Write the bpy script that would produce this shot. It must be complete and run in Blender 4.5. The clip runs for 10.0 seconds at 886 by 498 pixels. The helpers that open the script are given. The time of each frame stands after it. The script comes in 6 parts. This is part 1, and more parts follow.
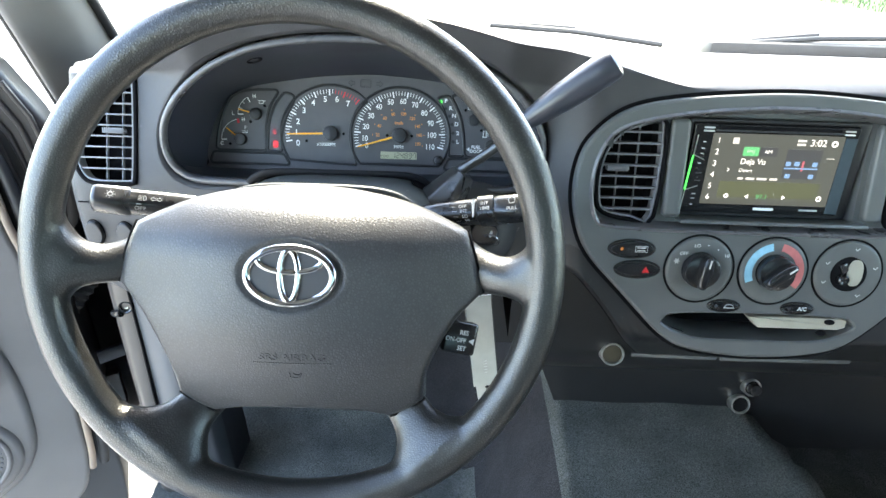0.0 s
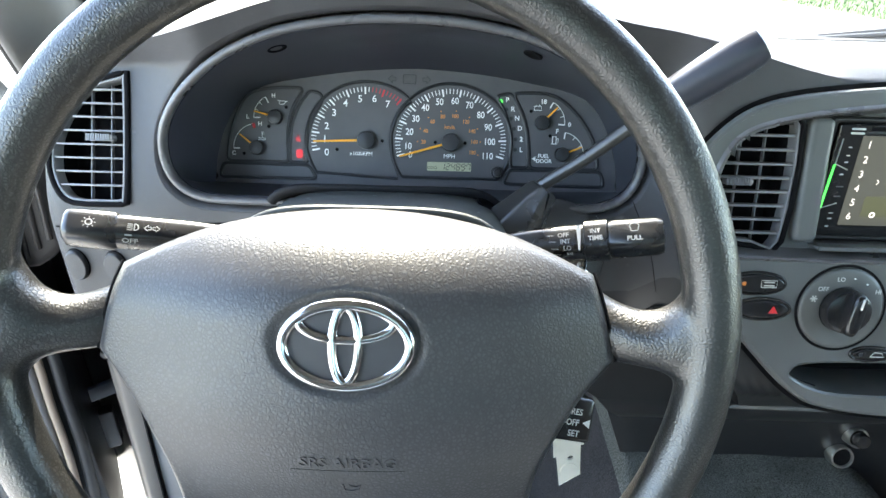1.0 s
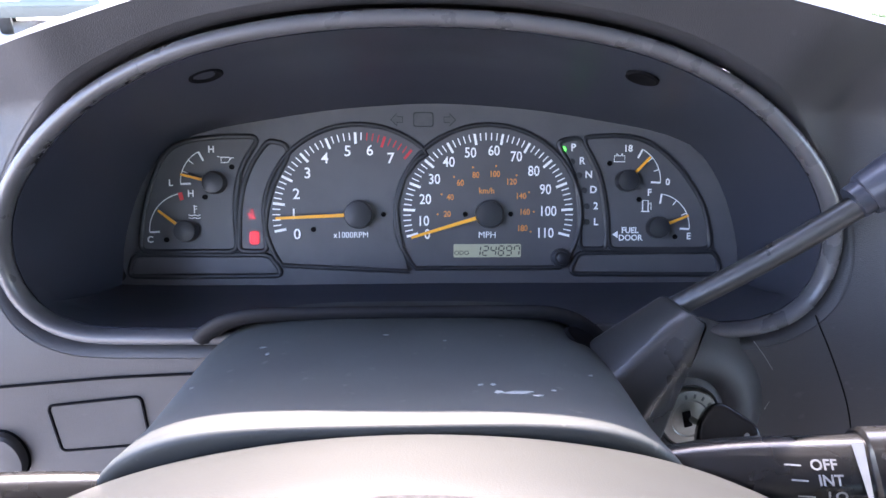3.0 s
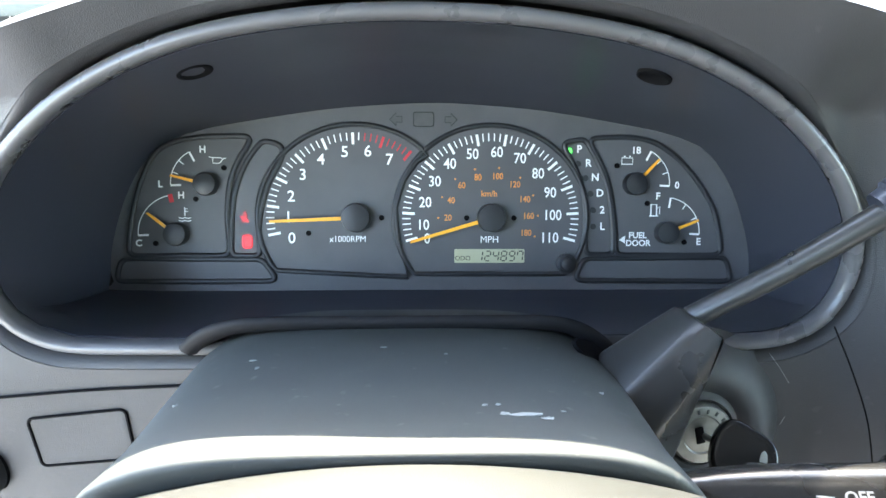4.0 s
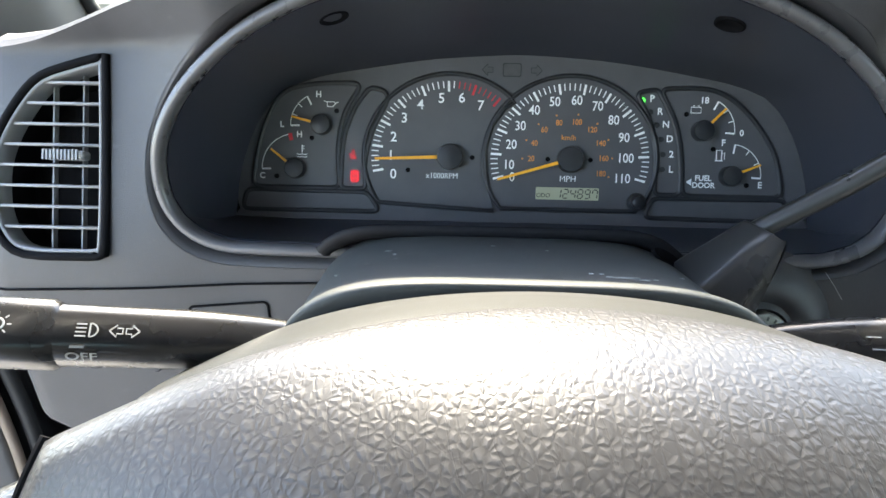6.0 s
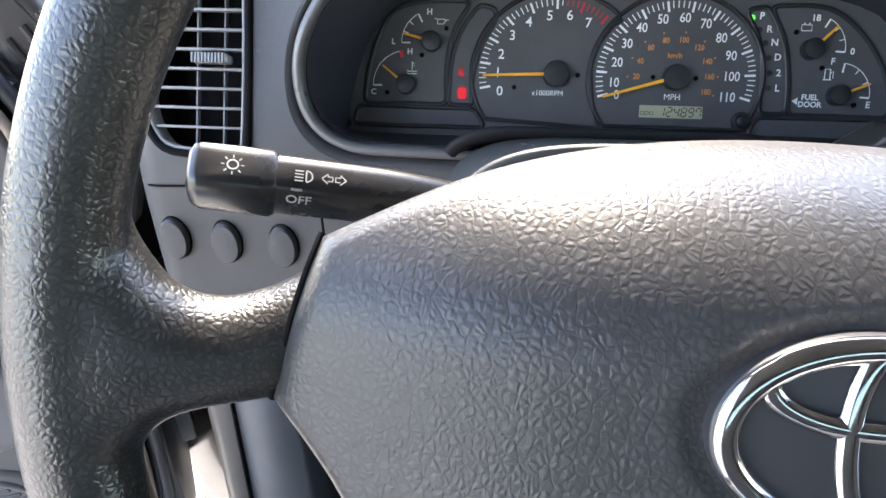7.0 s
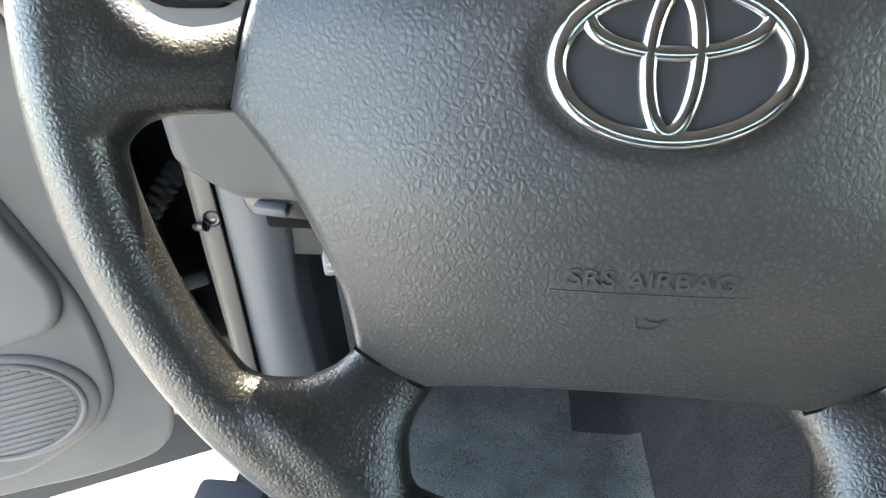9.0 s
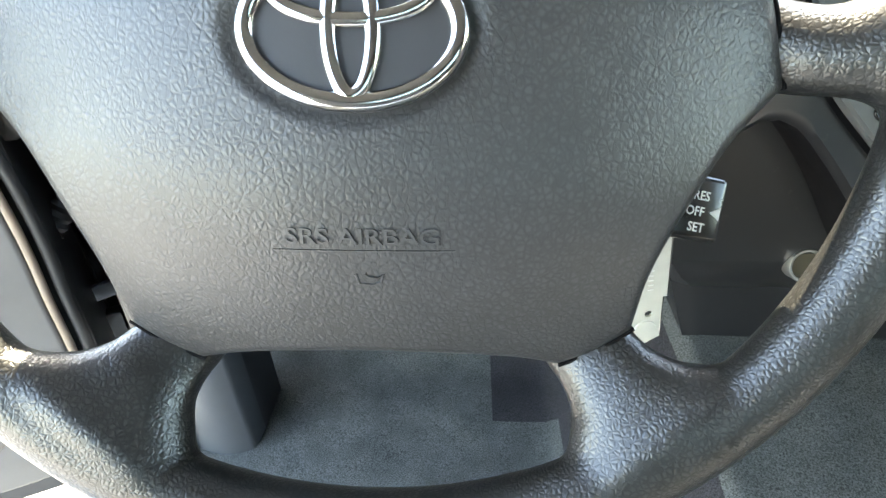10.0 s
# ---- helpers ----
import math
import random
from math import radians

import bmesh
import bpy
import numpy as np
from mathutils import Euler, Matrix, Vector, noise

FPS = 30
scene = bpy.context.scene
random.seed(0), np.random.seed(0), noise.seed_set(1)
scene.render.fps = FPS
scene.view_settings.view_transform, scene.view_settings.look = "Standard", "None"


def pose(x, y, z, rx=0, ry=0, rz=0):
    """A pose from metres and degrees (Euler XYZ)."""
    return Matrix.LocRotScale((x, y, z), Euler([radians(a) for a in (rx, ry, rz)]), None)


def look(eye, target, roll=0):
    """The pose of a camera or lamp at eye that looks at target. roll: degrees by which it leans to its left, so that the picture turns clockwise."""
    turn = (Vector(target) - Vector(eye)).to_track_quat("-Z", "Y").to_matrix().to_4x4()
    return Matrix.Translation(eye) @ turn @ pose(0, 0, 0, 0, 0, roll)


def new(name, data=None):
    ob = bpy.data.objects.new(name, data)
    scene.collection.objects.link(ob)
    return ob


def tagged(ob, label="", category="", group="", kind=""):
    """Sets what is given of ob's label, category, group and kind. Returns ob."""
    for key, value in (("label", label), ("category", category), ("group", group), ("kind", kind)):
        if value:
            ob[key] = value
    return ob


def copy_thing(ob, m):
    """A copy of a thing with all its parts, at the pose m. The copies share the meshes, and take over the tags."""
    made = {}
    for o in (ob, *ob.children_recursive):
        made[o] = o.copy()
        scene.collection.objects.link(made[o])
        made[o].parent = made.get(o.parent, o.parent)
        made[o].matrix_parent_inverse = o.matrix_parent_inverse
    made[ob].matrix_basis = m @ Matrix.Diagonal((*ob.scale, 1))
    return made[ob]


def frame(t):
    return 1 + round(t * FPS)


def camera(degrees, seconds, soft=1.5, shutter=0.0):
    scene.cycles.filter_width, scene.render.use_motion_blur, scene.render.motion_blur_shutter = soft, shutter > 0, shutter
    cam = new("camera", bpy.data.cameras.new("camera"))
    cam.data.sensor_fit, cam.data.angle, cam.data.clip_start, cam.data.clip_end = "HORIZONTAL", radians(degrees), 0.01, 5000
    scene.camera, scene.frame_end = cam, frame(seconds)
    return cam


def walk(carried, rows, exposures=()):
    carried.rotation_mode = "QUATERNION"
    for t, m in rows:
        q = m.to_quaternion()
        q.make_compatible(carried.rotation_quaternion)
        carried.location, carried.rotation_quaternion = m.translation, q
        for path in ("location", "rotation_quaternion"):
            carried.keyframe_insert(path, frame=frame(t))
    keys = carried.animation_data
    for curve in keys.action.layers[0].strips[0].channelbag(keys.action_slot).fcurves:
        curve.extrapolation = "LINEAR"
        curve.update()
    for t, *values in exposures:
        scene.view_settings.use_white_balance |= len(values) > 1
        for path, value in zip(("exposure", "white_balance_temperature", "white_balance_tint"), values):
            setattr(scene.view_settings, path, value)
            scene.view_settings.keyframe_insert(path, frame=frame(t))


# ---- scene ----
cam = camera(74.0, 10.0)
PATH = [
    (0.0, 0.1078, -0.3501, 1.4725, 60.497, -1.595, 0.953),
    (0.5, 0.0777, -0.2970, 1.4503, 60.842, -1.576, 1.205),
    (1.0, 0.0459, -0.2249, 1.4251, 61.447, -1.302, 0.881),
    (1.5, 0.0265, -0.1546, 1.4056, 61.982, -0.823, 0.494),
    (2.0, 0.0107, -0.0880, 1.3923, 63.041, -0.722, -0.627),
    (2.5, 0.0052, -0.0385, 1.3871, 63.885, -0.748, -1.654),
    (3.0, 0.0035, -0.0065, 1.3842, 63.984, -0.726, -2.128),
    (4.5, 0.0027, 0.0087, 1.3795, 64.052, -1.205, -1.839),
    (5.0, 0.0017, -0.0000, 1.3782, 64.091, -1.403, -1.209),
    (5.2, 0.0007, -0.0082, 1.3766, 64.099, -1.336, -0.855),
    (6.5, -0.0596, -0.0762, 1.3579, 61.214, -0.461, 3.507),
    (7.0, -0.0815, -0.0905, 1.3433, 59.436, -0.307, 5.006),
    (7.5, -0.0931, -0.1054, 1.3349, 57.461, 0.224, 6.327),
    (8.0, -0.0899, -0.1172, 1.3236, 56.090, 0.570, 6.874),
    (8.5, -0.0710, -0.1329, 1.3067, 55.037, 0.965, 6.504),
    (9.0, -0.0441, -0.1606, 1.3005, 54.511, 1.016, 5.808),
    (9.5, -0.0083, -0.1740, 1.2949, 54.011, 1.168, 4.684),
    (10.0, 0.0325, -0.1710, 1.2935, 54.910, 0.588, 2.078),
]
EXPOSURES = [(0.0, 4.5, 7300, 8), (1.5, 4.3, 7300, 8), (2.5, 4.05, 6750, 18), (3.0, 4.43, 6760, 28), (3.5, 4.68, 7050, 13), (4.5, 5.08, 7450, 8), (5.2, 4.95, 7500, 8), (6.3, 3.90, 7550, 13), (7.0, 3.95, 7500, 17), (8.0, 4.05, 8050, 11), (9.0, 4.48, 8250, 9), (10.0, 4.99, 8350, 7)]
walk(cam, [(t, pose(*row)) for t, *row in PATH], EXPOSURES)

# ---- light ----
SUN = Vector((-0.08, 0.70, 0.71)).normalized()
world = bpy.data.worlds.new("sky")
world.use_nodes = True
scene.world = world
sky = world.node_tree.nodes.new("ShaderNodeTexSky")
sky.sky_type, sky.sun_disc = "NISHITA", False
sky.sun_elevation, sky.sun_rotation = math.asin(SUN.z), math.atan2(SUN.x, SUN.y)
back = world.node_tree.nodes["Background"]
back.inputs["Strength"].default_value = 0.15
world.node_tree.links.new(sky.outputs[0], back.inputs["Color"])
sun = new("sun", bpy.data.lights.new("sun", "SUN"))
sun.data.energy, sun.data.angle, sun.data.color = 1.9, radians(0.6), (1.0, 0.975, 0.88)
sun.matrix_world = look(SUN * 6, (0, 0, 0))


# ---- materials ----
def material(name, colour, rough=0.5, metal=0.0, second=None, scale=40.0, amount=0.5, grain=0.0, grain_scale=900.0,
             kind="noise", rough_var=0.08, coat=0.0, spec=0.5, stretch=(1, 1, 1), wear=0.0, crease_dark=0.0, crease=(0.006, 0.006, 0.006), speck=0.0, layers=((1.0, 0.24, 0.62), (0.37, 0.08, 0.40), (2.2, 0.28, 0.12))):
    """Two colours mixed by a slow noise, a rough patchiness, and a fine relief."""
    mat = bpy.data.materials.new(name)
    mat.use_nodes = True
    tree = mat.node_tree
    n, link = tree.nodes, tree.links.new
    p = n["Principled BSDF"]
    p.inputs["Metallic"].default_value = metal
    p.inputs["Coat Weight"].default_value = coat
    p.inputs["Specular IOR Level"].default_value = spec
    co = n.new("ShaderNodeTexCoord")
    mp = n.new("ShaderNodeMapping")
    mp.inputs["Scale"].default_value = stretch
    link(co.outputs["Object"], mp.inputs["Vector"])
    slow = n.new("ShaderNodeTexNoise")
    slow.inputs["Scale"].default_value, slow.inputs["Detail"].default_value = scale, 6
    link(mp.outputs[0], slow.inputs["Vector"])
    mix = n.new("ShaderNodeMix")
    mix.data_type = "RGBA"
    second = second or tuple(c * 0.72 for c in colour)
    mix.inputs[6].default_value, mix.inputs[7].default_value = (*colour, 1), (*second, 1)
    ramp = n.new("ShaderNodeMapRange")
    ramp.inputs["From Min"].default_value, ramp.inputs["From Max"].default_value = 0.35, 0.7
    ramp.inputs["To Max"].default_value = amount
    link(slow.outputs["Fac"], ramp.inputs["Value"])
    link(ramp.outputs[0], mix.inputs[0])
    last = mix.outputs[2]
    if wear:
        spots = n.new("ShaderNodeTexNoise")
        spots.inputs["Scale"].default_value, spots.inputs["Detail"].default_value = 160.0, 9
        link(co.outputs["Object"], spots.inputs["Vector"])
        cut = n.new("ShaderNodeMapRange")
        cut.inputs["From Min"].default_value, cut.inputs["From Max"].default_value = 0.66, 0.74
        cut.inputs["To Max"].default_value = wear
        link(spots.outputs["Fac"], cut.inputs["Value"])
        dust = n.new("ShaderNodeMix")
        dust.data_type = "RGBA"
        dust.inputs[7].default_value = (0.4, 0.38, 0.35, 1)
        link(cut.outputs[0], dust.inputs[0])
        link(last, dust.inputs[6])
        last = dust.outputs[2]
    if speck:
        tuft = n.new("ShaderNodeTexNoise")
        tuft.inputs["Scale"].default_value, tuft.inputs["Detail"].default_value = grain_scale * 0.55, 4
        link(mp.outputs[0], tuft.inputs["Vector"])
        level = n.new("ShaderNodeMapRange")
        level.inputs["From Min"].default_value, level.inputs["From Max"].default_value = 0.34, 0.66
        level.inputs["To Min"].default_value, level.inputs["To Max"].default_value = 1 - speck, 1 + speck
        link(tuft.outputs["Fac"], level.inputs["Value"])
        tone = n.new("ShaderNodeVectorMath")
        tone.operation = "SCALE"
        link(last, tone.inputs[0])
        link(level.outputs[0], tone.inputs["Scale"])
        last = tone.outputs[0]
    link(last, p.inputs["Base Color"])
    rr = n.new("ShaderNodeMapRange")
    rr.inputs["To Min"].default_value, rr.inputs["To Max"].default_value = max(0.02, rough - rough_var), min(1, rough + rough_var)
    link(slow.outputs["Fac"], rr.inputs["Value"])
    link(rr.outputs[0], p.inputs["Roughness"])
    if grain:
        bump = n.new("ShaderNodeBump")
        bump.inputs["Strength"].default_value = min(1.0, grain)
        bump.inputs["Distance"].default_value = 0.0006
        if kind == "noise":
            fine = n.new("ShaderNodeTexNoise")
            fine.inputs["Scale"].default_value, fine.inputs["Detail"].default_value = grain_scale, 3
            link(mp.outputs[0], fine.inputs["Vector"])
            link(fine.outputs["Fac"], bump.inputs["Height"])
        elif kind == "leather":
            warp = n.new("ShaderNodeTexNoise")
            warp.inputs["Scale"].default_value, warp.inputs["Detail"].default_value = grain_scale * 0.3, 3
            link(mp.outputs[0], warp.inputs["Vector"])
            push = n.new("ShaderNodeVectorMath")
            push.operation = "MULTIPLY_ADD"
            push.inputs[1].default_value = (1.0 / grain_scale,) * 3
            link(warp.outputs["Color"], push.inputs[0])
            link(mp.outputs[0], push.inputs[2])
            # long wrinkles lie across the pebbles in one leaning direction
            turned = n.new("ShaderNodeMapping")
            turned.inputs["Rotation"].default_value, turned.inputs["Scale"].default_value = (0.3, 0.5, radians(28)), (1.0, 0.36, 0.6)
            link(push.outputs[0], turned.inputs["Vector"])
            total = None
            for size, reach, weight in layers:
                cells = n.new("ShaderNodeTexVoronoi")
                cells.feature = "DISTANCE_TO_EDGE"
                depth = cells.outputs["Distance"]
                cells.inputs["Scale"].default_value = grain_scale * size
                link((turned if size < 0.9 else push).outputs[0], cells.inputs["Vector"])
                flat = n.new("ShaderNodeMapRange")
                flat.inputs["From Max"].default_value = reach
                flat.interpolation_type = "SMOOTHSTEP"
                flat.inputs["To Max"].default_value = weight
                link(depth, flat.inputs["Value"])
                if total:
                    add = n.new("ShaderNodeMath")
                    link(total, add.inputs[0])
                    link(flat.outputs[0], add.inputs[1])
                    total = add.outputs[0]
                else:
                    total = flat.outputs[0]
            # creases come and go over the hide
            fade = n.new("ShaderNodeTexNoise")
            fade.inputs["Scale"].default_value, fade.inputs["Detail"].default_value = 55.0, 3
            link(co.outputs["Object"], fade.inputs["Vector"])
            ease = n.new("ShaderNodeMapRange")
            ease.inputs["From Min"].default_value, ease.inputs["From Max"].default_value = 0.32, 0.68
            ease.inputs["To Min"].default_value = 0.65
            link(fade.outputs["Fac"], ease.inputs["Value"])
            mul = n.new("ShaderNodeMath")
            mul.operation = "MULTIPLY"
            link(total, mul.inputs[0])
            link(ease.outputs[0], mul.inputs[1])
            link(mul.outputs[0], bump.inputs["Height"])
            # creases are darkened in colour, for dirt and for the shade they hold
            dark_mask = n.new("ShaderNodeMapRange")
            dark_mask.inputs["From Min"].default_value, dark_mask.inputs["From Max"].default_value = 0.15, 0.75
            dark_mask.inputs["To Min"].default_value, dark_mask.inputs["To Max"].default_value = crease_dark, 0.0
            link(mul.outputs[0], dark_mask.inputs["Value"])
            dark = n.new("ShaderNodeMix")
            dark.data_type = "RGBA"
            dark.inputs[7].default_value = (*crease, 1)
            link(dark_mask.outputs[0], dark.inputs[0])
            link(last, dark.inputs[6])
            link(dark.outputs[2], p.inputs["Base Color"])
        else:
            warp = n.new("ShaderNodeTexNoise")
            warp.inputs["Scale"].default_value, warp.inputs["Detail"].default_value = grain_scale * 0.35, 2
            link(mp.outputs[0], warp.inputs["Vector"])
            push = n.new("ShaderNodeVectorMath")
            push.operation = "MULTIPLY_ADD"
            push.inputs[1].default_value = (1.1 / grain_scale,) * 3
            link(warp.outputs["Color"], push.inputs[0])
            link(mp.outputs[0], push.inputs[2])
            cells = n.new("ShaderNodeTexVoronoi")
            cells.feature = "DISTANCE_TO_EDGE"
            cells.inputs["Scale"].default_value = grain_scale
            link(push.outputs[0], cells.inputs["Vector"])
            flat = n.new("ShaderNodeMapRange")
            flat.inputs["From Max"].default_value = 0.34
            flat.interpolation_type = "SMOOTHSTEP"
            link(cells.outputs["Distance"], flat.inputs["Value"])
            folds = n.new("ShaderNodeTexNoise")
            folds.inputs["Scale"].default_value, folds.inputs["Detail"].default_value = grain_scale * 0.28, 4
            link(mp.outputs[0], folds.inputs["Vector"])
            add = n.new("ShaderNodeMath")
            add.operation = "MULTIPLY_ADD"
            add.inputs[1].default_value = 0.7
            link(folds.outputs["Fac"], add.inputs[0])
            link(flat.outputs[0], add.inputs[2])
            link(add.outputs[0], bump.inputs["Height"])
        link(bump.outputs[0], p.inputs["Normal"])
    return mat


def glowing(name, colour, strength, base=(0.02, 0.02, 0.02)):
    mat = bpy.data.materials.new(name)
    mat.use_nodes = True
    p = mat.node_tree.nodes["Principled BSDF"]
    p.inputs["Base Color"].default_value = (*base, 1)
    p.inputs["Emission Color"].default_value = (*colour, 1)
    p.inputs["Emission Strength"].default_value = strength
    p.inputs["Roughness"].default_value = 0.35
    return mat


DASH = material("charcoal_vinyl", (0.046, 0.045, 0.048), 0.50, spec=0.45, grain=0.22, grain_scale=1300, kind="cells", scale=14, wear=0.04)
LOWER = material("grey_vinyl", (0.16, 0.16, 0.168), 0.45, grain=0.14, grain_scale=1500, scale=16, wear=0.04)
STACK = material("painted_charcoal_plastic", (0.092, 0.097, 0.097), 0.38, grain=0.08, grain_scale=2200, scale=20, wear=0.03)
BEZEL = material("grey_bezel_plastic", (0.095, 0.092, 0.096), 0.28, grain=0.05, grain_scale=2500, scale=60, amount=0.2, rough_var=0.03)
HOOD = material("matt_black_plastic", (0.032, 0.035, 0.047), 0.30, grain=0.05, grain_scale=1800, scale=18, spec=0.5, rough_var=0.02, amount=0.2)
MATT = material("dull_black_plastic", (0.012, 0.012, 0.014), 0.65, grain=0.1, grain_scale=1800, scale=18, spec=0.2)
STALK = material("satin_black_stalk", (0.011, 0.011, 0.0115), 0.27, grain=0.03, grain_scale=1800, scale=40, rough_var=0.06, wear=0.04, spec=0.65)
SHROUD = material("column_plastic", (0.047, 0.052, 0.052), 0.52, spec=0.35, grain=0.10, grain_scale=1900, scale=16, wear=0.12)
LEATHER = material("grained_airbag_vinyl", (0.046, 0.046, 0.0485), 0.40, grain=0.35, grain_scale=470, kind="leather", scale=22, amount=0.4, wear=0.02, spec=0.46, crease_dark=0.45,
                   layers=((0.92, 0.42, 0.62), (0.62, 0.10, 0.20), (0.30, 0.02, 0.12)))
RIM = material("worn_rim_vinyl", (0.027, 0.027, 0.026), 0.33, grain=0.33, grain_scale=480, kind="leather", scale=30, amount=0.3, rough_var=0.06, wear=0.02, spec=0.68, crease_dark=0.85,
               layers=((1.0, 0.36, 0.66), (0.70, 0.07, 0.15)))
LETTERS = material("smooth_moulded_vinyl", (0.042, 0.042, 0.044), 0.45, scale=40)
REAR = material("wheel_back_plastic", (0.026, 0.0275, 0.026), 0.45, grain=0.1, grain_scale=1500, scale=20)
CHROME = material("chrome", (0.50, 0.50, 0.51), 0.10, metal=1.0, scale=60, rough_var=0.03, second=(0.44, 0.44, 0.46))
BRIGHT = material("worn_steel", (0.50, 0.50, 0.48), 0.38, metal=1.0, scale=120, rough_var=0.12, grain=0.05)
LOCK = material("scratched_zinc", (0.36, 0.36, 0.33), 0.42, metal=1.0, scale=200, rough_var=0.15, grain=0.15, grain_scale=900)
GLOSS = material("gloss_black_plastic", (0.012, 0.012, 0.013), 0.22, grain=0.03, grain_scale=1800, scale=40, rough_var=0.08, wear=0.05)
BADGE = material("badge_field", (0.03, 0.031, 0.036), 0.4, grain=0.05, scale=60)
# for joints and holes; also puts shade into the dash underside and end
GAP = material("black_gap_and_shade", (0.005, 0.005, 0.006), 0.8, scale=60, spec=0.08)
DIAL = material("dial_black", (0.084, 0.084, 0.091), 0.5, grain=0.04, grain_scale=3000, scale=40)
DIAL_RIM = material("dial_moulding", (0.020, 0.021, 0.025), 0.42, grain=0.05, grain_scale=2500, scale=40)
WHITE = material("white_print", (0.88, 0.88, 0.88), 0.5, scale=200, second=(0.8, 0.8, 0.8))
SCUFF = material("pale_scuff", (0.22, 0.24, 0.24), 0.6, scale=300)
FADED = material("faded_print", (0.34, 0.34, 0.33), 0.5, scale=200)
LEVER = material("lever_black_plastic", (0.026, 0.0255, 0.0255), 0.29, spec=0.7, grain=0.05, grain_scale=1800, scale=30, wear=0.03)
PALE = material("pale_print", (0.55, 0.55, 0.53), 0.5, scale=200)
ORANGE = material("orange_print", (0.72, 0.26, 0.07), 0.5, scale=200)
NEEDLE = material("orange_needle", (0.95, 0.42, 0.04), 0.4, scale=200, second=(0.85, 0.36, 0.03))
REDP = material("red_print", (0.66, 0.04, 0.055), 0.5, scale=200)
BLUEP = material("blue_print", (0.22, 0.46, 0.60), 0.5, scale=200)
FAINT = material("unlit_symbol", (0.075, 0.075, 0.078), 0.5, scale=200)
# for lower trim; also stands in for shade on dash face and kick return
HOODLOW = material("black_plastic_and_shade", (0.010, 0.0105, 0.012), 0.45, grain=0.12, grain_scale=1500, scale=16, wear=0.03)
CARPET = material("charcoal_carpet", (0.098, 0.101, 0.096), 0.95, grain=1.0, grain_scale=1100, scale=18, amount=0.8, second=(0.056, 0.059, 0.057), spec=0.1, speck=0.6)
# same carpet with the footwell's shade put into its colour
FOOTWELL_SHADE = material("shaded_footwell_carpet", (0.036, 0.034, 0.037), 0.95, grain=1.0, grain_scale=1100, scale=18, amount=0.6, second=(0.022, 0.021, 0.023), spec=0.1, speck=0.5)
DOOR = material("door_vinyl", (0.088, 0.083, 0.082), 0.5, grain=0.14, grain_scale=1200, kind="cells", scale=10, wear=0.03)
DOORPAD = material("door_insert_vinyl", (0.105, 0.100, 0.100), 0.5, grain=0.12, grain_scale=1300, kind="cells", scale=10)
PILLAR = material("pillar_trim", (0.13, 0.122, 0.112), 0.55, grain=0.1, grain_scale=1500, kind="cells", scale=12)
COVER = material("brown_grey_trim", (0.050, 0.043, 0.038), 0.42, grain=0.08, grain_scale=1500, scale=14)
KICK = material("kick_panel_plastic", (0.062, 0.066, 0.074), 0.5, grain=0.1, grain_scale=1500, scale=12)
BLACK = material("dark_metal_paint", (0.012, 0.012, 0.013), 0.35, scale=20, coat=0.3)
RUBBER = material("black_rubber", (0.014, 0.014, 0.015), 0.6, scale=50, grain=0.1)
GAITER = material("dark_brown_rubber", (0.030, 0.024, 0.021), 0.5, scale=30, grain=0.15, grain_scale=700)
SEAL = material("tan_seal_rubber", (0.22, 0.165, 0.125), 0.6, scale=30)
TAG = material("pale_worn_tag", (0.40, 0.40, 0.36), 0.38, scale=60, second=(0.28, 0.28, 0.25))
# unseen back wall colour, kept dark to cut bounced light
CABBACK = material("dimming_back_wall", (0.045, 0.044, 0.045), 0.9, grain=0.3, grain_scale=700, scale=14)
# unseen; darker than its cloth so that less light bounces down
HEAD = material("headliner_cloth", (0.10, 0.097, 0.092), 0.95, grain=0.4, grain_scale=800, scale=20)
CONCRETE = material("sunlit_concrete", (0.38, 0.37, 0.35), 0.9, scale=1.2, second=(0.30, 0.29, 0.28), grain=0.4, grain_scale=60)
GRASS = material("grass", (0.055, 0.085, 0.035), 0.9, spec=0.1, scale=3.0, second=(0.035, 0.06, 0.025), grain=0.8, grain_scale=40)
PAINT = material("grey_green_car_paint", (0.040, 0.052, 0.048), 0.3, scale=5, coat=0.5)
TYRE = material("tyre_rubber", (0.02, 0.02, 0.02), 0.8, scale=30)
WHITEPAINT = material("white_truck_paint", (0.80, 0.80, 0.79), 0.3, scale=5, coat=0.5)
LCD = material("odometer_lcd", (0.45, 0.44, 0.30), 0.3, scale=90, second=(0.41, 0.40, 0.27))
INK = material("lcd_ink", (0.03, 0.032, 0.028), 0.4, scale=200)
CREAM = material("cream_plastic", (0.33, 0.31, 0.25), 0.5, scale=60, grain=0.05)
LENS = material("smoked_window", (0.10, 0.10, 0.105), 0.15, scale=60)
RED_RING = material("faded_red_print", (0.52, 0.15, 0.14), 0.5, scale=200)
RED_LAMP = glowing("red_warning_lamp", (1.0, 0.006, 0.02), 0.055)
RED_DIM = glowing("dim_red_lamp", (1.0, 0.006, 0.02), 0.022)
GREEN_LAMP = glowing("green_gear_lamp", (0.05, 1.0, 0.12), 0.13)
GREEN_BAR = glowing("green_radio_light", (0.05, 1.0, 0.12), 0.14)
AMBER_LAMP = glowing("amber_button_lamp", (1.0, 0.35, 0.03), 0.02)
SCREEN = glowing("radio_screen", (0.23, 0.24, 0.20), 0.022, (0.03, 0.03, 0.03))
SCR_WHITE = glowing("screen_text", (0.9, 0.9, 0.9), 0.11)
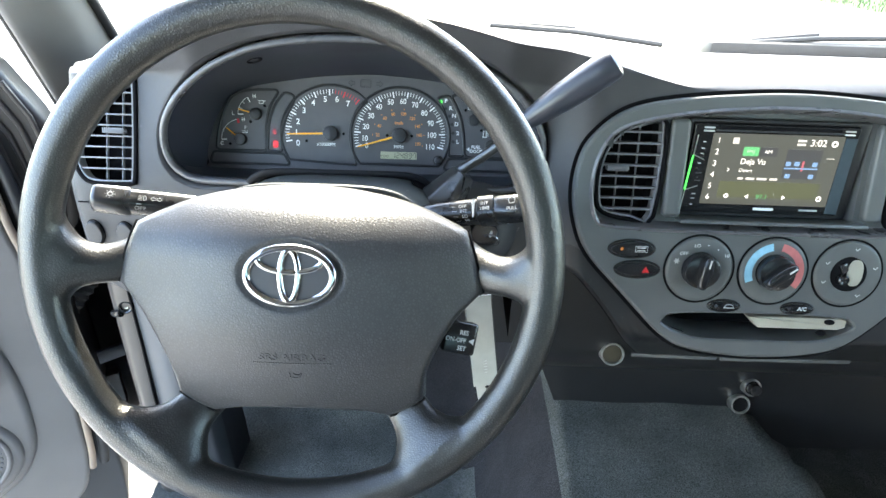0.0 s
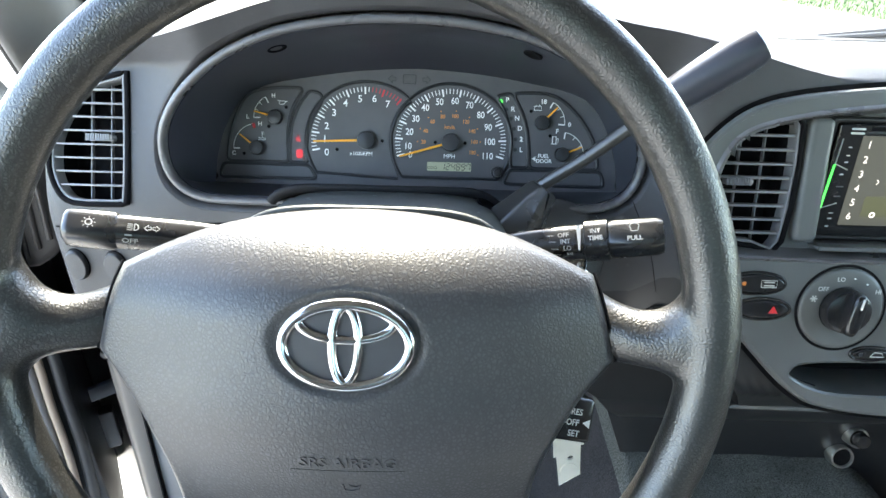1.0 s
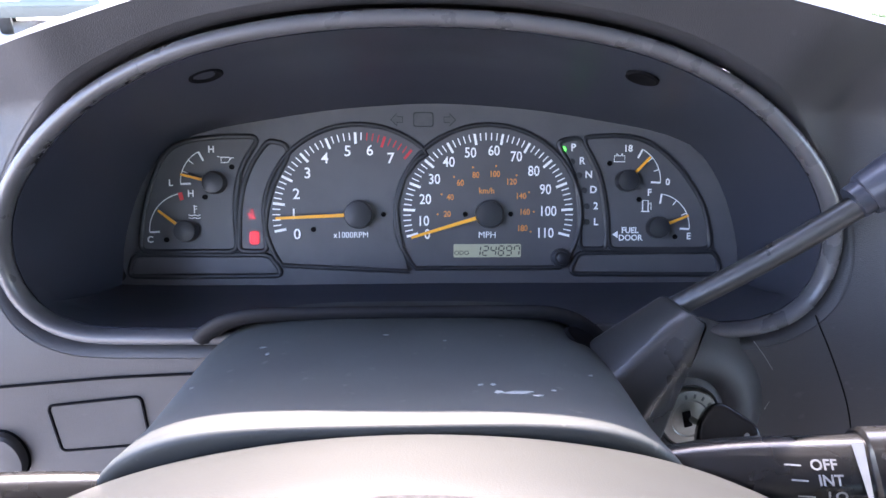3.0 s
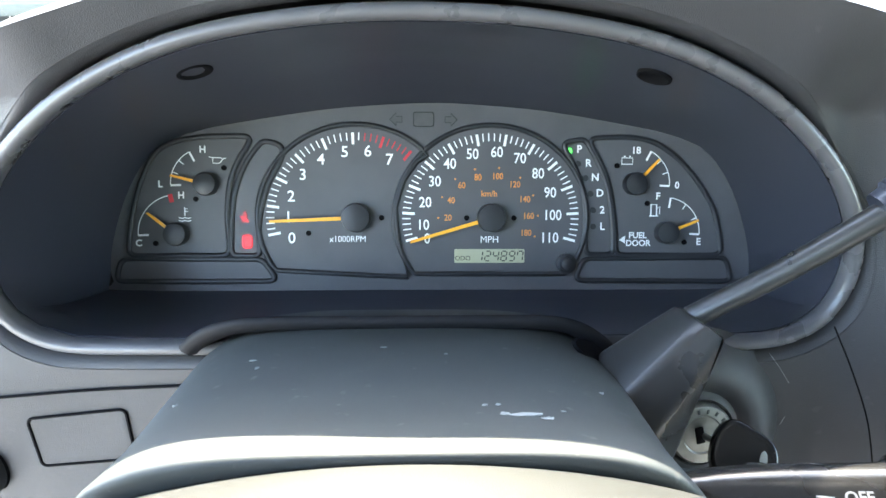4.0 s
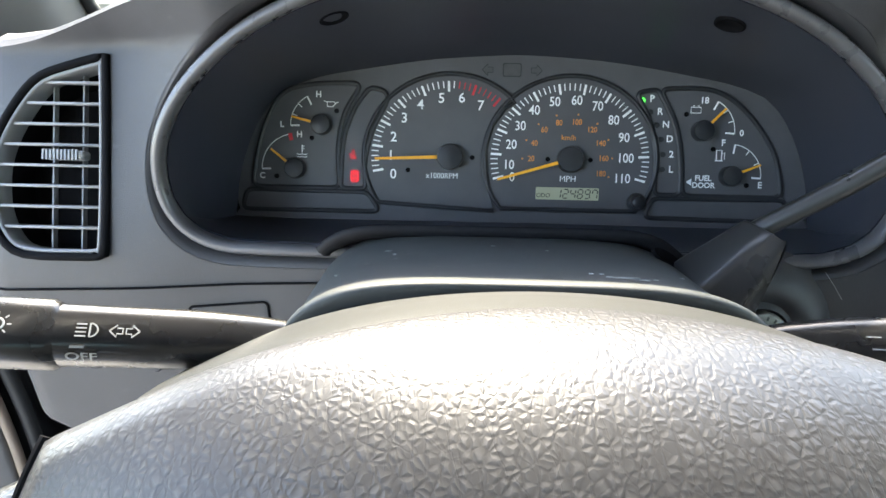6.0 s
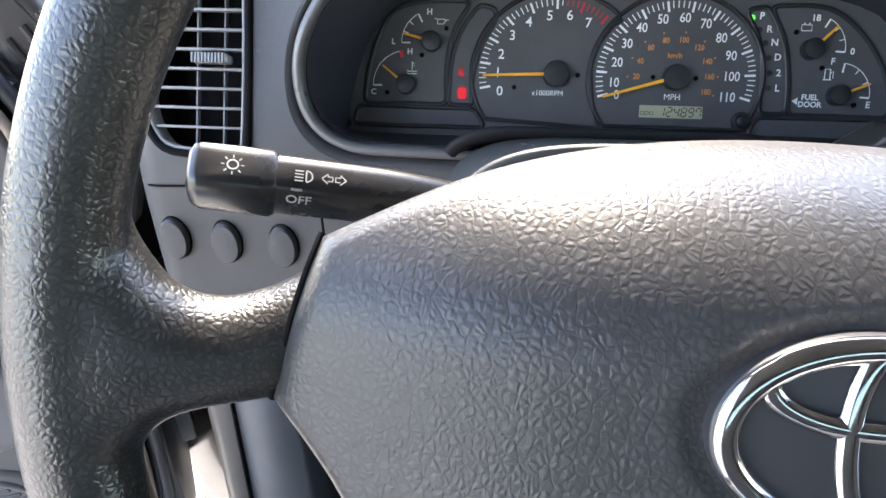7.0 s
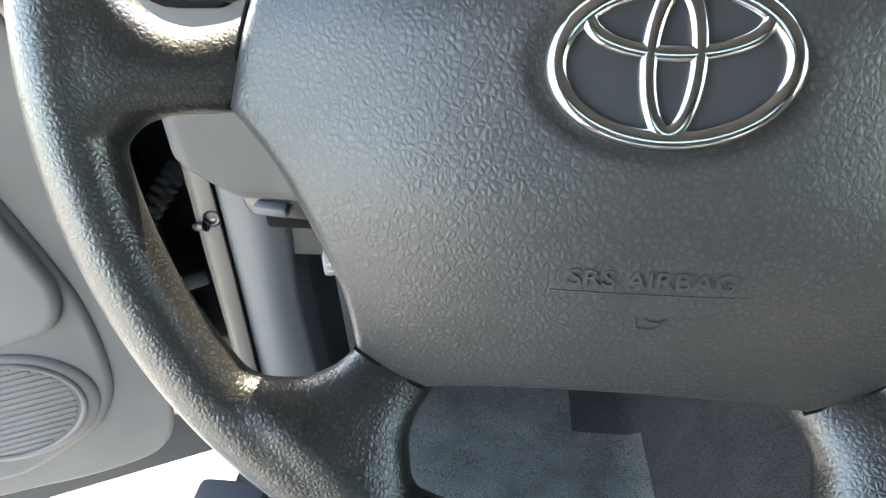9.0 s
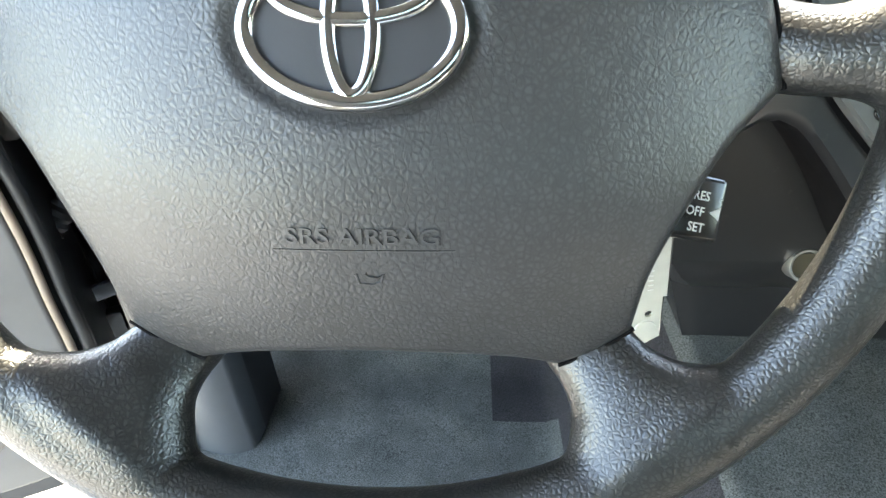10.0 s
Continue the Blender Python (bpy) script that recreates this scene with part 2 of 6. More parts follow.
SCR_GREEN = glowing("screen_green", (0.12, 0.55, 0.22), 0.07)
SCR_BLUE = glowing("screen_blue", (0.25, 0.45, 0.8), 0.06)
SCR_OLIVE = glowing("screen_olive", (0.25, 0.28, 0.14), 0.026)
SCR_GREY = glowing("screen_dull_text", (0.8, 0.8, 0.78), 0.062)
SCR_DARK = glowing("screen_panel", (0.15, 0.16, 0.18), 0.024)
SCR_RED = glowing("screen_red", (0.6, 0.15, 0.2), 0.06)


def glass(name, tint):
    mat = bpy.data.materials.new(name)
    mat.use_nodes = True
    n, link = mat.node_tree.nodes, mat.node_tree.links.new
    clear, shine = n.new("ShaderNodeBsdfTransparent"), n.new("ShaderNodeBsdfGlossy")
    mix, fres = n.new("ShaderNodeMixShader"), n.new("ShaderNodeFresnel")
    clear.inputs["Color"].default_value = (*tint, 1)
    shine.inputs["Roughness"].default_value = 0.02
    link(fres.outputs[0], mix.inputs[0])
    link(clear.outputs[0], mix.inputs[1])
    link(shine.outputs[0], mix.inputs[2])
    link(mix.outputs[0], n["Material Output"].inputs["Surface"])
    return mat


GLASS = glass("windscreen_glass", (0.93, 0.96, 0.94))
# tint chosen to dim the light through the unseen rear opening
TINTED = glass("dimming_glass", (0.45, 0.49, 0.46))


# ---- mesh helpers ----
def part(name, bm, mat, parent=None, label="", smooth=True, angle=40):
    """One mesh object from a bmesh, under a thing or a part."""
    me = bpy.data.meshes.new(name)
    bmesh.ops.recalc_face_normals(bm, faces=bm.faces)
    bm.to_mesh(me)
    bm.free()
    for m in mat if isinstance(mat, (list, tuple)) else [mat]:
        me.materials.append(m)
    if smooth:
        me.shade_smooth()
        me.set_sharp_from_angle(angle=radians(angle))
    ob = new(name, me)
    if parent:
        ob.parent = parent
    return tagged(ob, label) if label else ob


def thing(name, label, category, group="", kind=""):
    return tagged(new(name), label, category, group, kind)


def put(bm, m):
    bmesh.ops.transform(bm, matrix=m, verts=bm.verts)
    return bm


def axes(origin, x, y, z):
    m = Matrix.Identity(4)
    for i, v in enumerate((x, y, z, origin)):
        m.col[i][:3] = Vector(v)[:]
    return m


def along(a, b, up=(0, 0, 1)):
    """A frame at a whose z runs to b, and the length."""
    d = Vector(b) - Vector(a)
    z = d.normalized()
    x = Vector(up).cross(z).normalized()
    return axes(a, x, z.cross(x), z), d.length


def loft(rings, closed=True, cap=True):
    """Skin through rings of equal counts of points."""
    bm = bmesh.new()
    vs = [[bm.verts.new(p) for p in r] for r in rings]
    n = len(rings[0])
    for a, b in zip(vs, vs[1:]):
        for i in range(n if closed else n - 1):
            j = (i + 1) % n
            bm.faces.new((a[i], a[j], b[j], b[i]))
    if cap and closed:
        bm.faces.new(vs[0])
        bm.faces.new(vs[-1][::-1])
    return bm


def lathe(profile, m=Matrix(), n=40, cap=True):
    rings = [[(r * math.cos(2 * math.pi * i / n), r * math.sin(2 * math.pi * i / n), z) for i in range(n)] for r, z in profile]
    return put(loft(rings, cap=cap), m)


def smooth_line(pts, steps=8, closed=False):
    """Catmull-Rom through the points."""
    pts = [Vector(p) for p in pts]
    n = len(pts)
    out = []
    for i in range(n if closed else n - 1):
        p = [pts[(i + k) % n] if closed else pts[min(max(i + k, 0), n - 1)] for k in (-1, 0, 1, 2)]
        for s in range(steps):
            t = s / steps
            out.append(0.5 * (2 * p[1] + (p[2] - p[0]) * t + (2 * p[0] - 5 * p[1] + 4 * p[2] - p[3]) * t * t + (3 * p[1] - p[0] - 3 * p[2] + p[3]) * t ** 3))
    if not closed:
        out.append(pts[-1])
    return out


def tube(pts, radius, n=12, closed=False, flat=1.0, up=(0, 0, 1), cap=True):
    """A tube along points; radius a number or a list; flat squeezes it along its up side."""
    pts = [Vector(p) for p in pts]
    rad = radius if isinstance(radius, (list, tuple)) else [radius] * len(pts)
    rings = []
    for i, p in enumerate(pts):
        a = pts[i - 1] if i or closed else p
        b = pts[(i + 1) % len(pts)] if i + 1 < len(pts) or closed else p
        d = (b - a).normalized()
        x = d.cross(Vector(up)).normalized()
        y = x.cross(d)
        rings.append([p + rad[i] * (math.cos(2 * math.pi * k / n) * x + flat * math.sin(2 * math.pi * k / n) * y) for k in range(n)])
    if closed:
        rings.append(rings[0])
        bm = loft(rings, cap=False)
        bmesh.ops.remove_doubles(bm, verts=bm.verts, dist=1e-6)
        return bm
    return loft(rings, cap=cap)


def ellipse(cx, cy, a, b, n=48, power=2.0, start=0.0):
    out = []
    for i in range(n):
        t = 2 * math.pi * i / n + start
        c, s = math.cos(t), math.sin(t)
        out.append((cx + a * math.copysign(abs(c) ** (2 / power), c), cy + b * math.copysign(abs(s) ** (2 / power), s)))
    return out


def rounded(cx, cy, w, h, r, n=6):
    out = []
    for sx, sy, a in ((1, 1, 0), (-1, 1, 90), (-1, -1, 180), (1, -1, 270)):
        for i in range(n + 1):
            t = radians(a + 90 * i / n)
            out.append((cx + sx * (w / 2 - r) + r * math.cos(t), cy + sy * (h / 2 - r) + r * math.sin(t)))
    return out


def offset(line, d):
    """A closed outline moved outward (counter-clockwise) by d."""
    n = len(line)
    out = []
    for i in range(n):
        a, b = Vector(line[i - 1][:2]), Vector(line[(i + 1) % n][:2])
        t = (b - a).normalized()
        out.append((line[i][0] + d * t.y, line[i][1] - d * t.x))
    return out


def slab(line, low, high, bevel=0.0, m=Matrix()):
    """An outline raised from low to high, its upper edge rounded."""
    rings = [[(x, y, low) for x, y in line]]
    if bevel:
        for k in range(4):
            a = radians(90 * k / 3)
            ring = offset(line, -bevel * (1 - math.cos(a)))
            rings.append([(x, y, high - bevel + bevel * math.sin(a)) for x, y in ring])
        rings.append([(x, y, high) for x, y in offset(line, -bevel * 1.3)])
    else:
        rings.append([(x, y, high) for x, y in line])
    return put(loft(rings), m)


def band(line, inner, low, high, bevel=0.001, m=Matrix()):
    """A frame between an outline and an inner outline of equal count."""
    o, i = [Vector(p) for p in line], [Vector(p) for p in inner]
    mid = lambda f: [tuple(a.lerp(b, f)) for a, b in zip(o, i)]
    rings = [[(x, y, low) for x, y in line], [(x, y, high - bevel) for x, y in line], [(x, y, high - 0.3 * bevel) for x, y in mid(0.15)], [(x, y, high) for x, y in mid(0.4)],
             [(x, y, high) for x, y in mid(0.6)], [(x, y, high - 0.3 * bevel) for x, y in mid(0.85)], [(x, y, high - bevel) for x, y in inner], [(x, y, low) for x, y in inner]]
    return put(loft(rings, cap=False), m)


def pierced(line, holes, low, high, m=Matrix()):
    """A plate with holes: faces on top, walls on all edges."""
    bm = bmesh.new()
    for loop in (line, *holes):
        top = [bm.verts.new((x, y, high)) for x, y in loop]
        for i in range(len(top)):
            bm.edges.new((top[i - 1], top[i]))
    bmesh.ops.triangle_fill(bm, use_beauty=True, use_dissolve=False, edges=bm.edges[:], normal=(0, 0, 1))
    for loop in (line, *holes):
        a = [bm.verts.new((x, y, high)) for x, y in loop]
        b = [bm.verts.new((x, y, low)) for x, y in loop]
        for i in range(len(a)):
            bm.faces.new((a[i - 1], a[i], b[i], b[i - 1]))
    return put(bm, m)


def box(w, d, h, bevel=0.0, m=Matrix(), steps=2):
    bm = bmesh.new()
    bmesh.ops.create_cube(bm, size=1)
    bmesh.ops.scale(bm, vec=(w, d, h), verts=bm.verts)
    if bevel:
        bmesh.ops.bevel(bm, geom=bm.edges[:], offset=bevel, segments=steps, affect="EDGES", profile=0.5)
    return put(bm, m)


def joined(*parts):
    """Several bmeshes as one."""
    whole = parts[0]
    for b in parts[1:]:
        me = bpy.data.meshes.new("tmp")
        b.to_mesh(me)
        b.free()
        whole.from_mesh(me)
        bpy.data.meshes.remove(me)
    return whole


def lettering(text, size, m, mat, parent, name="lettering", depth=0.0, align="CENTER", bold=0.0, wide=1.0):
    cu = bpy.data.curves.new(name, "FONT")
    cu.body, cu.size, cu.align_x, cu.align_y = text, size, align, "CENTER"
    cu.extrude, cu.offset, cu.resolution_u = depth, bold, 3
    tmp = new("tmp", cu)
    me = bpy.data.meshes.new_from_object(tmp.evaluated_get(bpy.context.evaluated_depsgraph_get()))
    bpy.data.objects.remove(tmp)
    bpy.data.curves.remove(cu)
    me.transform(m @ Matrix.Diagonal((wide, 1, 1, 1)))
    me.materials.clear()
    me.materials.append(mat)
    ob = new(name, me)
    ob.parent = parent
    return ob


def at(m, x, y, z=0.0, turn=0.0):
    return m @ pose(x, y, z, 0, 0, turn)


def stroke(pts, width, m, mat, parent, name="mark", z=0.0, height=0.0002):
    """A flat printed line along points of a plane."""
    pts = [Vector(p) for p in pts]
    left, right = [], []
    for i, p in enumerate(pts):
        d = (pts[min(i + 1, len(pts) - 1)] - pts[max(i - 1, 0)]).normalized() * width / 2
        left.append((p.x - d.y, p.y + d.x))
        right.append((p.x + d.y, p.y - d.x))
    bm = bmesh.new()
    a = [bm.verts.new((x, y, z + height)) for x, y in left]
    b = [bm.verts.new((x, y, z + height)) for x, y in right]
    for i in range(len(a) - 1):
        bm.faces.new((a[i], a[i + 1], b[i + 1], b[i]))
    return part(name, put(bm, m), mat, parent, smooth=False)


def step(a, b, x):
    t = min(1.0, max(0.0, (x - a) / (b - a)))
    return t * t * (3 - 2 * t)


# ---- frames of reference: wheel plane, rim plane, dial plane, bezel plane, centre panel, side vent, door ----
def tilted(origin, degrees):
    a = radians(degrees)
    return axes(origin, (1, 0, 0), (0, math.sin(a), math.cos(a)), (0, -math.cos(a), math.sin(a)))


WHEEL = tilted((0, 0, 1.25), 24)
RIMF = tilted(WHEEL @ Vector((-0.0032, 0.0022, -0.0225)), 21.3)
CLUSTER = tilted((0.006, 0.3535, 1.234), 22)
BEZ = tilted((0.0075, 0.242, 1.2126), 8)
ST = tilted((0, 0.195, 1.15), 15)
VENT_L = tilted((-0.263, 0.262, 1.259), 26)


def mirrored(half, cx=0.0):
    """A closed outline from its left half, listed from the bottom middle up to the top middle (both on the axis)."""
    left = [(x - cx, y) for x, y in half]
    right = [(-x, y) for x, y in left[1:-1]]
    return [(x + cx, y) for x, y in (left[::-1] + right)]


# the binnacle's mouth, from its middle line
MOUTH = [(0, 0.003), (0.15, 0.0036), (0.178, 0.0065), (0.1925, 0.0155), (0.2, 0.031), (0.1995, 0.0555), (0.1885, 0.078),
         (0.1705, 0.098), (0.142, 0.119), (0.1, 0.1365), (0.05, 0.1455), (0, 0.148)]
MOUTH = [tuple(p)[:2] for p in smooth_line([(x, y, 0) for x, y in mirrored([(-x, y) for x, y in MOUTH])], 5, True)][::-1]
if sum(MOUTH[i - 1][0] * MOUTH[i][1] - MOUTH[i][0] * MOUTH[i - 1][1] for i in range(len(MOUTH))) < 0:
    MOUTH = MOUTH[::-1]
def evened(line, count, passes):
    """A closed outline with even spacing, its kinks eased."""
    line = [Vector(p[:2]) for p in line]
    total = sum((line[i] - line[i - 1]).length for i in range(len(line)))
    out, want, run = [], 0.0, 0.0
    for i in range(len(line)):
        a, b = line[i], line[(i + 1) % len(line)]
        d = (b - a).length
        while want < run + d - 1e-9 and len(out) < count:
            out.append(a.lerp(b, (want - run) / d))
            want += total / count
        run += d
    for _ in range(passes):
        out = [out[i] * 0.5 + (out[i - 1] + out[(i + 1) % len(out)]) * 0.25 for i in range(len(out))]
    return [tuple(p) for p in out]


MOUTH = evened(MOUTH, 200, 4)
VENT_OUT = [(0.0300, 0.0545), (0.0312, 0.0), (0.0306, -0.0490), (0.0270, -0.0533), (0.0197, -0.0540), (-0.0130, -0.0533), (-0.0250, -0.0450), (-0.0316, -0.0292), (-0.0327, -0.0156), (-0.0317, -0.002), (-0.0258, 0.015), (-0.0143, 0.0337), (-0.004, 0.0439), (0.0116, 0.0498), (0.0285, 0.0547)]
VENT_OUT = [tuple(p)[:2] for p in smooth_line([(x, y, 0) for x, y in VENT_OUT], 3, True)]
VENT_OUT = VENT_OUT if sum(VENT_OUT[i - 1][0] * VENT_OUT[i][1] - VENT_OUT[i][0] * VENT_OUT[i - 1][1] for i in range(len(VENT_OUT))) > 0 else VENT_OUT[::-1]


def inside(p, line):
    hit = False
    for i in range(len(line)):
        (x1, y1), (x2, y2) = line[i - 1][:2], line[i][:2]
        if (y1 > p[1]) != (y2 > p[1]) and p[0] < x1 + (p[1] - y1) * (x2 - x1) / (y2 - y1):
            hit = not hit
    return hit


# ---- dashboard shell ----
def dash_face(x, z):
    d = abs(x - 0.0075)
    w = step(0.15, 0.235, d)
    soft = 0.012 * math.log(1 + math.exp((min(z, 1.318) - 1.203) / 0.012))
    y = (1 - w) * (0.243 + 0.1405 * (z - 1.2126)) + w * (0.234 + 0.49 * soft)
    brow = float(np.interp(d, (0, 0.05, 0.1, 0.142, 0.165, 0.2, 0.26, 0.3), (1.371, 1.3685, 1.360, 1.342, 1.328, 1.321, 1.314, 1.312)))
    y -= 0.6 * max(0.0, z - brow)
    y += 0.05 * max(0.0, (-0.292 - x) / 0.034) ** 2 if x < -0.292 else 0.0
    r = step(0.2, 0.262, x)
    stack = 0.203 + 0.268 * (z - 1.15) if z > 1.066 else 0.1805 + 0.9 * (1.066 - z)
    return (1 - r) * y + r * min(stack, 0.262)


def dash_profile(x):
    d = abs(x - 0.02)
    r = step(0.27, 0.335, x)
    zc = 1.321 + 0.073 * math.exp(-((d / 0.21) ** 2.2)) - 0.010 * step(-0.20, -0.29, x)
    if x > 0.05:
        crest = [float(np.interp(x + 0.012 * k, (0.02, 0.06, 0.10, 0.15, 0.19, 0.231, 0.28, 0.337, 0.37, 0.60), (1.394, 1.3925, 1.387, 1.3765, 1.3672, 1.3612, 1.350, 1.3345, 1.3295, 1.3295))) for k in (-2, -1, 0, 1, 2)]
        zc = zc + (sum(crest) / 5 - zc) * step(0.05, 0.12, x)
    ze = zc - 0.003
    ye = dash_face(x, ze)
    yc = ye + 0.005 + 0.021 * r
    zb = 1.064 + 0.028 * step(-0.25, -0.31, x) + 0.044 * step(-0.02, 0.10, x)
    if x > 0.2:
        zb = float(np.interp(x, (0.2, 0.215, 0.225, 0.235, 0.2455, 0.256, 0.2705, 0.297, 0.317, 0.36, 0.42), (1.108, 1.112, 1.124, 1.137, 1.142, 1.138, 1.124, 1.093, 1.065, 1.0, 0.975)))
    far = 1.306
    pts = [(0.93, 1.24), (0.8, 1.262), (0.65, 1.285), (0.5, far), (yc + 0.10, 0.45 * zc + 0.55 * far), (yc + 0.05, 0.75 * zc + 0.25 * far), (yc + 0.02, zc - 0.001), (yc + 0.010, zc + 0.0005), (yc + 0.004, zc - 0.0005), (yc, zc - 0.003)]
    pts += [(ye + 0.0012 + 0.004 * r, ze + 0.0006)]
    # towards the passenger the hood runs out into a broad rounded top
    broad = [(0.93, 1.24), (0.8, 1.262), (0.65, 1.287), (0.5, 1.314), (0.42, 1.330), (0.37, 1.3395), (0.335, 1.3430), (0.305, 1.3425), (0.28, 1.3390), (0.265, 1.3345), (0.256, 1.3295)]
    g = step(0.298, 0.352, x)
    pts = [(a + (c - a) * g, b + (d - b) * g) for (a, b), (c, d) in zip(pts, broad)]
    n = 80
    pts += [(dash_face(x, ze + (zb - ze) * i / n), ze + (zb - ze) * i / n) for i in range(n + 1)]
    yb = dash_face(x, zb)
    pts += [(yb + 0.006, zb - 0.008), (yb + 0.02, zb - 0.014), (yb + 0.06, zb - 0.016), (yb + 0.25, zb - 0.01)]
    return [(x, y, z) for y, z in pts]


def dashboard():
    xs = [-0.56, -0.50, -0.44, -0.39, -0.35, -0.333, -0.326, -0.32] + [-0.31 + 0.005 * i for i in range(116)] + [0.28 + 0.01 * i for i in range(42)] + [0.8, 0.95, 1.1, 1.12]
    grid = [dash_profile(x) for x in xs]
    for k, back in enumerate((0.40, 0.36, 0.31, 0.25, 0.16, 0.08, 0.02)):
        keep = dash_profile(-0.32)
        drop = (0.20, 0.18, 0.16, 0.14, 0.11, 0.07, 0.03)[k]
        grid[k] = [(xs[k], min(0.93, y + back * step(0.93, 0.5, y)), z - drop * step(1.10, 1.30, z)) for _, y, z in keep]
    mouth = offset(MOUTH, 0.0140)
    bm = bmesh.new()
    vs = [[bm.verts.new(p) for p in col] for col in grid]
    inv, vinv = BEZ.inverted(), VENT_L.inverted()
    vent = offset(VENT_OUT, 0.002)
    sinv, hole = ST.inverted(), [(0.265, 0.03), (0.312, -0.025), (0.352, -0.066), (0.395, -0.083), (0.459, -0.088), (0.523, -0.083), (0.566, -0.066), (0.606, -0.025), (0.653, 0.03), (0.655, 0.12), (0.62, 0.155), (0.459, 0.172), (0.30, 0.155), (0.265, 0.12)]
    for a, b in zip(vs, vs[1:]):
        for i in range(len(a) - 1):
            c = (a[i].co + b[i].co + a[i + 1].co + b[i + 1].co) / 4
            q, v, w = inv @ c, vinv @ c, sinv @ c
            if c.y < 0.32 and c.x > 0.25 and inside((w.x, w.y), hole):
                continue
            if c.y < 0.32 and ((abs(q.z) < 0.03 and inside((q.x, q.y), mouth)) or (abs(v.z) < 0.05 and inside((v.x, v.y), vent))):
                continue
            # underside, left end and lower right faces have their shade put into the colour
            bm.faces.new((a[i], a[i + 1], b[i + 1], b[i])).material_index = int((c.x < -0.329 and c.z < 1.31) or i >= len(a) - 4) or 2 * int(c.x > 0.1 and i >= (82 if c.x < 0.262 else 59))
    bmesh.ops.delete(bm, geom=[v for v in bm.verts if not v.link_faces], context="VERTS")
    # draw the edge of the opening onto its true outline
    fine = [Vector(mouth[k - 1]).lerp(Vector(mouth[k]), f / 6) for k in range(len(mouth)) for f in range(6)]
    for v in bm.verts:
        q = inv @ v.co
        if v.is_boundary and abs(q.z) < 0.04 and v.co.y < 0.32:
            best = min(fine, key=lambda p: (p.x - q.x) ** 2 + (p.y - q.y) ** 2)
            if (best - Vector((q.x, q.y))).length < 0.010:
                w = BEZ @ Vector((best.x, best.y, 0))
                v.co = (w.x, dash_face(w.x, w.z), w.z)
    dash = thing("dashboard", "charcoal grained vinyl dashboard with arched instrument hood", "dashboard", kind="structure")
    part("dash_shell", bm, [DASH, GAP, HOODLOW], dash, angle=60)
    # bezel: an outer soft flange and a bright lip round the mouth
    o3 = offset(MOUTH, 0.0005)
    lip = []
    for off, sink in ((0.0195, 0.0040), (0.0156, 0.0012), (0.0138, 0.0003), (0.0121, 0.0010), (0.0106, 0.0028), (0.0094, 0.0056), (0.0087, 0.0085), (0.0085, 0.018), (0.0092, 0.024)):
        ring = []
        for x, y in offset(MOUTH, off):
            w = BEZ @ Vector((x, y, 0))
            ring.append(BEZ.inverted() @ Vector((w.x, dash_face(w.x, w.z) + sink, w.z)))
        if sink == 0.024:
            ring = [Vector((p.x, p.y, -0.024)) for p in ring]
        lip.append([(p.x, p.y, p.z if off > 0.0115 else min(p.z, -0.45 * sink)) for p in ring])
    part("hood_flange", put(loft(lip, cap=False), BEZ), DASH, dash)
    lip = [[(x, y, -0.034) for x, y in offset(MOUTH, 0.0105)], [(x, y, -0.0035) for x, y in offset(MOUTH, 0.0074)], [(x, y, -0.0008) for x, y in offset(MOUTH, 0.0058)], [(x, y, 0.0) for x, y in offset(MOUTH, 0.0038)],
           [(x, y, -0.0004) for x, y in offset(MOUTH, 0.0024)], [(x, y, -0.0014) for x, y in offset(MOUTH, 0.0013)], [(x, y, -0.0028) for x, y in offset(MOUTH, 0.0007)], [(x, y, -0.005) for x, y in o3], [(x, y, -0.010) for x, y in o3], [(x, y, -0.0125) for x, y in offset(MOUTH, 0.006)]]
    part("bezel_lip", put(loft(lip, cap=False), BEZ), BEZEL, dash, "smooth grey rim round the instrument opening", angle=100)
    def on_face(pts, lift=0.0006):
        return [(x, dash_face(x, z) - lift, z) for x, z in pts]
    seam = [(-0.298 + 0.006 * i, 1.1865 + 0.0075 * (i / 32)) for i in range(33)]
    part("seam", tube(on_face(seam), 0.0008, 6, up=(0, 1, 0)), GAP, dash)
    joint = [(p.x, p.y) for p in smooth_line([(0.2072, 1.2227, 0), (0.2168, 1.2024, 0), (0.2267, 1.1771, 0), (0.2335, 1.1480, 0)], 6)]
    part("seam", tube(on_face(joint, 0.0), 0.0004, 6, up=(0, 1, 0)), GAP, dash)
    flap = [(-0.1635 + x - 0.04 * y, 1.1650 + y + 0.075 * x) for x, y in rounded(0, 0, 0.0465, 0.0285, 0.003)]
    lid = [[(x, dash_face(x, z) - lift, z) for x, z in [(-0.1635 + (a + 0.1635) * k, 1.165 + (b - 1.165) * k) for a, b in flap]] for k, lift in ((1, -0.001), (0.995, 0.0002), (0.97, 0.0004), (0.85, 0.0004), (0.6, 0.0004), (0.3, 0.0004), (0.02, 0.0004))]
    part("fuse_flap", loft(lid), DASH, dash, "small blank switch cover", angle=30)
    for scratch in ([(0.1667, 1.2063), (0.1690, 1.2025), (0.1719, 1.1994)], [(0.1774, 1.2083), (0.1835, 1.2010), (0.1899, 1.1924)], [(0.1902, 1.1677), (0.1918, 1.1726)]):
        part("scratch", tube(on_face(scratch, 0.0), 0.00013, 5, up=(0, 1, 0)), FADED, dash, "pale scratch in the vinyl")
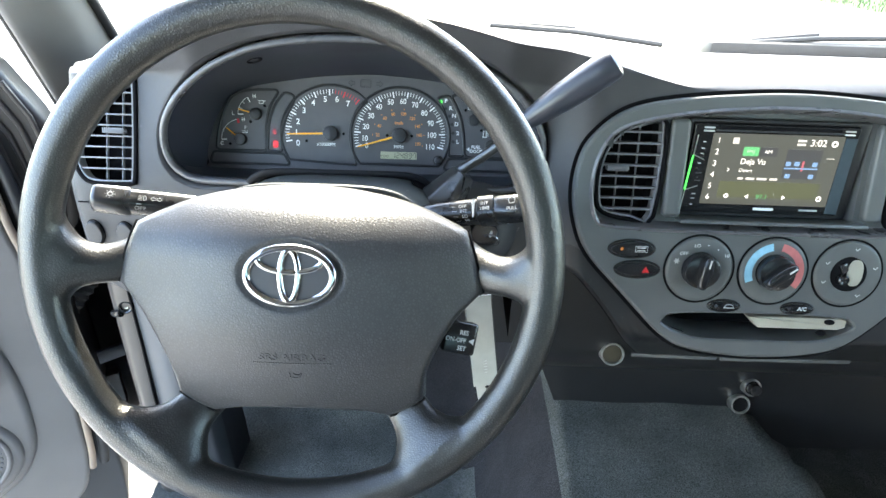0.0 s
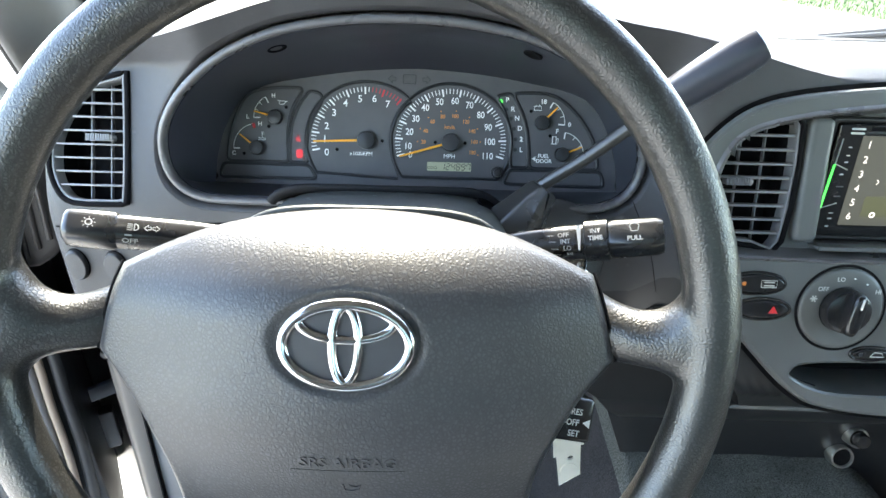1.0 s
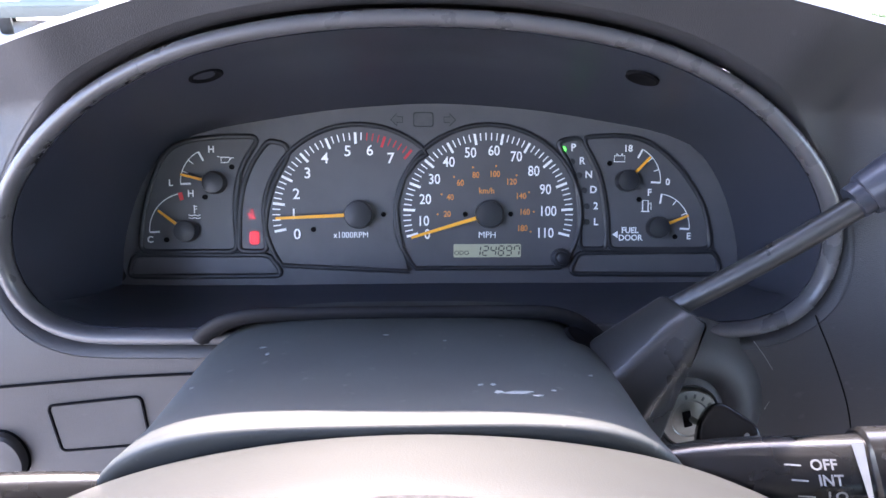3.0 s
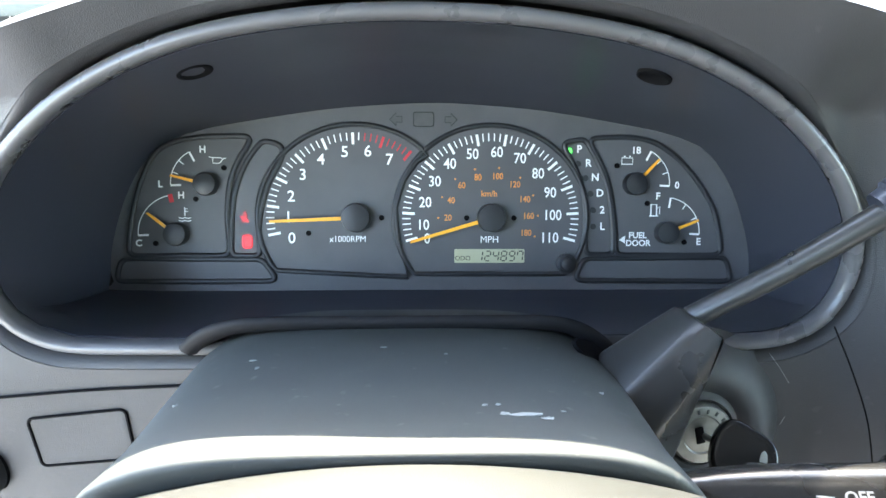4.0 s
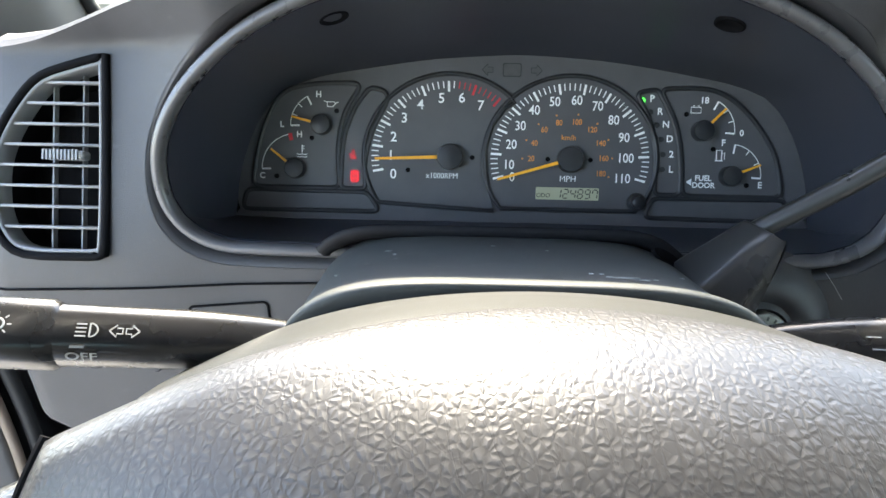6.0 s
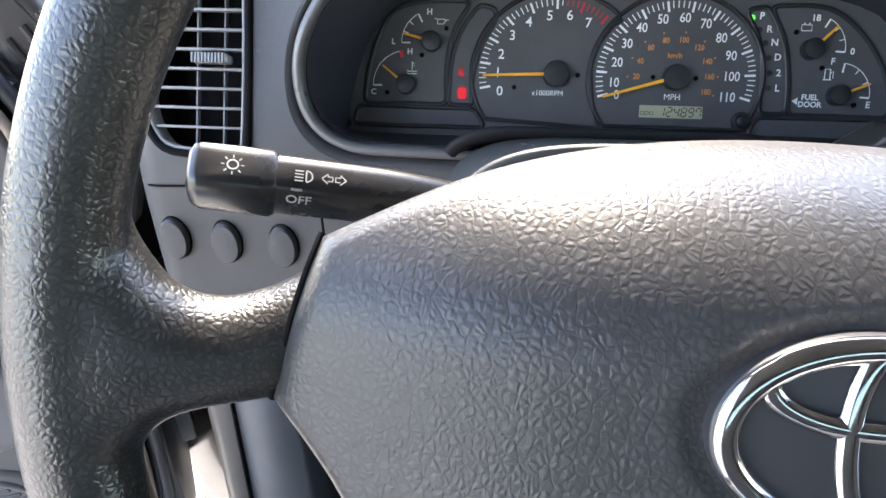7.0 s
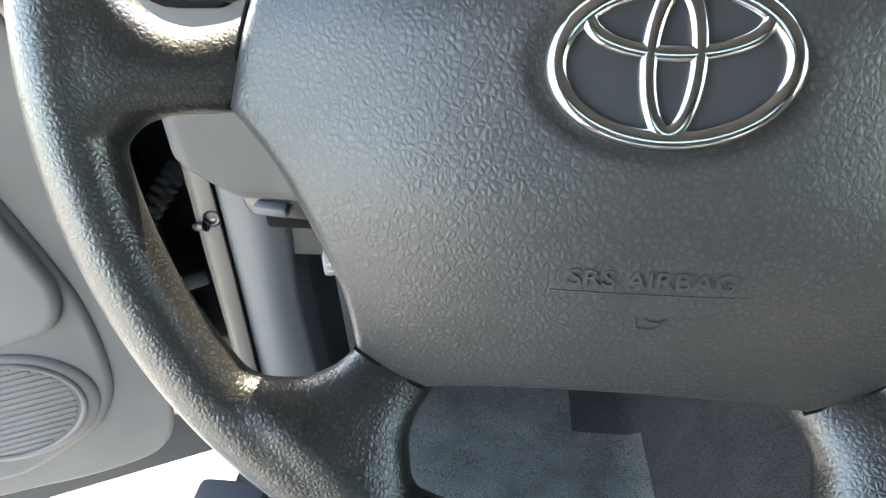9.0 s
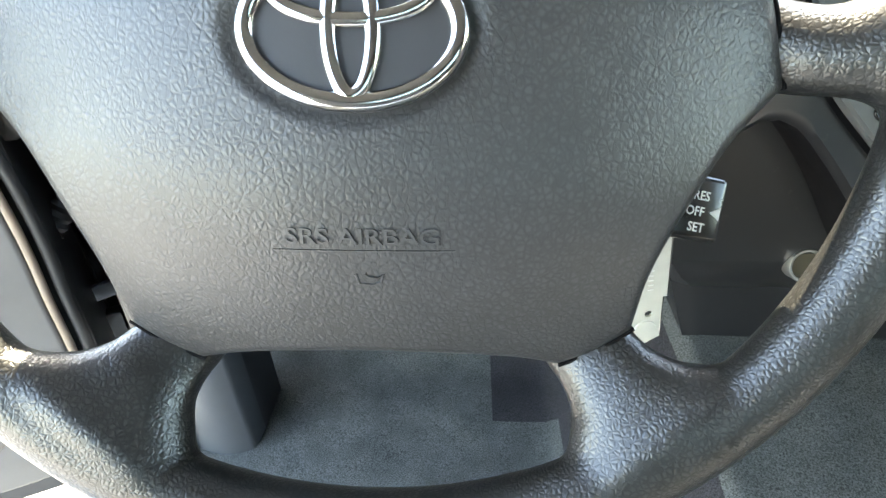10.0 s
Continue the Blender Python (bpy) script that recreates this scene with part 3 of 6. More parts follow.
    # the opening's lower edge arches over the steering column
    arch = smooth_line([(-0.1095, 0, 1.2165), (-0.1035, 0, 1.2225), (-0.0925, 0, 1.2285), (-0.075, 0, 1.2318), (-0.04, 0, 1.2322), (0.0, 0, 1.2323), (0.04, 0, 1.2324), (0.066, 0, 1.2318), (0.081, 0, 1.2278), (0.092, 0, 1.2205), (0.1005, 0, 1.2115), (0.107, 0, 1.200)], 5)
    rings = []
    for i, p in enumerate(arch):
        d = (arch[min(i + 1, len(arch) - 1)] - arch[max(i - 1, 0)]).normalized()
        out = Vector((-d.z, 0, d.x))
        lean = 0.003
        rings.append([p + out * a + Vector((0, b, 0)) for a, b in ((-0.046, 0.290), (-0.026, 0.274), (-0.0165, 0.262), (-0.0098, 0.253), (-0.0030, 0.2445), (-0.0006, 0.2422), (0.0, 0.2405), (-0.0007, 0.2390), (-0.0022, 0.2380), (-0.0032 - lean, 0.2385), (-0.0060 - 1.4 * lean, 0.2440), (-0.012 - 1.4 * lean, 0.256))])
    part("column_arch", loft(rings, closed=False, cap=False), MATT, dash, "matt black edge arched over the steering column", angle=80)
    part("flap_gap", tube(on_face(flap, 0.0004), 0.0008, 6, True, up=(0, 1, 0)), GAP, dash)
    for x, z in ((-0.287, 1.150), (-0.252, 1.149), (-0.214, 1.148)):
        line = [(x + 0.0095 * a, z + 0.0150 * b) for a, b in ellipse(0, 0, 1, 1, 32)]
        knob = [[(u, dash_face(u, w) + 0.002, w) for u, w in line], [(u, dash_face(u, w) - 0.004, w) for u, w in line], [(x + (u - x) * 0.9, dash_face(u, w) - 0.0055, z + (w - z) * 0.9) for u, w in line], [(x + (u - x) * 0.4, dash_face(u, w) - 0.006, z + (w - z) * 0.4) for u, w in line]]
        part("push_switch", loft(knob), DASH, dash, "oval blank switch")
        part("switch_gap", tube(on_face(line, 0.0002), 0.0009, 6, True, up=(0, 1, 0)), GAP, dash)
    return dash


# ---- instrument cluster ----
PLATE = [(-x + 0.0085, y) for x, y in ((0, -0.046), (0.19, -0.046), (0.203, -0.040), (0.2035, -0.02), (0.193, 0.015), (0.175, 0.042), (0.15, 0.0535), (0.115, 0.0605), (0.07, 0.0675), (0.03, 0.071), (0, 0.0722))]
PLATE = [tuple(p)[:2] for p in smooth_line([(x, y, 0) for x, y in mirrored(PLATE, 0.0085)], 4, True)]


def by_angle(line, cx, cy, n):
    """An outline resampled at even angles round a centre."""
    out = []
    for k in range(n):
        a = 2 * math.pi * k / n
        dx, dy = math.cos(a), math.sin(a)
        best = 0
        for i in range(len(line)):
            (x1, y1), (x2, y2) = line[i - 1][:2], line[i][:2]
            ex, ey = x2 - x1, y2 - y1
            den = dx * ey - dy * ex
            if abs(den) > 1e-12:
                t = ((x1 - cx) * ey - (y1 - cy) * ex) / den
                s = ((x1 - cx) * dy - (y1 - cy) * dx) / den
                if t > 0 and -1e-9 <= s <= 1 + 1e-9:
                    best = max(best, t)
        out.append((cx + best * dx, cy + best * dy))
    return out


def soften(line, steps=5):
    """Round the gentle bends of an outline and keep its corners."""
    n = len(line)
    v = [Vector(p) for p in line]
    bend = [(v[i] - v[i - 1]).angle(v[(i + 1) % n] - v[i]) for i in range(n)]
    tan = [(v[(i + 1) % n] - v[i - 1]) / 2 if bend[i] < radians(48) else None for i in range(n)]
    out = []
    for i in range(n):
        a, b = v[i], v[(i + 1) % n]
        ta = tan[i] if tan[i] is not None else b - a
        tb = tan[(i + 1) % n] if tan[(i + 1) % n] is not None else b - a
        k = (b - a).length
        ta, tb = ta.normalized() * k, tb.normalized() * k
        for s in range(steps):
            t = s / steps
            out.append(tuple((2 * t ** 3 - 3 * t * t + 1) * a + (t ** 3 - 2 * t * t + t) * ta + (3 * t * t - 2 * t ** 3) * b + (t ** 3 - t * t) * tb))
    return out


def arc(cx, cy, r, a, b, n=24):
    return [(cx + r * math.cos(radians(a + (b - a) * i / n)), cy + r * math.sin(radians(a + (b - a) * i / n))) for i in range(n + 1)]


# the round dials are a little lower than wide
DIAL_SQUASH = 0.945


def needle(cx, cy, r, a, width, parent, m, hub):
    d = Vector((math.cos(radians(a)), math.sin(radians(a))))
    q = Vector((-d.y, d.x))
    base, tip = Vector((cx, cy)) + d * hub * 0.6, Vector((cx, cy)) + d * r
    line = [tuple(base + q * width / 2), tuple(base - q * width / 2), tuple(tip - q * width * 0.35), tuple(tip + q * width * 0.35)]
    part("needle", slab(line[::-1], 0.0045, 0.0055, 0, m), NEEDLE, parent, "orange pointer", smooth=False)
    part("needle_cap", lathe([(hub, 0.0), (hub, 0.0062), (hub * 0.93, 0.0076), (hub * 0.6, 0.0082), (0.0005, 0.0084)], at(m, cx, cy), 32), DIAL_RIM, parent, "round black needle cap")


def ticks(cx, cy, r, values, angle, long, short, width, parent, m, mat, every):
    for i, v in enumerate(values):
        big = i % every == 0
        a = radians(angle(v))
        d = Vector((math.cos(a), DIAL_SQUASH * math.sin(a)))
        o, n = Vector((cx, cy)) + d * r, Vector((cx, cy)) + d * (r - (long if big else short))
        stroke([o, n], width * (1.7 if big else 0.8), m, mat(v), parent, "tick", 0.0006)


def segment_digit(digit, m, parent):
    """A seven-segment liquid crystal digit, leaning a little."""
    w, h, t = 0.0017, 0.0031, 0.00038
    ends = {"a": (-w, h, w, h), "b": (w, h, w, 0), "c": (w, 0, w, -h), "d": (-w, -h, w, -h), "e": (-w, 0, -w, -h), "f": (-w, h, -w, 0), "g": (-w, 0, w, 0)}
    lit = {"1": "bc", "2": "abged", "4": "fgbc", "8": "abcdefg", "9": "abcdfg", "7": "abcf"}[digit]
    bars = []
    for key in lit:
        x1, y1, x2, y2 = ends[key]
        d = Vector((x2 - x1, y2 - y1)).normalized()
        q = Vector((-d.y, d.x)) * t
        a, b = Vector((x1, y1)) + d * 0.0003, Vector((x2, y2)) - d * 0.0003
        line = [a, a + d * t + q, b - d * t + q, b, b - d * t - q, a + d * t - q]
        line = [(p.x + 0.12 * p.y, p.y) for p in line]
        bars.append(slab(line[::-1], 0, 0.0002, 0, m))
    return part("digit", joined(*bars), INK, parent, smooth=False)


def instruments():
    it = thing("instrument_cluster", "black instrument cluster with white dials and orange needles", "instrument panel")
    m = CLUSTER
    n = 120
    mouth = by_angle(MOUTH, 0, 0.07, n)
    plate = by_angle(PLATE, 0.0085, 0.01, n)
    front = [BEZ @ Vector((x, y, -0.008)) for x, y in mouth]
    deep = [CLUSTER @ Vector((x, y, 0.0)) for x, y in plate]
    tuck = [BEZ @ Vector((x, y, -0.0115)) for x, y in by_angle(offset(MOUTH, 0.007), 0, 0.07, n)]
    rings = [tuck] + [[a.lerp(b, f) + CLUSTER.to_3x3() @ Vector((0, 0.010 * math.sin(f * math.pi) * math.sin(2 * math.pi * k / n), 0)) for k, (a, b) in enumerate(zip(front, deep))] for f in (0, 0.1, 0.25, 0.45, 0.65, 0.85, 1.0)]
    part("cowl", loft(rings, cap=False), HOOD, it, "deep matt black shroud round the dials")
    for x, sx in ((-0.102, 1), (0.117, -1)):
        hole = along((x, 0.2967, 1.3323), (x + 0.32 * sx, 0.2967 - 0.39, 1.3323 - 0.86))[0]
        part("screw_hole", lathe([(0.0085, -0.001), (0.0085, 0.0006), (0.0072, 0.0010), (0.0062, 0.0002), (0.0005, -0.0004)], hole, 28), GAP, it, "black screw recess")
    part("dial_plate", slab(PLATE, -0.008, 0.0, 0.0, m), DIAL, it, smooth=False)
    # two round dials with raised rims
    tach = [(-0.0425 + x, DIAL_SQUASH * y) for x, y in arc(0, 0, 0.0605, 214, 44, 40)] + [(-0.0050, 0.0365), (-0.0142, 0.024), (-0.0195, 0.006), (-0.0178, -0.0125), (-0.0105, -0.0365)]
    tach = tach[::-1]
    speed = [(0.043 + x, DIAL_SQUASH * y) for x, y in arc(0, 0, 0.0605, 217, -37, 48)][::-1]
    for line, nm in ((tach, "tachometer"), (speed, "speedometer")):
        part(nm + "_face", slab(line, -0.002, 0.0006, 0, m), DIAL, it, smooth=False)
        part("dial_rim", band(offset(line, 0.0030), offset(line, -0.0002), -0.001, 0.0024, 0.0012, m), DIAL_RIM, it)
    ang_t = lambda v: 192 - v * (192 - 52) / 7.0
    ticks(-0.0425, 0, 0.0565, [i * 0.2 for i in range(36)], ang_t, 0.0078, 0.0052, 0.0010, it, m, lambda v: REDP if v > 5.25 else WHITE, 5)
    for v, x, y in ((0, -0.083, -0.0131), (1, -0.085, 0.0001), (2, -0.0831, 0.0132), (3, -0.0756, 0.0267), (4, -0.0642, 0.0363), (5, -0.0494, 0.041), (6, -0.035, 0.0415), (7, -0.0215, 0.0364)):
        lettering(str(v), 0.0098, at(m, x, y, 0.0012), WHITE, it, "numeral", bold=0.00012)
    lettering("x1000RPM", 0.0056, at(m, -0.0479, -0.0136, 0.0012), WHITE, it, wide=0.94)
    needle(-0.0425, 0, 0.0535, 182.5, 0.0024, it, m, 0.0092)
    ang_s = lambda v: 196 - v * (196 + 16) / 110.0
    ticks(0.043, 0, 0.0565, [i * 2 for i in range(56)], ang_s, 0.0078, 0.0052, 0.0010, it, m, lambda v: WHITE, 5)
    for v, x, y in ((0, 0.0023, -0.0134), (10, -0.0003, -0.0047), (20, 0.0011, 0.0096), (30, 0.0071, 0.0228), (40, 0.0167, 0.034), (50, 0.0309, 0.0401), (60, 0.0464, 0.0414), (70, 0.0612, 0.0376), (80, 0.0729, 0.0281), (90, 0.0808, 0.016), (100, 0.0825, 0.0016), (110, 0.0807, -0.0129)):
        lettering(str(v), 0.0093, at(m, x, y, 0.0012), WHITE, it, "numeral", bold=0.00012, wide=0.86)
    for v, x, y in ((20, 0.0155, 0.0), (40, 0.0175, 0.011), (60, 0.0242, 0.0205), (80, 0.0345, 0.0256), (100, 0.047, 0.0263), (120, 0.0580, 0.0212), (140, 0.0645, 0.0118), (160, 0.067, 0.0012), (180, 0.0655, -0.0096)):
        lettering(str(v), 0.0056, at(m, x, y, 0.0012), ORANGE, it, "numeral", wide=0.86, bold=0.0001)
        a = math.atan2(y, x - 0.043)
        r = math.hypot(x - 0.043, y) + (0.0052 if abs(math.sin(a)) > 0.6 else 0.0062) * (1 if x < 0.06 else -0.1) 
        part("dot", lathe([(0.0007, 0.0008), (0.0001, 0.0011)], at(m, 0.043 + (math.hypot(x - 0.043, y) + 0.0062) * math.cos(a), (math.hypot(x - 0.043, y) + 0.0055) * math.sin(a)), 10), ORANGE, it)
    lettering("km/h", 0.0052, at(m, 0.0417, 0.0153, 0.0012), ORANGE, it, bold=0.0001)
    lettering("MPH", 0.0060, at(m, 0.0421, -0.0139, 0.0012), WHITE, it)
    needle(0.043, 0, 0.0535, 196.5, 0.0024, it, m, 0.0092)
    lcd = part("odometer_window", slab(rounded(0.0422, -0.0243, 0.0450, 0.0088, 0.0008), -0.001, 0.0012, 0, m), LCD, it, "grey-green odometer display", smooth=False)
    for k, digit in enumerate("124897"):
        segment_digit(digit, at(m, 0.0358 + 0.0052 * k, -0.0243, 0.0014), lcd)
    lettering("ODO", 0.0042, at(m, 0.0250, -0.0258, 0.0016), INK, lcd, "digits")
    part("reset_knob", lathe([(0.0065, 0), (0.0065, 0.003), (0.0045, 0.0035), (0.0040, 0.007), (0.003, 0.0076), (0.0002, 0.0077)], at(m, 0.0916, -0.0292), 24), DIAL_RIM, it)
    # side panels
    left = [(-0.1841, -0.0233), (-0.1223, -0.0233), (-0.1236, 0.0044), (-0.1196, 0.029), (-0.1071, 0.0501), (-0.1418, 0.0487), (-0.1626, 0.0425), (-0.1735, 0.025), (-0.181, 0.0)]
    strip = [(-0.1203, -0.0233), (-0.1033, -0.0233), (-0.1044, -0.0061), (-0.0988, 0.0187), (-0.0885, 0.0395), (-0.0898, 0.0451), (-0.1002, 0.0474), (-0.1109, 0.0326), (-0.1182, 0.0115)]
    rstrip = [(0.1050, -0.0228), (0.1218, -0.0228), (0.1213, -0.0047), (0.116, 0.0242), (0.1026, 0.0498), (0.0892, 0.0472), (0.0985, 0.030), (0.1035, 0.012)]
    right = [(0.1243, -0.0232), (0.1935, -0.0232), (0.1905, -0.006), (0.1847, 0.0103), (0.1652, 0.0355), (0.1427, 0.0495), (0.1055, 0.0503), (0.118, 0.0262), (0.1235, -0.002)]
    lowl = [(-0.192, -0.0395), (-0.0935, -0.0395), (-0.1018, -0.0270), (-0.1885, -0.0265)]
    lowr = [(0.0985, -0.0395), (0.2005, -0.0405), (0.1965, -0.0262), (0.1035, -0.0268)]
    for line, nm in ((left, "temperature_panel"), (strip, "warning_strip"), (rstrip, "gear_strip"), (right, "fuel_panel"), (lowl, "lower_panel"), (lowr, "lower_panel")):
        line = evened(soften(line), 120, 5)
        part(nm, slab(line, -0.001, 0.0006, 0, m), DIAL, it, smooth=False)
        part("panel_rim", band(offset(line, 0.0024), offset(line, -0.0010), -0.001, 0.0020, 0.0010, m), DIAL_RIM, it)
    for cx, cy, hub, r, a0, a1, na in ((-0.1348, 0.0208, 0.0072, 0.0225, 182, 118, 166), (-0.1535, -0.0103, 0.0072, 0.0245, 182, 103, 142), (0.1347, 0.0219, 0.0072, 0.0235, -3, 62, 46), (0.1561, -0.0092, 0.0072, 0.0225, -3, 82, 22)):
        stroke(arc(cx, cy, r, a0, a1), 0.0006, m, WHITE, it, "scale", 0.0008)
        for k in range(4):
            a = a0 + (a1 - a0) * k / 3
            d = Vector((math.cos(radians(a)), math.sin(radians(a))))
            ln = 0.0065 if k in (0, 3) else 0.0038
            if cx == -0.1535 and k in (1, 2, 3):
                continue
            stroke([Vector((cx, cy)) + d * r, Vector((cx, cy)) + d * (r - ln)], 0.0013 if k in (0, 3) else 0.0007, m, WHITE, it, "tick", 0.0008)
        needle(cx, cy, 0.0215, na, 0.0019, it, m, hub)
    stroke([(-0.1579, 0.0145), (-0.1567, 0.0095)], 0.0028, m, REDP, it, "red_zone", 0.0008)
    for s, x, y, h in (("C", -0.1777, -0.0161, 0.0058), ("L", -0.1635, 0.0206, 0.0058), ("H", -0.1371, 0.0421, 0.0058), ("H", -0.1509, 0.0137, 0.0058), ("18", 0.1359, 0.0431, 0.0062), ("0", 0.1631, 0.021, 0.0060), ("F", 0.1508, 0.014, 0.0062), ("E", 0.1782, -0.0153, 0.0062),
                       ("P", 0.0991, 0.0437, 0.0066), ("R", 0.1051, 0.0349, 0.0066), ("N", 0.1097, 0.0259, 0.0066), ("D", 0.1129, 0.0159, 0.0066), ("2", 0.1147, 0.0051, 0.0066), ("L", 0.1149, -0.0055, 0.0066), ("FUEL", 0.1381, -0.0112, 0.0054), ("DOOR", 0.1385, -0.0162, 0.0054)):
        lettering(s, h, at(m, x, y, 0.0012), WHITE, it, "letter", bold=0.00018)
    for k, y in enumerate((0.0415, 0.0330, 0.0240, 0.0145, 0.004, -0.0065)):
        part("gear_lamp", lathe([(0.0021, 0.0006), (0.0019, 0.0012), (0.0001, 0.0014)], at(m, (0.0926, 0.0985, 0.1035, 0.107, 0.1088, 0.109)[k], (0.0426, 0.0345, 0.0255, 0.0155, 0.005, -0.0055)[k]), 16), GREEN_LAMP if k == 0 else DIAL_RIM, it)
    part("arrow", slab([(0.1262, -0.0139), (0.1300, -0.0164), (0.1300, -0.0114)], 0.0006, 0.0010, 0, m), WHITE, it, smooth=False)
    # symbols: oil can, thermometer, battery, pump, turn arrows
    for pts, w in (([(-0.1335, 0.0378), (-0.131, 0.0372), (-0.131, 0.0338), (-0.1268, 0.0338), (-0.1245, 0.0368), (-0.1228, 0.0368)], 0.0006), ([(-0.131, 0.0372), (-0.1262, 0.0372), (-0.1245, 0.036)], 0.0006), ([(-0.149, 0.0065), (-0.149, 0.001)], 0.0007),
                   ([(-0.1528, 0.0), (-0.1508, -0.0006), (-0.149, 0.0), (-0.147, -0.0006), (-0.1452, 0.0)], 0.0006), ([(-0.1528, -0.0018), (-0.1508, -0.0024), (-0.149, -0.0018), (-0.147, -0.0024), (-0.1452, -0.0018)], 0.0006), ([(-0.149, 0.0055), (-0.1472, 0.0055)], 0.0005), ([(-0.149, 0.0038), (-0.1472, 0.0038)], 0.0005),
                   ([(0.1268, 0.0345), (0.1338, 0.0345), (0.1338, 0.0385), (0.1268, 0.0385), (0.1268, 0.0342)], 0.0006), ([(0.128, 0.0395), (0.1292, 0.0395)], 0.0008), ([(0.1314, 0.0395), (0.1326, 0.0395)], 0.0008),
                   ([(0.1465, 0.0015), (0.1465, 0.0088), (0.1502, 0.0088), (0.1502, 0.0015)], 0.0009), ([(0.1455, 0.0015), (0.1512, 0.0015)], 0.0008), ([(0.1502, 0.006), (0.1522, 0.0075), (0.1522, 0.0025)], 0.0006)):
        stroke(pts, w, m, WHITE, it, "symbol", 0.0008)
    for sx in (-1, 1):
        line = [(sx * p[0], p[1] + 0.0617) for p in ((0.0212, 0), (0.0172, 0.0040), (0.0172, 0.0018), (0.0135, 0.0018), (0.0135, -0.0018), (0.0172, -0.0018), (0.0172, -0.0040))][::sx]
        part("turn_arrow", slab(line, 0, 0.0006, 0, m), FAINT, it, "unlit turn arrow", smooth=False)
        stroke(line + line[:1], 0.0006, m, DIAL_RIM, it, "arrow_outline", 0.0007)
    part("lamp_window", slab(rounded(0.0, 0.0619, 0.0124, 0.0086, 0.0013), 0, 0.0006, 0, m), FAINT, it, "unlit lamp window", smooth=False)
    part("window_edge", band(rounded(0.0, 0.0619, 0.0132, 0.0094, 0.0014), rounded(0.0, 0.0619, 0.0120, 0.0082, 0.0012), 0, 0.0008, 0.0002, m), DIAL_RIM, it, smooth=False)
    lamp = part("warning_lamp", band(rounded(-0.1109, -0.0151, 0.0064, 0.0088, 0.0022), rounded(-0.1109, -0.0151, 0.0036, 0.0062, 0.0012), 0.0006, 0.0010, 0.0001, m), RED_LAMP, it, "glowing red warning lamp", smooth=False)
    for y in (-0.0135, -0.0165):
        part("lamp_bar", slab(rounded(-0.1109, y, 0.0040, 0.0014, 0.0005), 0.0006, 0.0010, 0, m), RED_LAMP, lamp, smooth=False)
    part("lamp_field", slab(rounded(-0.1109, -0.0151, 0.0050, 0.0074, 0.0015), 0.0004, 0.0008, 0, m), RED_DIM, lamp, smooth=False)
    lamp = part("warning_lamp", slab([(-0.1142, -0.0030), (-0.1100, -0.0030), (-0.1108, 0.0012), (-0.1116, 0.0040), (-0.1126, 0.0040), (-0.1134, 0.0012)], 0.0006, 0.0010, 0, m), RED_DIM, it, "dim red warning lamp", smooth=False)
    stroke([(-0.1148, 0.0008), (-0.1098, -0.0026)], 0.0009, m, RED_LAMP, lamp, "lamp_bar", 0.0011)
    for x, y in ((-0.1243, 0.031), (-0.142, 0.0115), (-0.1675, -0.0162), (-0.0725, -0.0098), (-0.0265, 0.0), (0.0275, 0.0), (0.0578, 0.0), (0.1238, 0.0335), (0.1440, 0.0095), (0.1690, -0.0155)):
        part("rivet", lathe([(0.0017, 0.0006), (0.0016, 0.0014), (0.0008, 0.0009), (0.0001, 0.0009)], at(m, x, y), 14), GAP, it)
    return it


# ---- steering wheel ----
def hub_outline(n=14):
    def seg(pts, k=n):
        return [tuple(p)[:2] for p in smooth_line([(x, y, 0) for x, y in pts], k)][:-1]
    top = seg([(0.126, 0.032), (0.085, 0.0505), (0.045, 0.0602), (0, 0.0635), (-0.045, 0.0602), (-0.085, 0.0505), (-0.126, 0.032)], 8)
    left = seg([(-0.126, 0.032), (-0.1325, 0.010), (-0.139, -0.014)], 5) + seg([(-0.139, -0.014), (-0.119, -0.034), (-0.104, -0.06), (-0.097, -0.08), (-0.0955, -0.1015)], 5) + seg([(-0.0955, -0.1015), (-0.083, -0.111), (-0.070, -0.117)], 4)
    low = seg([(-0.070, -0.117), (-0.045, -0.111), (0, -0.108), (0.045, -0.111), (0.070, -0.117)], 5)
    right = [(-x, y) for x, y in left[::-1]]
    return top + left + low + [(0.070, -0.117)] + right[:-1]


def hub_height(x, u):
    k = min(0.999, max(0.0, (u - 0.006) / 0.0605))
    return -0.030 * (x / 0.137) ** 2 - 0.076 * (1 - math.sqrt(1 - k * k)) - 0.030 * (max(0.0, -u - 0.03) / 0.085) ** 2


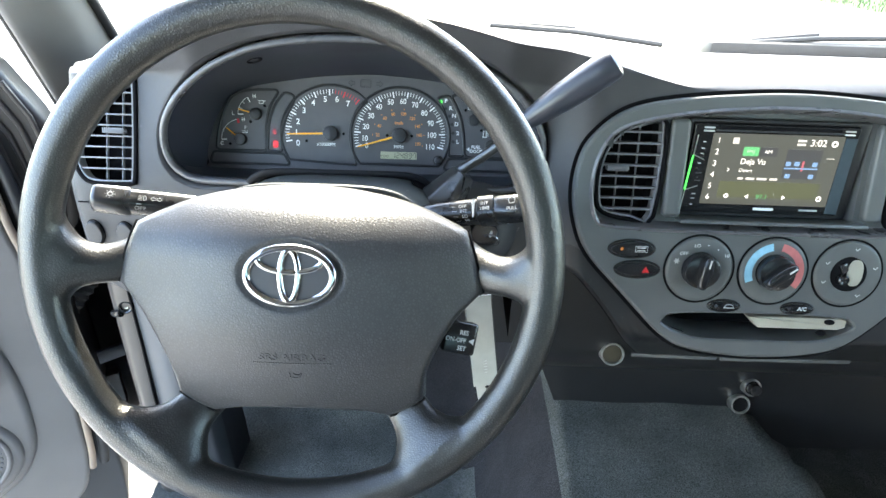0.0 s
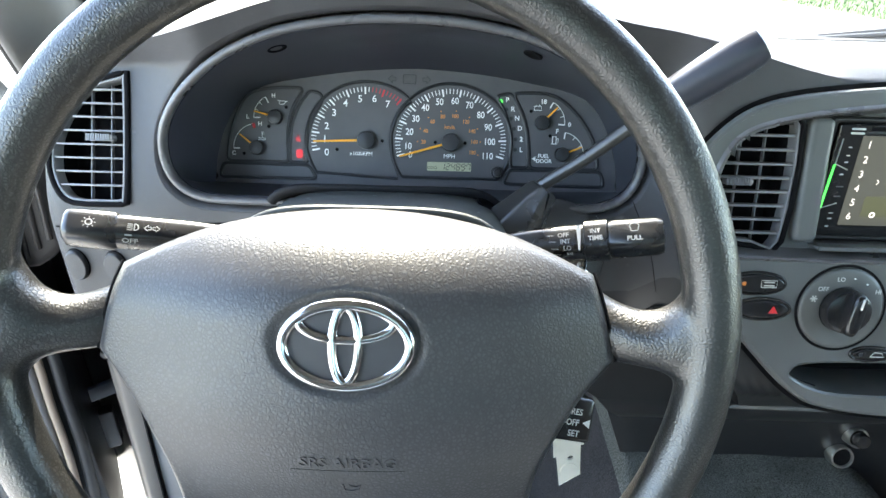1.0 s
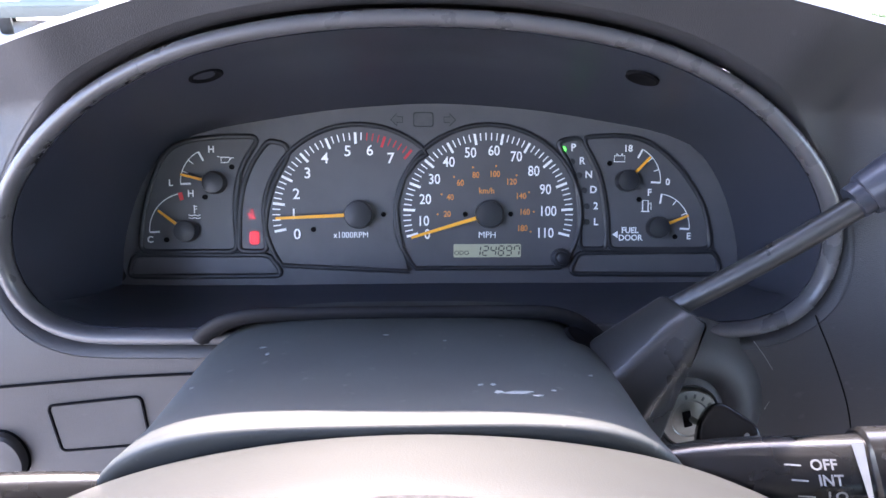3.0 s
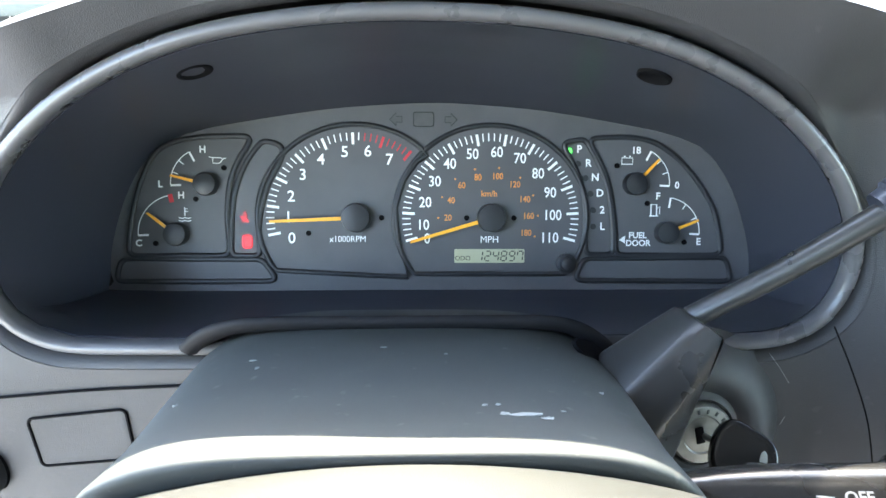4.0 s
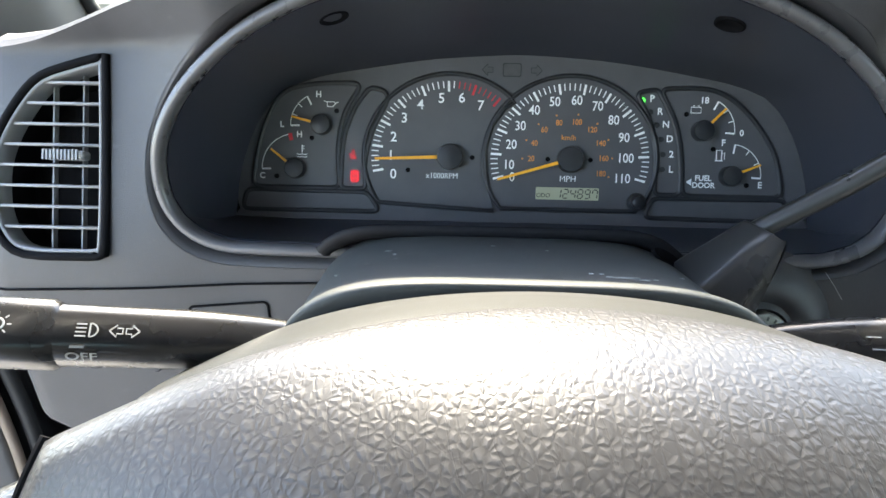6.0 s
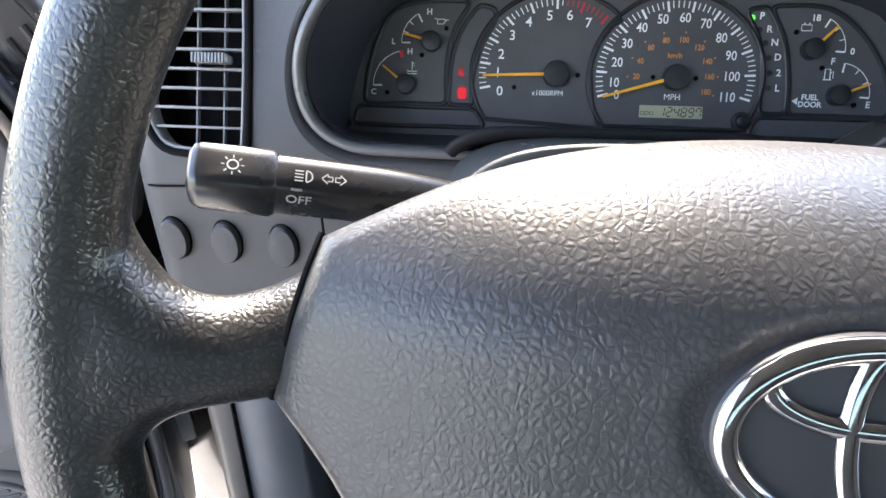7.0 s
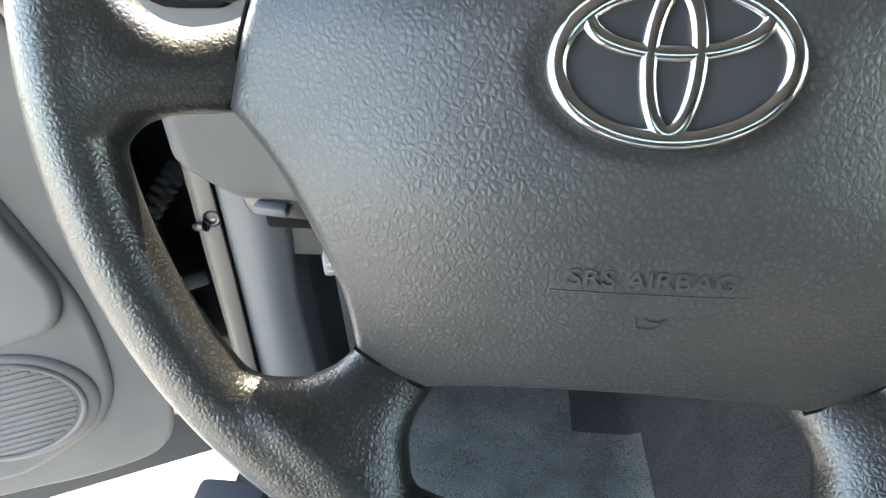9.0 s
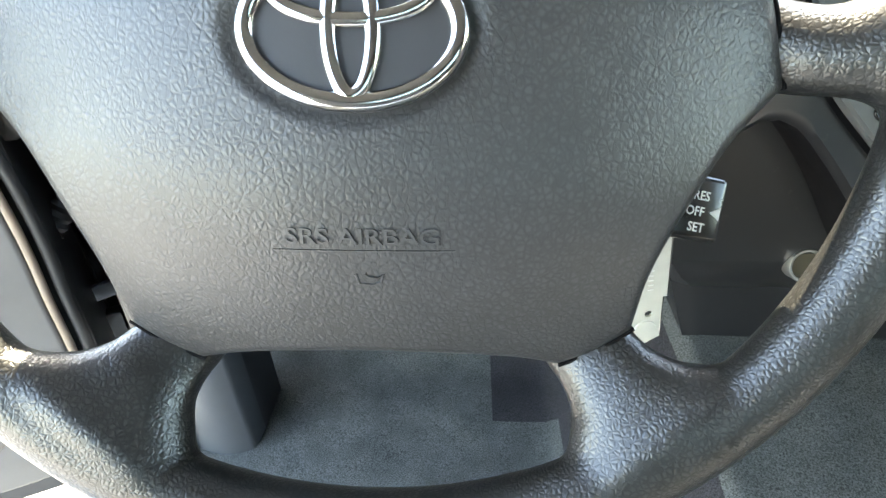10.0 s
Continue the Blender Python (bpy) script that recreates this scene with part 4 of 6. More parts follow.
def steering_wheel():
    wheel = thing("steering_wheel", "dark grey four-spoke steering wheel with grained vinyl rim", "steering wheel")
    n, k = 256, 28
    rings = []
    for i in range(n):
        a = 2 * math.pi * i / n
        c = Vector((0.1875 * math.cos(a), 0.1875 * math.sin(a), 0))
        d = Vector((math.cos(a), math.sin(a), 0))
        ring = []
        for j in range(k):
            b = 2 * math.pi * j / k
            r = 0.0136 + 0.0004 * math.cos(2 * b)
            if math.cos(b) < 0:
                r *= 1 + 0.26 * math.exp(-((a - 1.5 * math.pi) / 0.62) ** 2) * -math.cos(b)
            ring.append(RIMF @ (c + d * r * 1.02 * math.cos(b) + Vector((0, 0, r * 1.05 * math.sin(b)))))
        rings.append(ring)
    rings.append(rings[0])
    bm = loft(rings, cap=False)
    bmesh.ops.remove_doubles(bm, verts=bm.verts, dist=1e-6)
    moulding = [bm]
    out = hub_outline()
    c = Vector((0, -0.02))
    levels = [0.02 + 0.98 * (i / 64) ** 0.8 for i in range(65)]
    rings = []
    for s in levels:
        ring = []
        for x, y in out:
            p = c + (Vector((x, y)) - c) * s
            edge = max(0.0, (s - 0.955) / 0.045)
            basin = 0.0022 * (1 - step(1.02, 1.20, math.hypot(p.x / 0.0335, (p.y + 0.0013) / 0.0228)))
            ring.append(WHEEL @ Vector((p.x, p.y, hub_height(p.x, p.y) - basin - 0.004 * edge * edge)))
        rings.append(ring)
    for drop, s in ((0.008, 1.0), (0.02, 0.995), (0.035, 0.985)):
        rings.append([WHEEL @ Vector((c.x + (x - c.x) * s, c.y + (y - c.y) * s, hub_height(x, y) - 0.004 - drop * (1 - 0.75 * step(0.01, 0.05, y)))) for x, y in out])
    bm = loft(rings, cap=False)
    bm.faces.new([v for v in bm.verts][: len(out)])
    cover = part("airbag_cover", bm, LEATHER, wheel, "domed charcoal airbag cover in grained vinyl", angle=70)
    def on_dome(ob, rise):
        turn = WHEEL.inverted()
        for v in ob.data.vertices:
            p = turn @ v.co
            v.co = WHEEL @ Vector((p.x, p.y, hub_height(p.x, p.y) + p.z + rise))
    on_dome(lettering("SRS AIRBAG", 0.0074, at(WHEEL, 0.001, -0.0615), LETTERS, cover, "moulded_lettering", depth=0.0004, wide=1.24, bold=0.00005), 0.0003)
    on_dome(part("moulded_line", tube([at(WHEEL, 0.001, -0.0660) @ Vector((0.00115 * i - 0.0288, 0, 0)) for i in range(51)], 0.0003, 6, up=WHEEL.col[2][:3]), LEATHER, cover), 0.0)
    horn = [(-0.004, 0.002), (-0.003, -0.0015), (0.001, -0.002), (0.004, -0.001), (0.005, 0.002), (0.003, 0.0005), (0.0, 0.001), (-0.001, 0.002)]
    on_dome(part("horn_symbol", tube([at(WHEEL, 0.002, -0.0760) @ Vector((x, y, 0)) for x, y in horn], 0.0006, 6, up=(0, -1, 0)), LEATHER, cover), 0.0)
    # badge of chrome ovals over a dark field
    badge = part("badge_field", slab(ellipse(0, -0.0013, 0.0335, 0.0228, 64), -0.009, 0.0002, 0.0008, WHEEL), BADGE, wheel, "dark oval badge field")
    for cx, cy, a, b, r in ((0, -0.0013, 0.0306, 0.0198, 0.0027), (-0.0003, -0.0008, 0.0064, 0.0183, 0.0024), (0, 0.0102, 0.0228, 0.0088, 0.0023)):
        part("chrome_oval", tube([WHEEL @ Vector((x, y, 0.0011)) for x, y in ellipse(cx, cy, a, b, 96)], r, 12, True, 0.62, up=WHEEL.col[2][:3]), CHROME, badge, "raised chrome oval")
    # spokes
    def spoke(rows, frame_at, lean=0.0):
        rings = []
        for s, hi, lo, h, th in rows:
            mid, half = (hi + lo) / 2, (hi - lo) / 2
            rings.append([WHEEL @ frame_at(s, mid + half * math.copysign(abs(math.cos(t)) ** 0.8, math.cos(t)), h - lean * (1 - step(0.148, 0.170, s)) * max(0.0, half * math.cos(t)) + th * math.copysign(abs(math.sin(t)) ** 0.8, math.sin(t))) for t in (2 * math.pi * i / 36 for i in range(36))])
        moulding.append(loft(rings))
    side = [(0.118, 0.030, -0.008, -0.050, 0.012), (0.1265, 0.0285, -0.0105, -0.0485, 0.012), (0.134, 0.0210, -0.0145, -0.0450, 0.012), (0.143, 0.0160, -0.0162, -0.0405, 0.0122), (0.153, 0.0130, -0.0168, -0.0360, 0.0124), (0.161, 0.0142, -0.0178, -0.0325, 0.0125),
            (0.168, 0.0195, -0.0205, -0.029, 0.0125), (0.174, 0.030, -0.0275, -0.0265, 0.0123), (0.179, 0.043, -0.039, -0.0245, 0.0118), (0.185, 0.052, -0.048, -0.0235, 0.010)]
    low = [(0.122, -0.0300, 0.0005, -0.0590, 0.012), (0.134, -0.0318, 0.0022, -0.0560, 0.012), (0.144, -0.0325, 0.0028, -0.0500, 0.0122), (0.153, -0.0358, 0.0040, -0.0425, 0.0124), (0.162, -0.0475, 0.0100, -0.0360, 0.0124), (0.170, -0.0640, 0.0225, -0.029, 0.0122), (0.177, -0.083, 0.043, -0.0275, 0.0115), (0.182, -0.096, 0.062, -0.027, 0.009)]
    low = [(s, b, a, h, t) for s, a, b, h, t in low]
    for sx in (1, -1):
        spoke(side, lambda s, q, h: Vector((sx * s, q, h)), 0.42)
        spoke(low, lambda s, q, h: Vector((sx * (0.67 * s + 0.742 * q), -0.742 * s + 0.67 * q, h)))
    rim = part("rim_and_spokes", joined(*moulding), RIM, wheel, "one-piece worn dark grained rim with four spokes")
    melt = rim.modifiers.new("melt", "REMESH")
    melt.mode, melt.voxel_size, melt.use_smooth_shade = "VOXEL", 0.0017, True
    ease = rim.modifiers.new("ease", "SMOOTH")
    ease.factor, ease.iterations = 0.5, 22
    for sx in (1, -1):
        for line in ([(0.126, 0.0325), (0.1325, 0.010), (0.139, -0.0145)], [(0.0962, -0.1010), (0.083, -0.1113), (0.0695, -0.1175)]):
            pts = [WHEEL @ Vector((sx * x * 1.004, y * 1.004, hub_height(x, y) - 0.0048)) for x, y in ((p.x, p.y) for p in smooth_line([(a, b, 0) for a, b in line], 6))]
            part("seam", tube(pts, 0.0013, 8, up=WHEEL.col[2][:3]), GAP, wheel, "black gap beside the airbag cover")
    # pale moulded shell behind the hub
    rings = []
    for h, s in ((-0.048, 0.93), (-0.056, 0.968), (-0.064, 0.982), (-0.076, 0.985), (-0.090, 0.985), (-0.1010, 0.984), (-0.1032, 0.978), (-0.1038, 0.90)):
        rings.append([WHEEL @ Vector((c.x + (x - c.x) * s, c.y + (y - c.y) * s, h + 0.35 * min(0.0, hub_height(x, min(y, 0.02))))) for x, y in out])
    part("rear_shell", loft(rings), REAR, wheel, "smooth grey shell behind the hub")
    return wheel


# ---- column, stalks, gear lever ----
# along the column: y, half width, top and bottom
COLUMN_SECTIONS = ((0.285, 0.098, 1.2080, 1.075), (0.275, 0.104, 1.2145, 1.07), (0.255, 0.107, 1.2215, 1.07), (0.235, 0.1068, 1.2280, 1.074), (0.22, 0.106, 1.2320, 1.078), (0.18, 0.1030, 1.2432, 1.09), (0.155, 0.1000, 1.2515, 1.10), (0.138, 0.0980, 1.2592, 1.106),
                   (0.1300, 0.0970, 1.2632, 1.108), (0.1262, 0.0966, 1.2650, 1.110), (0.1232, 0.0963, 1.2660, 1.112), (0.1218, 0.0958, 1.2658, 1.1125), (0.1211, 0.0952, 1.2652, 1.113), (0.1207, 0.0944, 1.2642, 1.114), (0.1206, 0.0936, 1.2630, 1.116), (0.1206, 0.0930, 1.2622, 1.117), (0.1206, 0.080, 1.244, 1.135))


def column_top(x, y):
    """Height of the shroud's upper face."""
    rows = sorted(COLUMN_SECTIONS)
    w, top, bot = (float(np.interp(y, [r[0] for r in rows], [r[i] for r in rows])) for i in (1, 2, 3))
    return (top + bot) / 2 + (top - bot) / 2 * (1 - min(0.99, abs(x + 0.004) / w) ** 4.0) ** 0.25


def column():
    col = thing("steering_column", "dark smooth plastic steering column shroud", "steering column")
    rings = []
    for y, w, top, bot in COLUMN_SECTIONS:
        mid, half = (top + bot) / 2, (top - bot) / 2
        rings.append([(x - 0.004, y, z) for x, z in ellipse(0, mid, w, half, 96, 4.0)])
    part("shroud", loft(rings), SHROUD, col, angle=50)
    part("lever_slot", put(lathe([(0.0088, -0.001), (0.0080, 0.0006), (0.0062, 0.0), (0.0005, -0.0008)], Matrix.Diagonal((0.55, 1.3, 1, 1)), 28), along((0.0815, 0.2235, 1.2235), (0.0955, 0.2105, 1.246))[0] @ pose(0, 0, 0, 0, 0, 35)), GAP, col, "dark slot beside the lever boot")
    # pale scuffs on the upper face
    rnd = random.Random(11)
    for x, y, a, b in ((0.0365, 0.150, 0.0055, 0.0015), (0.0300, 0.1505, 0.0018, 0.0011), (0.0430, 0.1475, 0.0022, 0.0010), (0.0245, 0.158, 0.0012, 0.0008), (0.0290, 0.1585, 0.0010, 0.0008), (-0.0640, 0.205, 0.0018, 0.0006), (-0.0600, 0.196, 0.0009, 0.0012), (-0.084, 0.176, 0.0010, 0.0005), (0.0705, 0.178, 0.0011, 0.0008), (0.050, 0.155, 0.0010, 0.0006), (-0.012, 0.214, 0.0013, 0.0005), (0.014, 0.206, 0.0008, 0.0005)):
        line = [(u * rnd.uniform(0.6, 1.15), v * rnd.uniform(0.6, 1.15)) for u, v in ellipse(0, 0, a, b, 14)]
        place = axes((x, y, column_top(x, y) + 0.0002), (1, 0, 0), (0, 0.966, -0.258), (0, 0.258, 0.966))
        part("scuff", slab(line, -0.0006, 0.0001, 0, place), SCUFF, col, "pale scuff in the plastic", smooth=False)
    part("shaft", lathe([(0.035, 0.0), (0.035, 0.10), (0.03, 0.12)], along((0, 0.12, 1.196), (0, 0.0, 1.25))[0], 32), GAP, col)
    return col


def stalk(name, a, b, r0, r1, label, facet, cat="control stalk"):
    st = thing(name, label, cat)
    m, length = along(a, b)
    # turn the flat upper facet to the side given
    z = (Vector(b) - Vector(a)).normalized()
    y = (Vector(facet) - z * z.dot(Vector(facet))).normalized()
    m = axes(a, y.cross(z), y, z)
    rings = []
    for f, r in ((0, r0 * 0.5), (0.2, r0 * 0.62), (0.36, r0 * 0.86), (0.50, r1 * 0.90), (0.60, r1 * 0.97), (0.68, r1), (1.0, r1)):
        rings.append([m @ Vector((x, y, f * length)) for x, y in ellipse(0, 0, r * 0.86, r, 40, 3.0)])
    part("arm", loft(rings), STALK, st)
    return st, m, length


def controls():
    # lamp stalk
    st, m, ln = stalk("lamp_stalk", (-0.045, 0.138, 1.226), (-0.162, 0.103, 1.2530), 0.0095, 0.0110, "glossy black headlamp and indicator stalk with white symbols", (0, -0.60, 0.80))
    rings = [[m @ Vector((x, y, z)) for x, y in ellipse(0, 0, w, h, 40, 3.4)] for z, w, h in ((ln - 0.002, 0.0096, 0.0108), (ln, 0.0106, 0.0118), (ln + 0.012, 0.0105, 0.0117), (ln + 0.024, 0.0102, 0.0114), (ln + 0.0265, 0.0094, 0.0106), (ln + 0.028, 0.0072, 0.0084))]
    part("knob", loft(rings), STALK, st, "flattened twist knob")
    # lever faces the driver: a frame on its front skin
    def skin(m, z, w, h, p, turn=0):
        """A frame on the skin of a stalk, turned from its upper facet; text runs towards +x."""
        a = radians(90 + turn)
        c, s = math.cos(a), math.sin(a)
        r = 1 / ((abs(c) / w) ** p + (abs(s) / h) ** p) ** (1 / p)
        g = Vector((math.copysign(abs(c * r / w) ** (p - 1) / w, c), math.copysign(abs(s * r / h) ** (p - 1) / h, s), 0)).normalized()
        nrm = m.to_3x3() @ g
        ax = m.to_3x3() @ Vector((0, 0, 1))
        ax = -ax if ax.x < 0 else ax
        return axes(m @ Vector((c * r, s * r, z)) + nrm * 0.0004, ax, nrm.cross(ax), nrm)
    side = 1 if m.col[0].y < 0 else -1
    f = skin(m, ln + 0.012, 0.0105, 0.0117, 3.4, -side * 4)
    part("sun_symbol", band(ellipse(0, 0, 0.0021, 0.0021, 24), ellipse(0, 0, 0.0015, 0.0015, 24), 0, 0.0003, 0.0001, at(f, -0.001, 0.0)), FADED, st)
    for k in range(8):
        a = radians(45 * k)
        stroke([(0.0027 * math.cos(a), 0.0027 * math.sin(a)), (0.0039 * math.cos(a), 0.0039 * math.sin(a))], 0.0005, at(f, -0.001, 0.0), FADED, st, "sun_ray")
    f = skin(m, ln - 0.010, 0.0095, 0.0110, 3.0, -side * 52)
    lettering("OFF", 0.0052, at(f, 0.0, 0.0), FADED, st, bold=0.0001)
    for z in (ln - 0.009, ln + 0.0025):
        f = skin(m, z, 0.0098, 0.0113, 3.0, -side * 33)
        stroke([(-0.002, 0), (0.002, 0)], 0.0009, f, FADED, st)
    f = skin(m, ln - 0.012, 0.0095, 0.0110, 3.0, -side * 8)
    stroke(arc(0, 0, 0.0022, -90, 90), 0.0005, f, FADED, st)
    stroke([(0, 0.0022), (0, -0.0022)], 0.0005, f, FADED, st)
    for k in range(4):
        stroke([(-0.0040, 0.0019 - 0.0013 * k), (-0.0010, 0.0019 - 0.0013 * k)], 0.0005, f, FADED, st)
    for s, x in ((-1, 0.0088), (1, 0.0110)):
        line = [(x + s * a, b) for a, b in ((0.0033, 0), (0.0011, 0.0020), (0.0011, 0.0009), (-0.0006, 0.0009), (-0.0006, -0.0009), (0.0011, -0.0009), (0.0011, -0.0020), (0.0033, 0))]
        stroke(line, 0.0005, f, FADED, st, "turn_arrow")
    # wiper stalk
    st, m, ln = stalk("wiper_stalk", (0.050, 0.145, 1.222), (0.140, 0.122, 1.2450), 0.010, 0.0121, "glossy black wiper stalk with white lettering", (0, -0.68, 0.73))
    side = 1 if m.col[0].y < 0 else -1
    rings = [[m @ Vector((x, y, z)) for x, y in ellipse(0, 0, w, h, 40, 3.0)] for z, w, h in ((ln - 0.001, 0.0114, 0.0126), (ln, 0.0125, 0.0136), (ln + 0.014, 0.0125, 0.0136), (ln + 0.015, 0.0112, 0.0124))]
    part("ring", loft(rings), STALK, st, "ribbed twist ring")
    rings = [[m @ Vector((x, y, z)) for x, y in ellipse(0, 0, w, h, 40, 3.0)] for z, w, h in ((ln + 0.014, 0.0106, 0.0117), (ln + 0.018, 0.0115, 0.0128), (ln + 0.044, 0.0111, 0.0124), (ln + 0.048, 0.0098, 0.0112), (ln + 0.049, 0.007, 0.008))]
    part("knob", loft(rings), STALK, st)
    for k, s in enumerate(("OFF", "INT", "LO", "HI")):
        f = skin(m, ln - 0.0135 + 0.0012 * k, 0.0105, 0.0122, 3.0, -side * (-5 + 20 * k))
        lettering(s, 0.0043, f, FADED, st, bold=0.0001, wide=0.95)
        stroke([(-0.0105, 0.0004), (-0.006, 0.0)], 0.0005, f, FADED, st)
    f = skin(m, ln + 0.007, 0.0126, 0.0137, 3.0, -side * 2)
    lettering("INT", 0.0042, at(f, 0, 0.0024), FADED, st, bold=0.00012)
    lettering("TIME", 0.0042, at(f, 0, -0.0024), FADED, st, bold=0.00012)
    f = skin(m, ln - 0.0035, 0.0106, 0.0123, 3.0, -side * 4)
    bm = slab([(-0.0016, 0.008), (-0.0003, -0.009), (0.0007, -0.009), (0.0016, 0.008)][::-1], 0, 0.0002, 0, f)
    part("wedge_mark", bm, FADED, st, smooth=False)
    f = skin(m, ln + 0.031, 0.0115, 0.0128, 3.0, -side * 2)
    lettering("PULL", 0.0043, at(f, 0, -0.004), FADED, st, bold=0.0001)
    stroke(arc(0, 0.003, 0.003, 20, 160), 0.0006, f, FADED, st)
    stroke([(-0.0028, 0.004), (-0.002, 0.0008), (0.002, 0.0008), (0.0028, 0.004)], 0.0006, f, FADED, st)
    # cruise stalk
    st = thing("cruise_stalk", "small black cruise control stalk with white lettering", "control stalk")
    part("arm", tube([(0.07, 0.10, 1.165), (0.095, 0.07, 1.168), (0.112, 0.045, 1.17)], 0.006, 12), GLOSS, st)
    x = Vector((0.96, 0.08, -0.24)).normalized()
    z = Vector((0.1, -0.86, 0.5))
    z = (z - x * z.dot(x)).normalized()
    m = axes((0.1262, 0.0340, 1.1692), x, z.cross(x), z)
    part("button_end", box(0.028, 0.027, 0.017, 0.003, m @ pose(-0.0022, 0.0018, -0.0085), 3), GLOSS, st)
    for s, x, y in (("RES", 0.0, 0.0064), ("ON-OFF", -0.0062, 0.0), ("SET", 0.0, -0.0064)):
        lettering(s, 0.0052, at(m, x, y, 0.0004), PALE, st, bold=0.0001, wide=0.9)
    part("arrow", slab([(0.0048, 0.0004), (0.0092, -0.0022), (0.0092, 0.0030)], 0.0, 0.0004, 0, m), PALE, st, smooth=False)
    # gear lever
    gl = thing("gear_lever", "black column gear lever with grained tapered grip", "gear lever")
    line = smooth_line([(0.108, 0.2245, 1.231), (0.1266, 0.2215, 1.2462), (0.1547, 0.217, 1.2692), (0.1835, 0.2125, 1.2958), (0.188, 0.212, 1.3005)], 5)
    part("rod", tube(line, 0.0052, 16), LEVER, gl)
    line = [(0.181, 0.212, 1.2975), (0.1845, 0.212, 1.3005), (0.1850, 0.212, 1.301), (0.2, 0.2095, 1.3135), (0.215, 0.207, 1.326), (0.232, 0.204, 1.340), (0.247, 0.2015, 1.3525), (0.255, 0.2002, 1.359), (0.2585, 0.1996, 1.362), (0.260, 0.1994, 1.3632)]
    part("grip", tube(line, [0.0072, 0.0076, 0.0090, 0.0118, 0.0136, 0.0146, 0.0150, 0.0148, 0.0132, 0.0095], 24), HOOD, gl, "tapered black grip")
    far = [(0.1154, 0.2257, 1.2478), (0.1195, 0.2090, 1.2478), (0.1262, 0.2020, 1.2455), (0.1275, 0.2030, 1.2425), (0.1375, 0.2230, 1.2330), (0.1290, 0.2330, 1.2380)]
    near = [(0.0800, 0.2260, 1.2180), (0.0815, 0.1950, 1.2130), (0.0960, 0.1860, 1.1960), (0.1150, 0.1960, 1.1830), (0.1240, 0.2250, 1.1800), (0.0950, 0.2400, 1.2000)]
    rings = [[Vector(a).lerp(Vector(b), f) for a, b in zip(near, far)] for f in (0, 0.35, 0.7, 1.0)]
    bm = loft(rings)
    bmesh.ops.bevel(bm, geom=[e for e in bm.edges if e.calc_length() > 0.012], offset=0.0030, segments=3, affect="EDGES", profile=0.5)
    part("boot", bm, LEVER, gl, "angular dark plastic lever boot", angle=50)
    # ignition lock and key
    ig = thing("ignition_lock", "worn metal ignition lock in dark surround", "ignition lock")
    y = Vector((0.05, -0.96, 0.28)).normalized()
    m, _ = along(Vector((0.1402, 0.224, 1.1755)), Vector((0.1402, 0.224, 1.1755)) + y)
    part("surround", lathe([(0.050, -0.012), (0.040, -0.002), (0.033, 0.003), (0.0280, 0.0042), (0.0235, 0.0030), (0.0205, 0.0), (0.0185, 0.0010), (0.0172, 0.0020), (0.0160, 0.0)], m, 48), DASH, ig)
    part("face_plate", lathe([(0.0156, -0.002), (0.0156, 0.003), (0.0145, 0.0044), (0.0100, 0.0048), (0.0092, 0.0040), (0.0080, 0.0042), (0.0005, 0.0046)], m, 40), LOCK, ig, "scratched metal lock face")
    part("key_slot", box(0.0042, 0.0085, 0.001, 0.0003, m @ pose(-0.0015, 0.0, 0.0046, 0, 0, 12)), GAP, ig)
    for k in range(4):
        part("stamped_bar", box(0.0012, 0.0022, 0.0004, 0.0001, m @ pose(0, 0, 0.0048, 0, 0, -52 + 22 * k) @ pose(0, 0.0122, 0)), KNOBRING, ig)
    key = thing("ignition_key", "black plastic headed key in the ignition", "key")
    # the bow stands out from the lock and leans to the passenger side
    hx = Vector((0.93, -0.34, -0.06)).normalized()
    hz = Vector((0.18, -0.78, 0.60))
    hz = (hz - hx * hz.dot(hx)).normalized()
    hm = axes((0.1512, 0.2035, 1.1812), hx, hz.cross(hx), hz)
    part("blade", tube([m @ Vector((0.0, 0, 0.0)), m @ Vector((0.001, 0, 0.007)), hm @ Vector((-0.004, 0, -0.001))], 0.0016, 8), BRIGHT, key)
    head = [tuple(p)[:2] for p in smooth_line([(-0.0125, -0.006, 0), (-0.0075, -0.0115, 0), (0.004, -0.0115, 0), (0.0115, -0.0075, 0), (0.0130, 0.0, 0), (0.0105, 0.0065, 0), (0.003, 0.0105, 0), (-0.006, 0.0125, 0), (-0.0115, 0.006, 0)], 5, True)]
    part("bow", slab([(x * 1.1, y * 1.1) for x, y in head], -0.0035, 0.0035, 0.002, hm), GLOSS, key, "rounded black key head")
    part("eyelet", slab(ellipse(0.0075, -0.001, 0.0016, 0.0040, 20), 0.0030, 0.0038, 0.0002, hm), TAG, key, "pale hole at the rim of the key head")
    part("ring", tube([hm @ Vector((0.0085 + 0.009 * math.cos(t), -0.006 + 0.003 * math.sin(t), 0.009 * math.sin(t))) for t in (2 * math.pi * i / 32 for i in range(32))], 0.0008, 8, True, up=hz), CHROME, key)
    tag = thing("key_tag", "long pale worn metal tag hanging from the key", "key tag")
    x = Vector((0.985, 0.10, 0.134)).normalized()
    y = Vector((-0.134, 0.0, 0.991))
    y = (y - x * y.dot(x)).normalized()
    tm = axes((0.1615, 0.144, 1.0195), x, y, x.cross(y))
    shape = [(-0.0150, 0.122), (-0.0154, 0.0033), (-0.0130, 0.0033), (-0.0112, -0.0334), (0.0086, -0.0225), (0.0093, 0.0141), (0.0121, 0.0141), (0.0121, 0.122)]
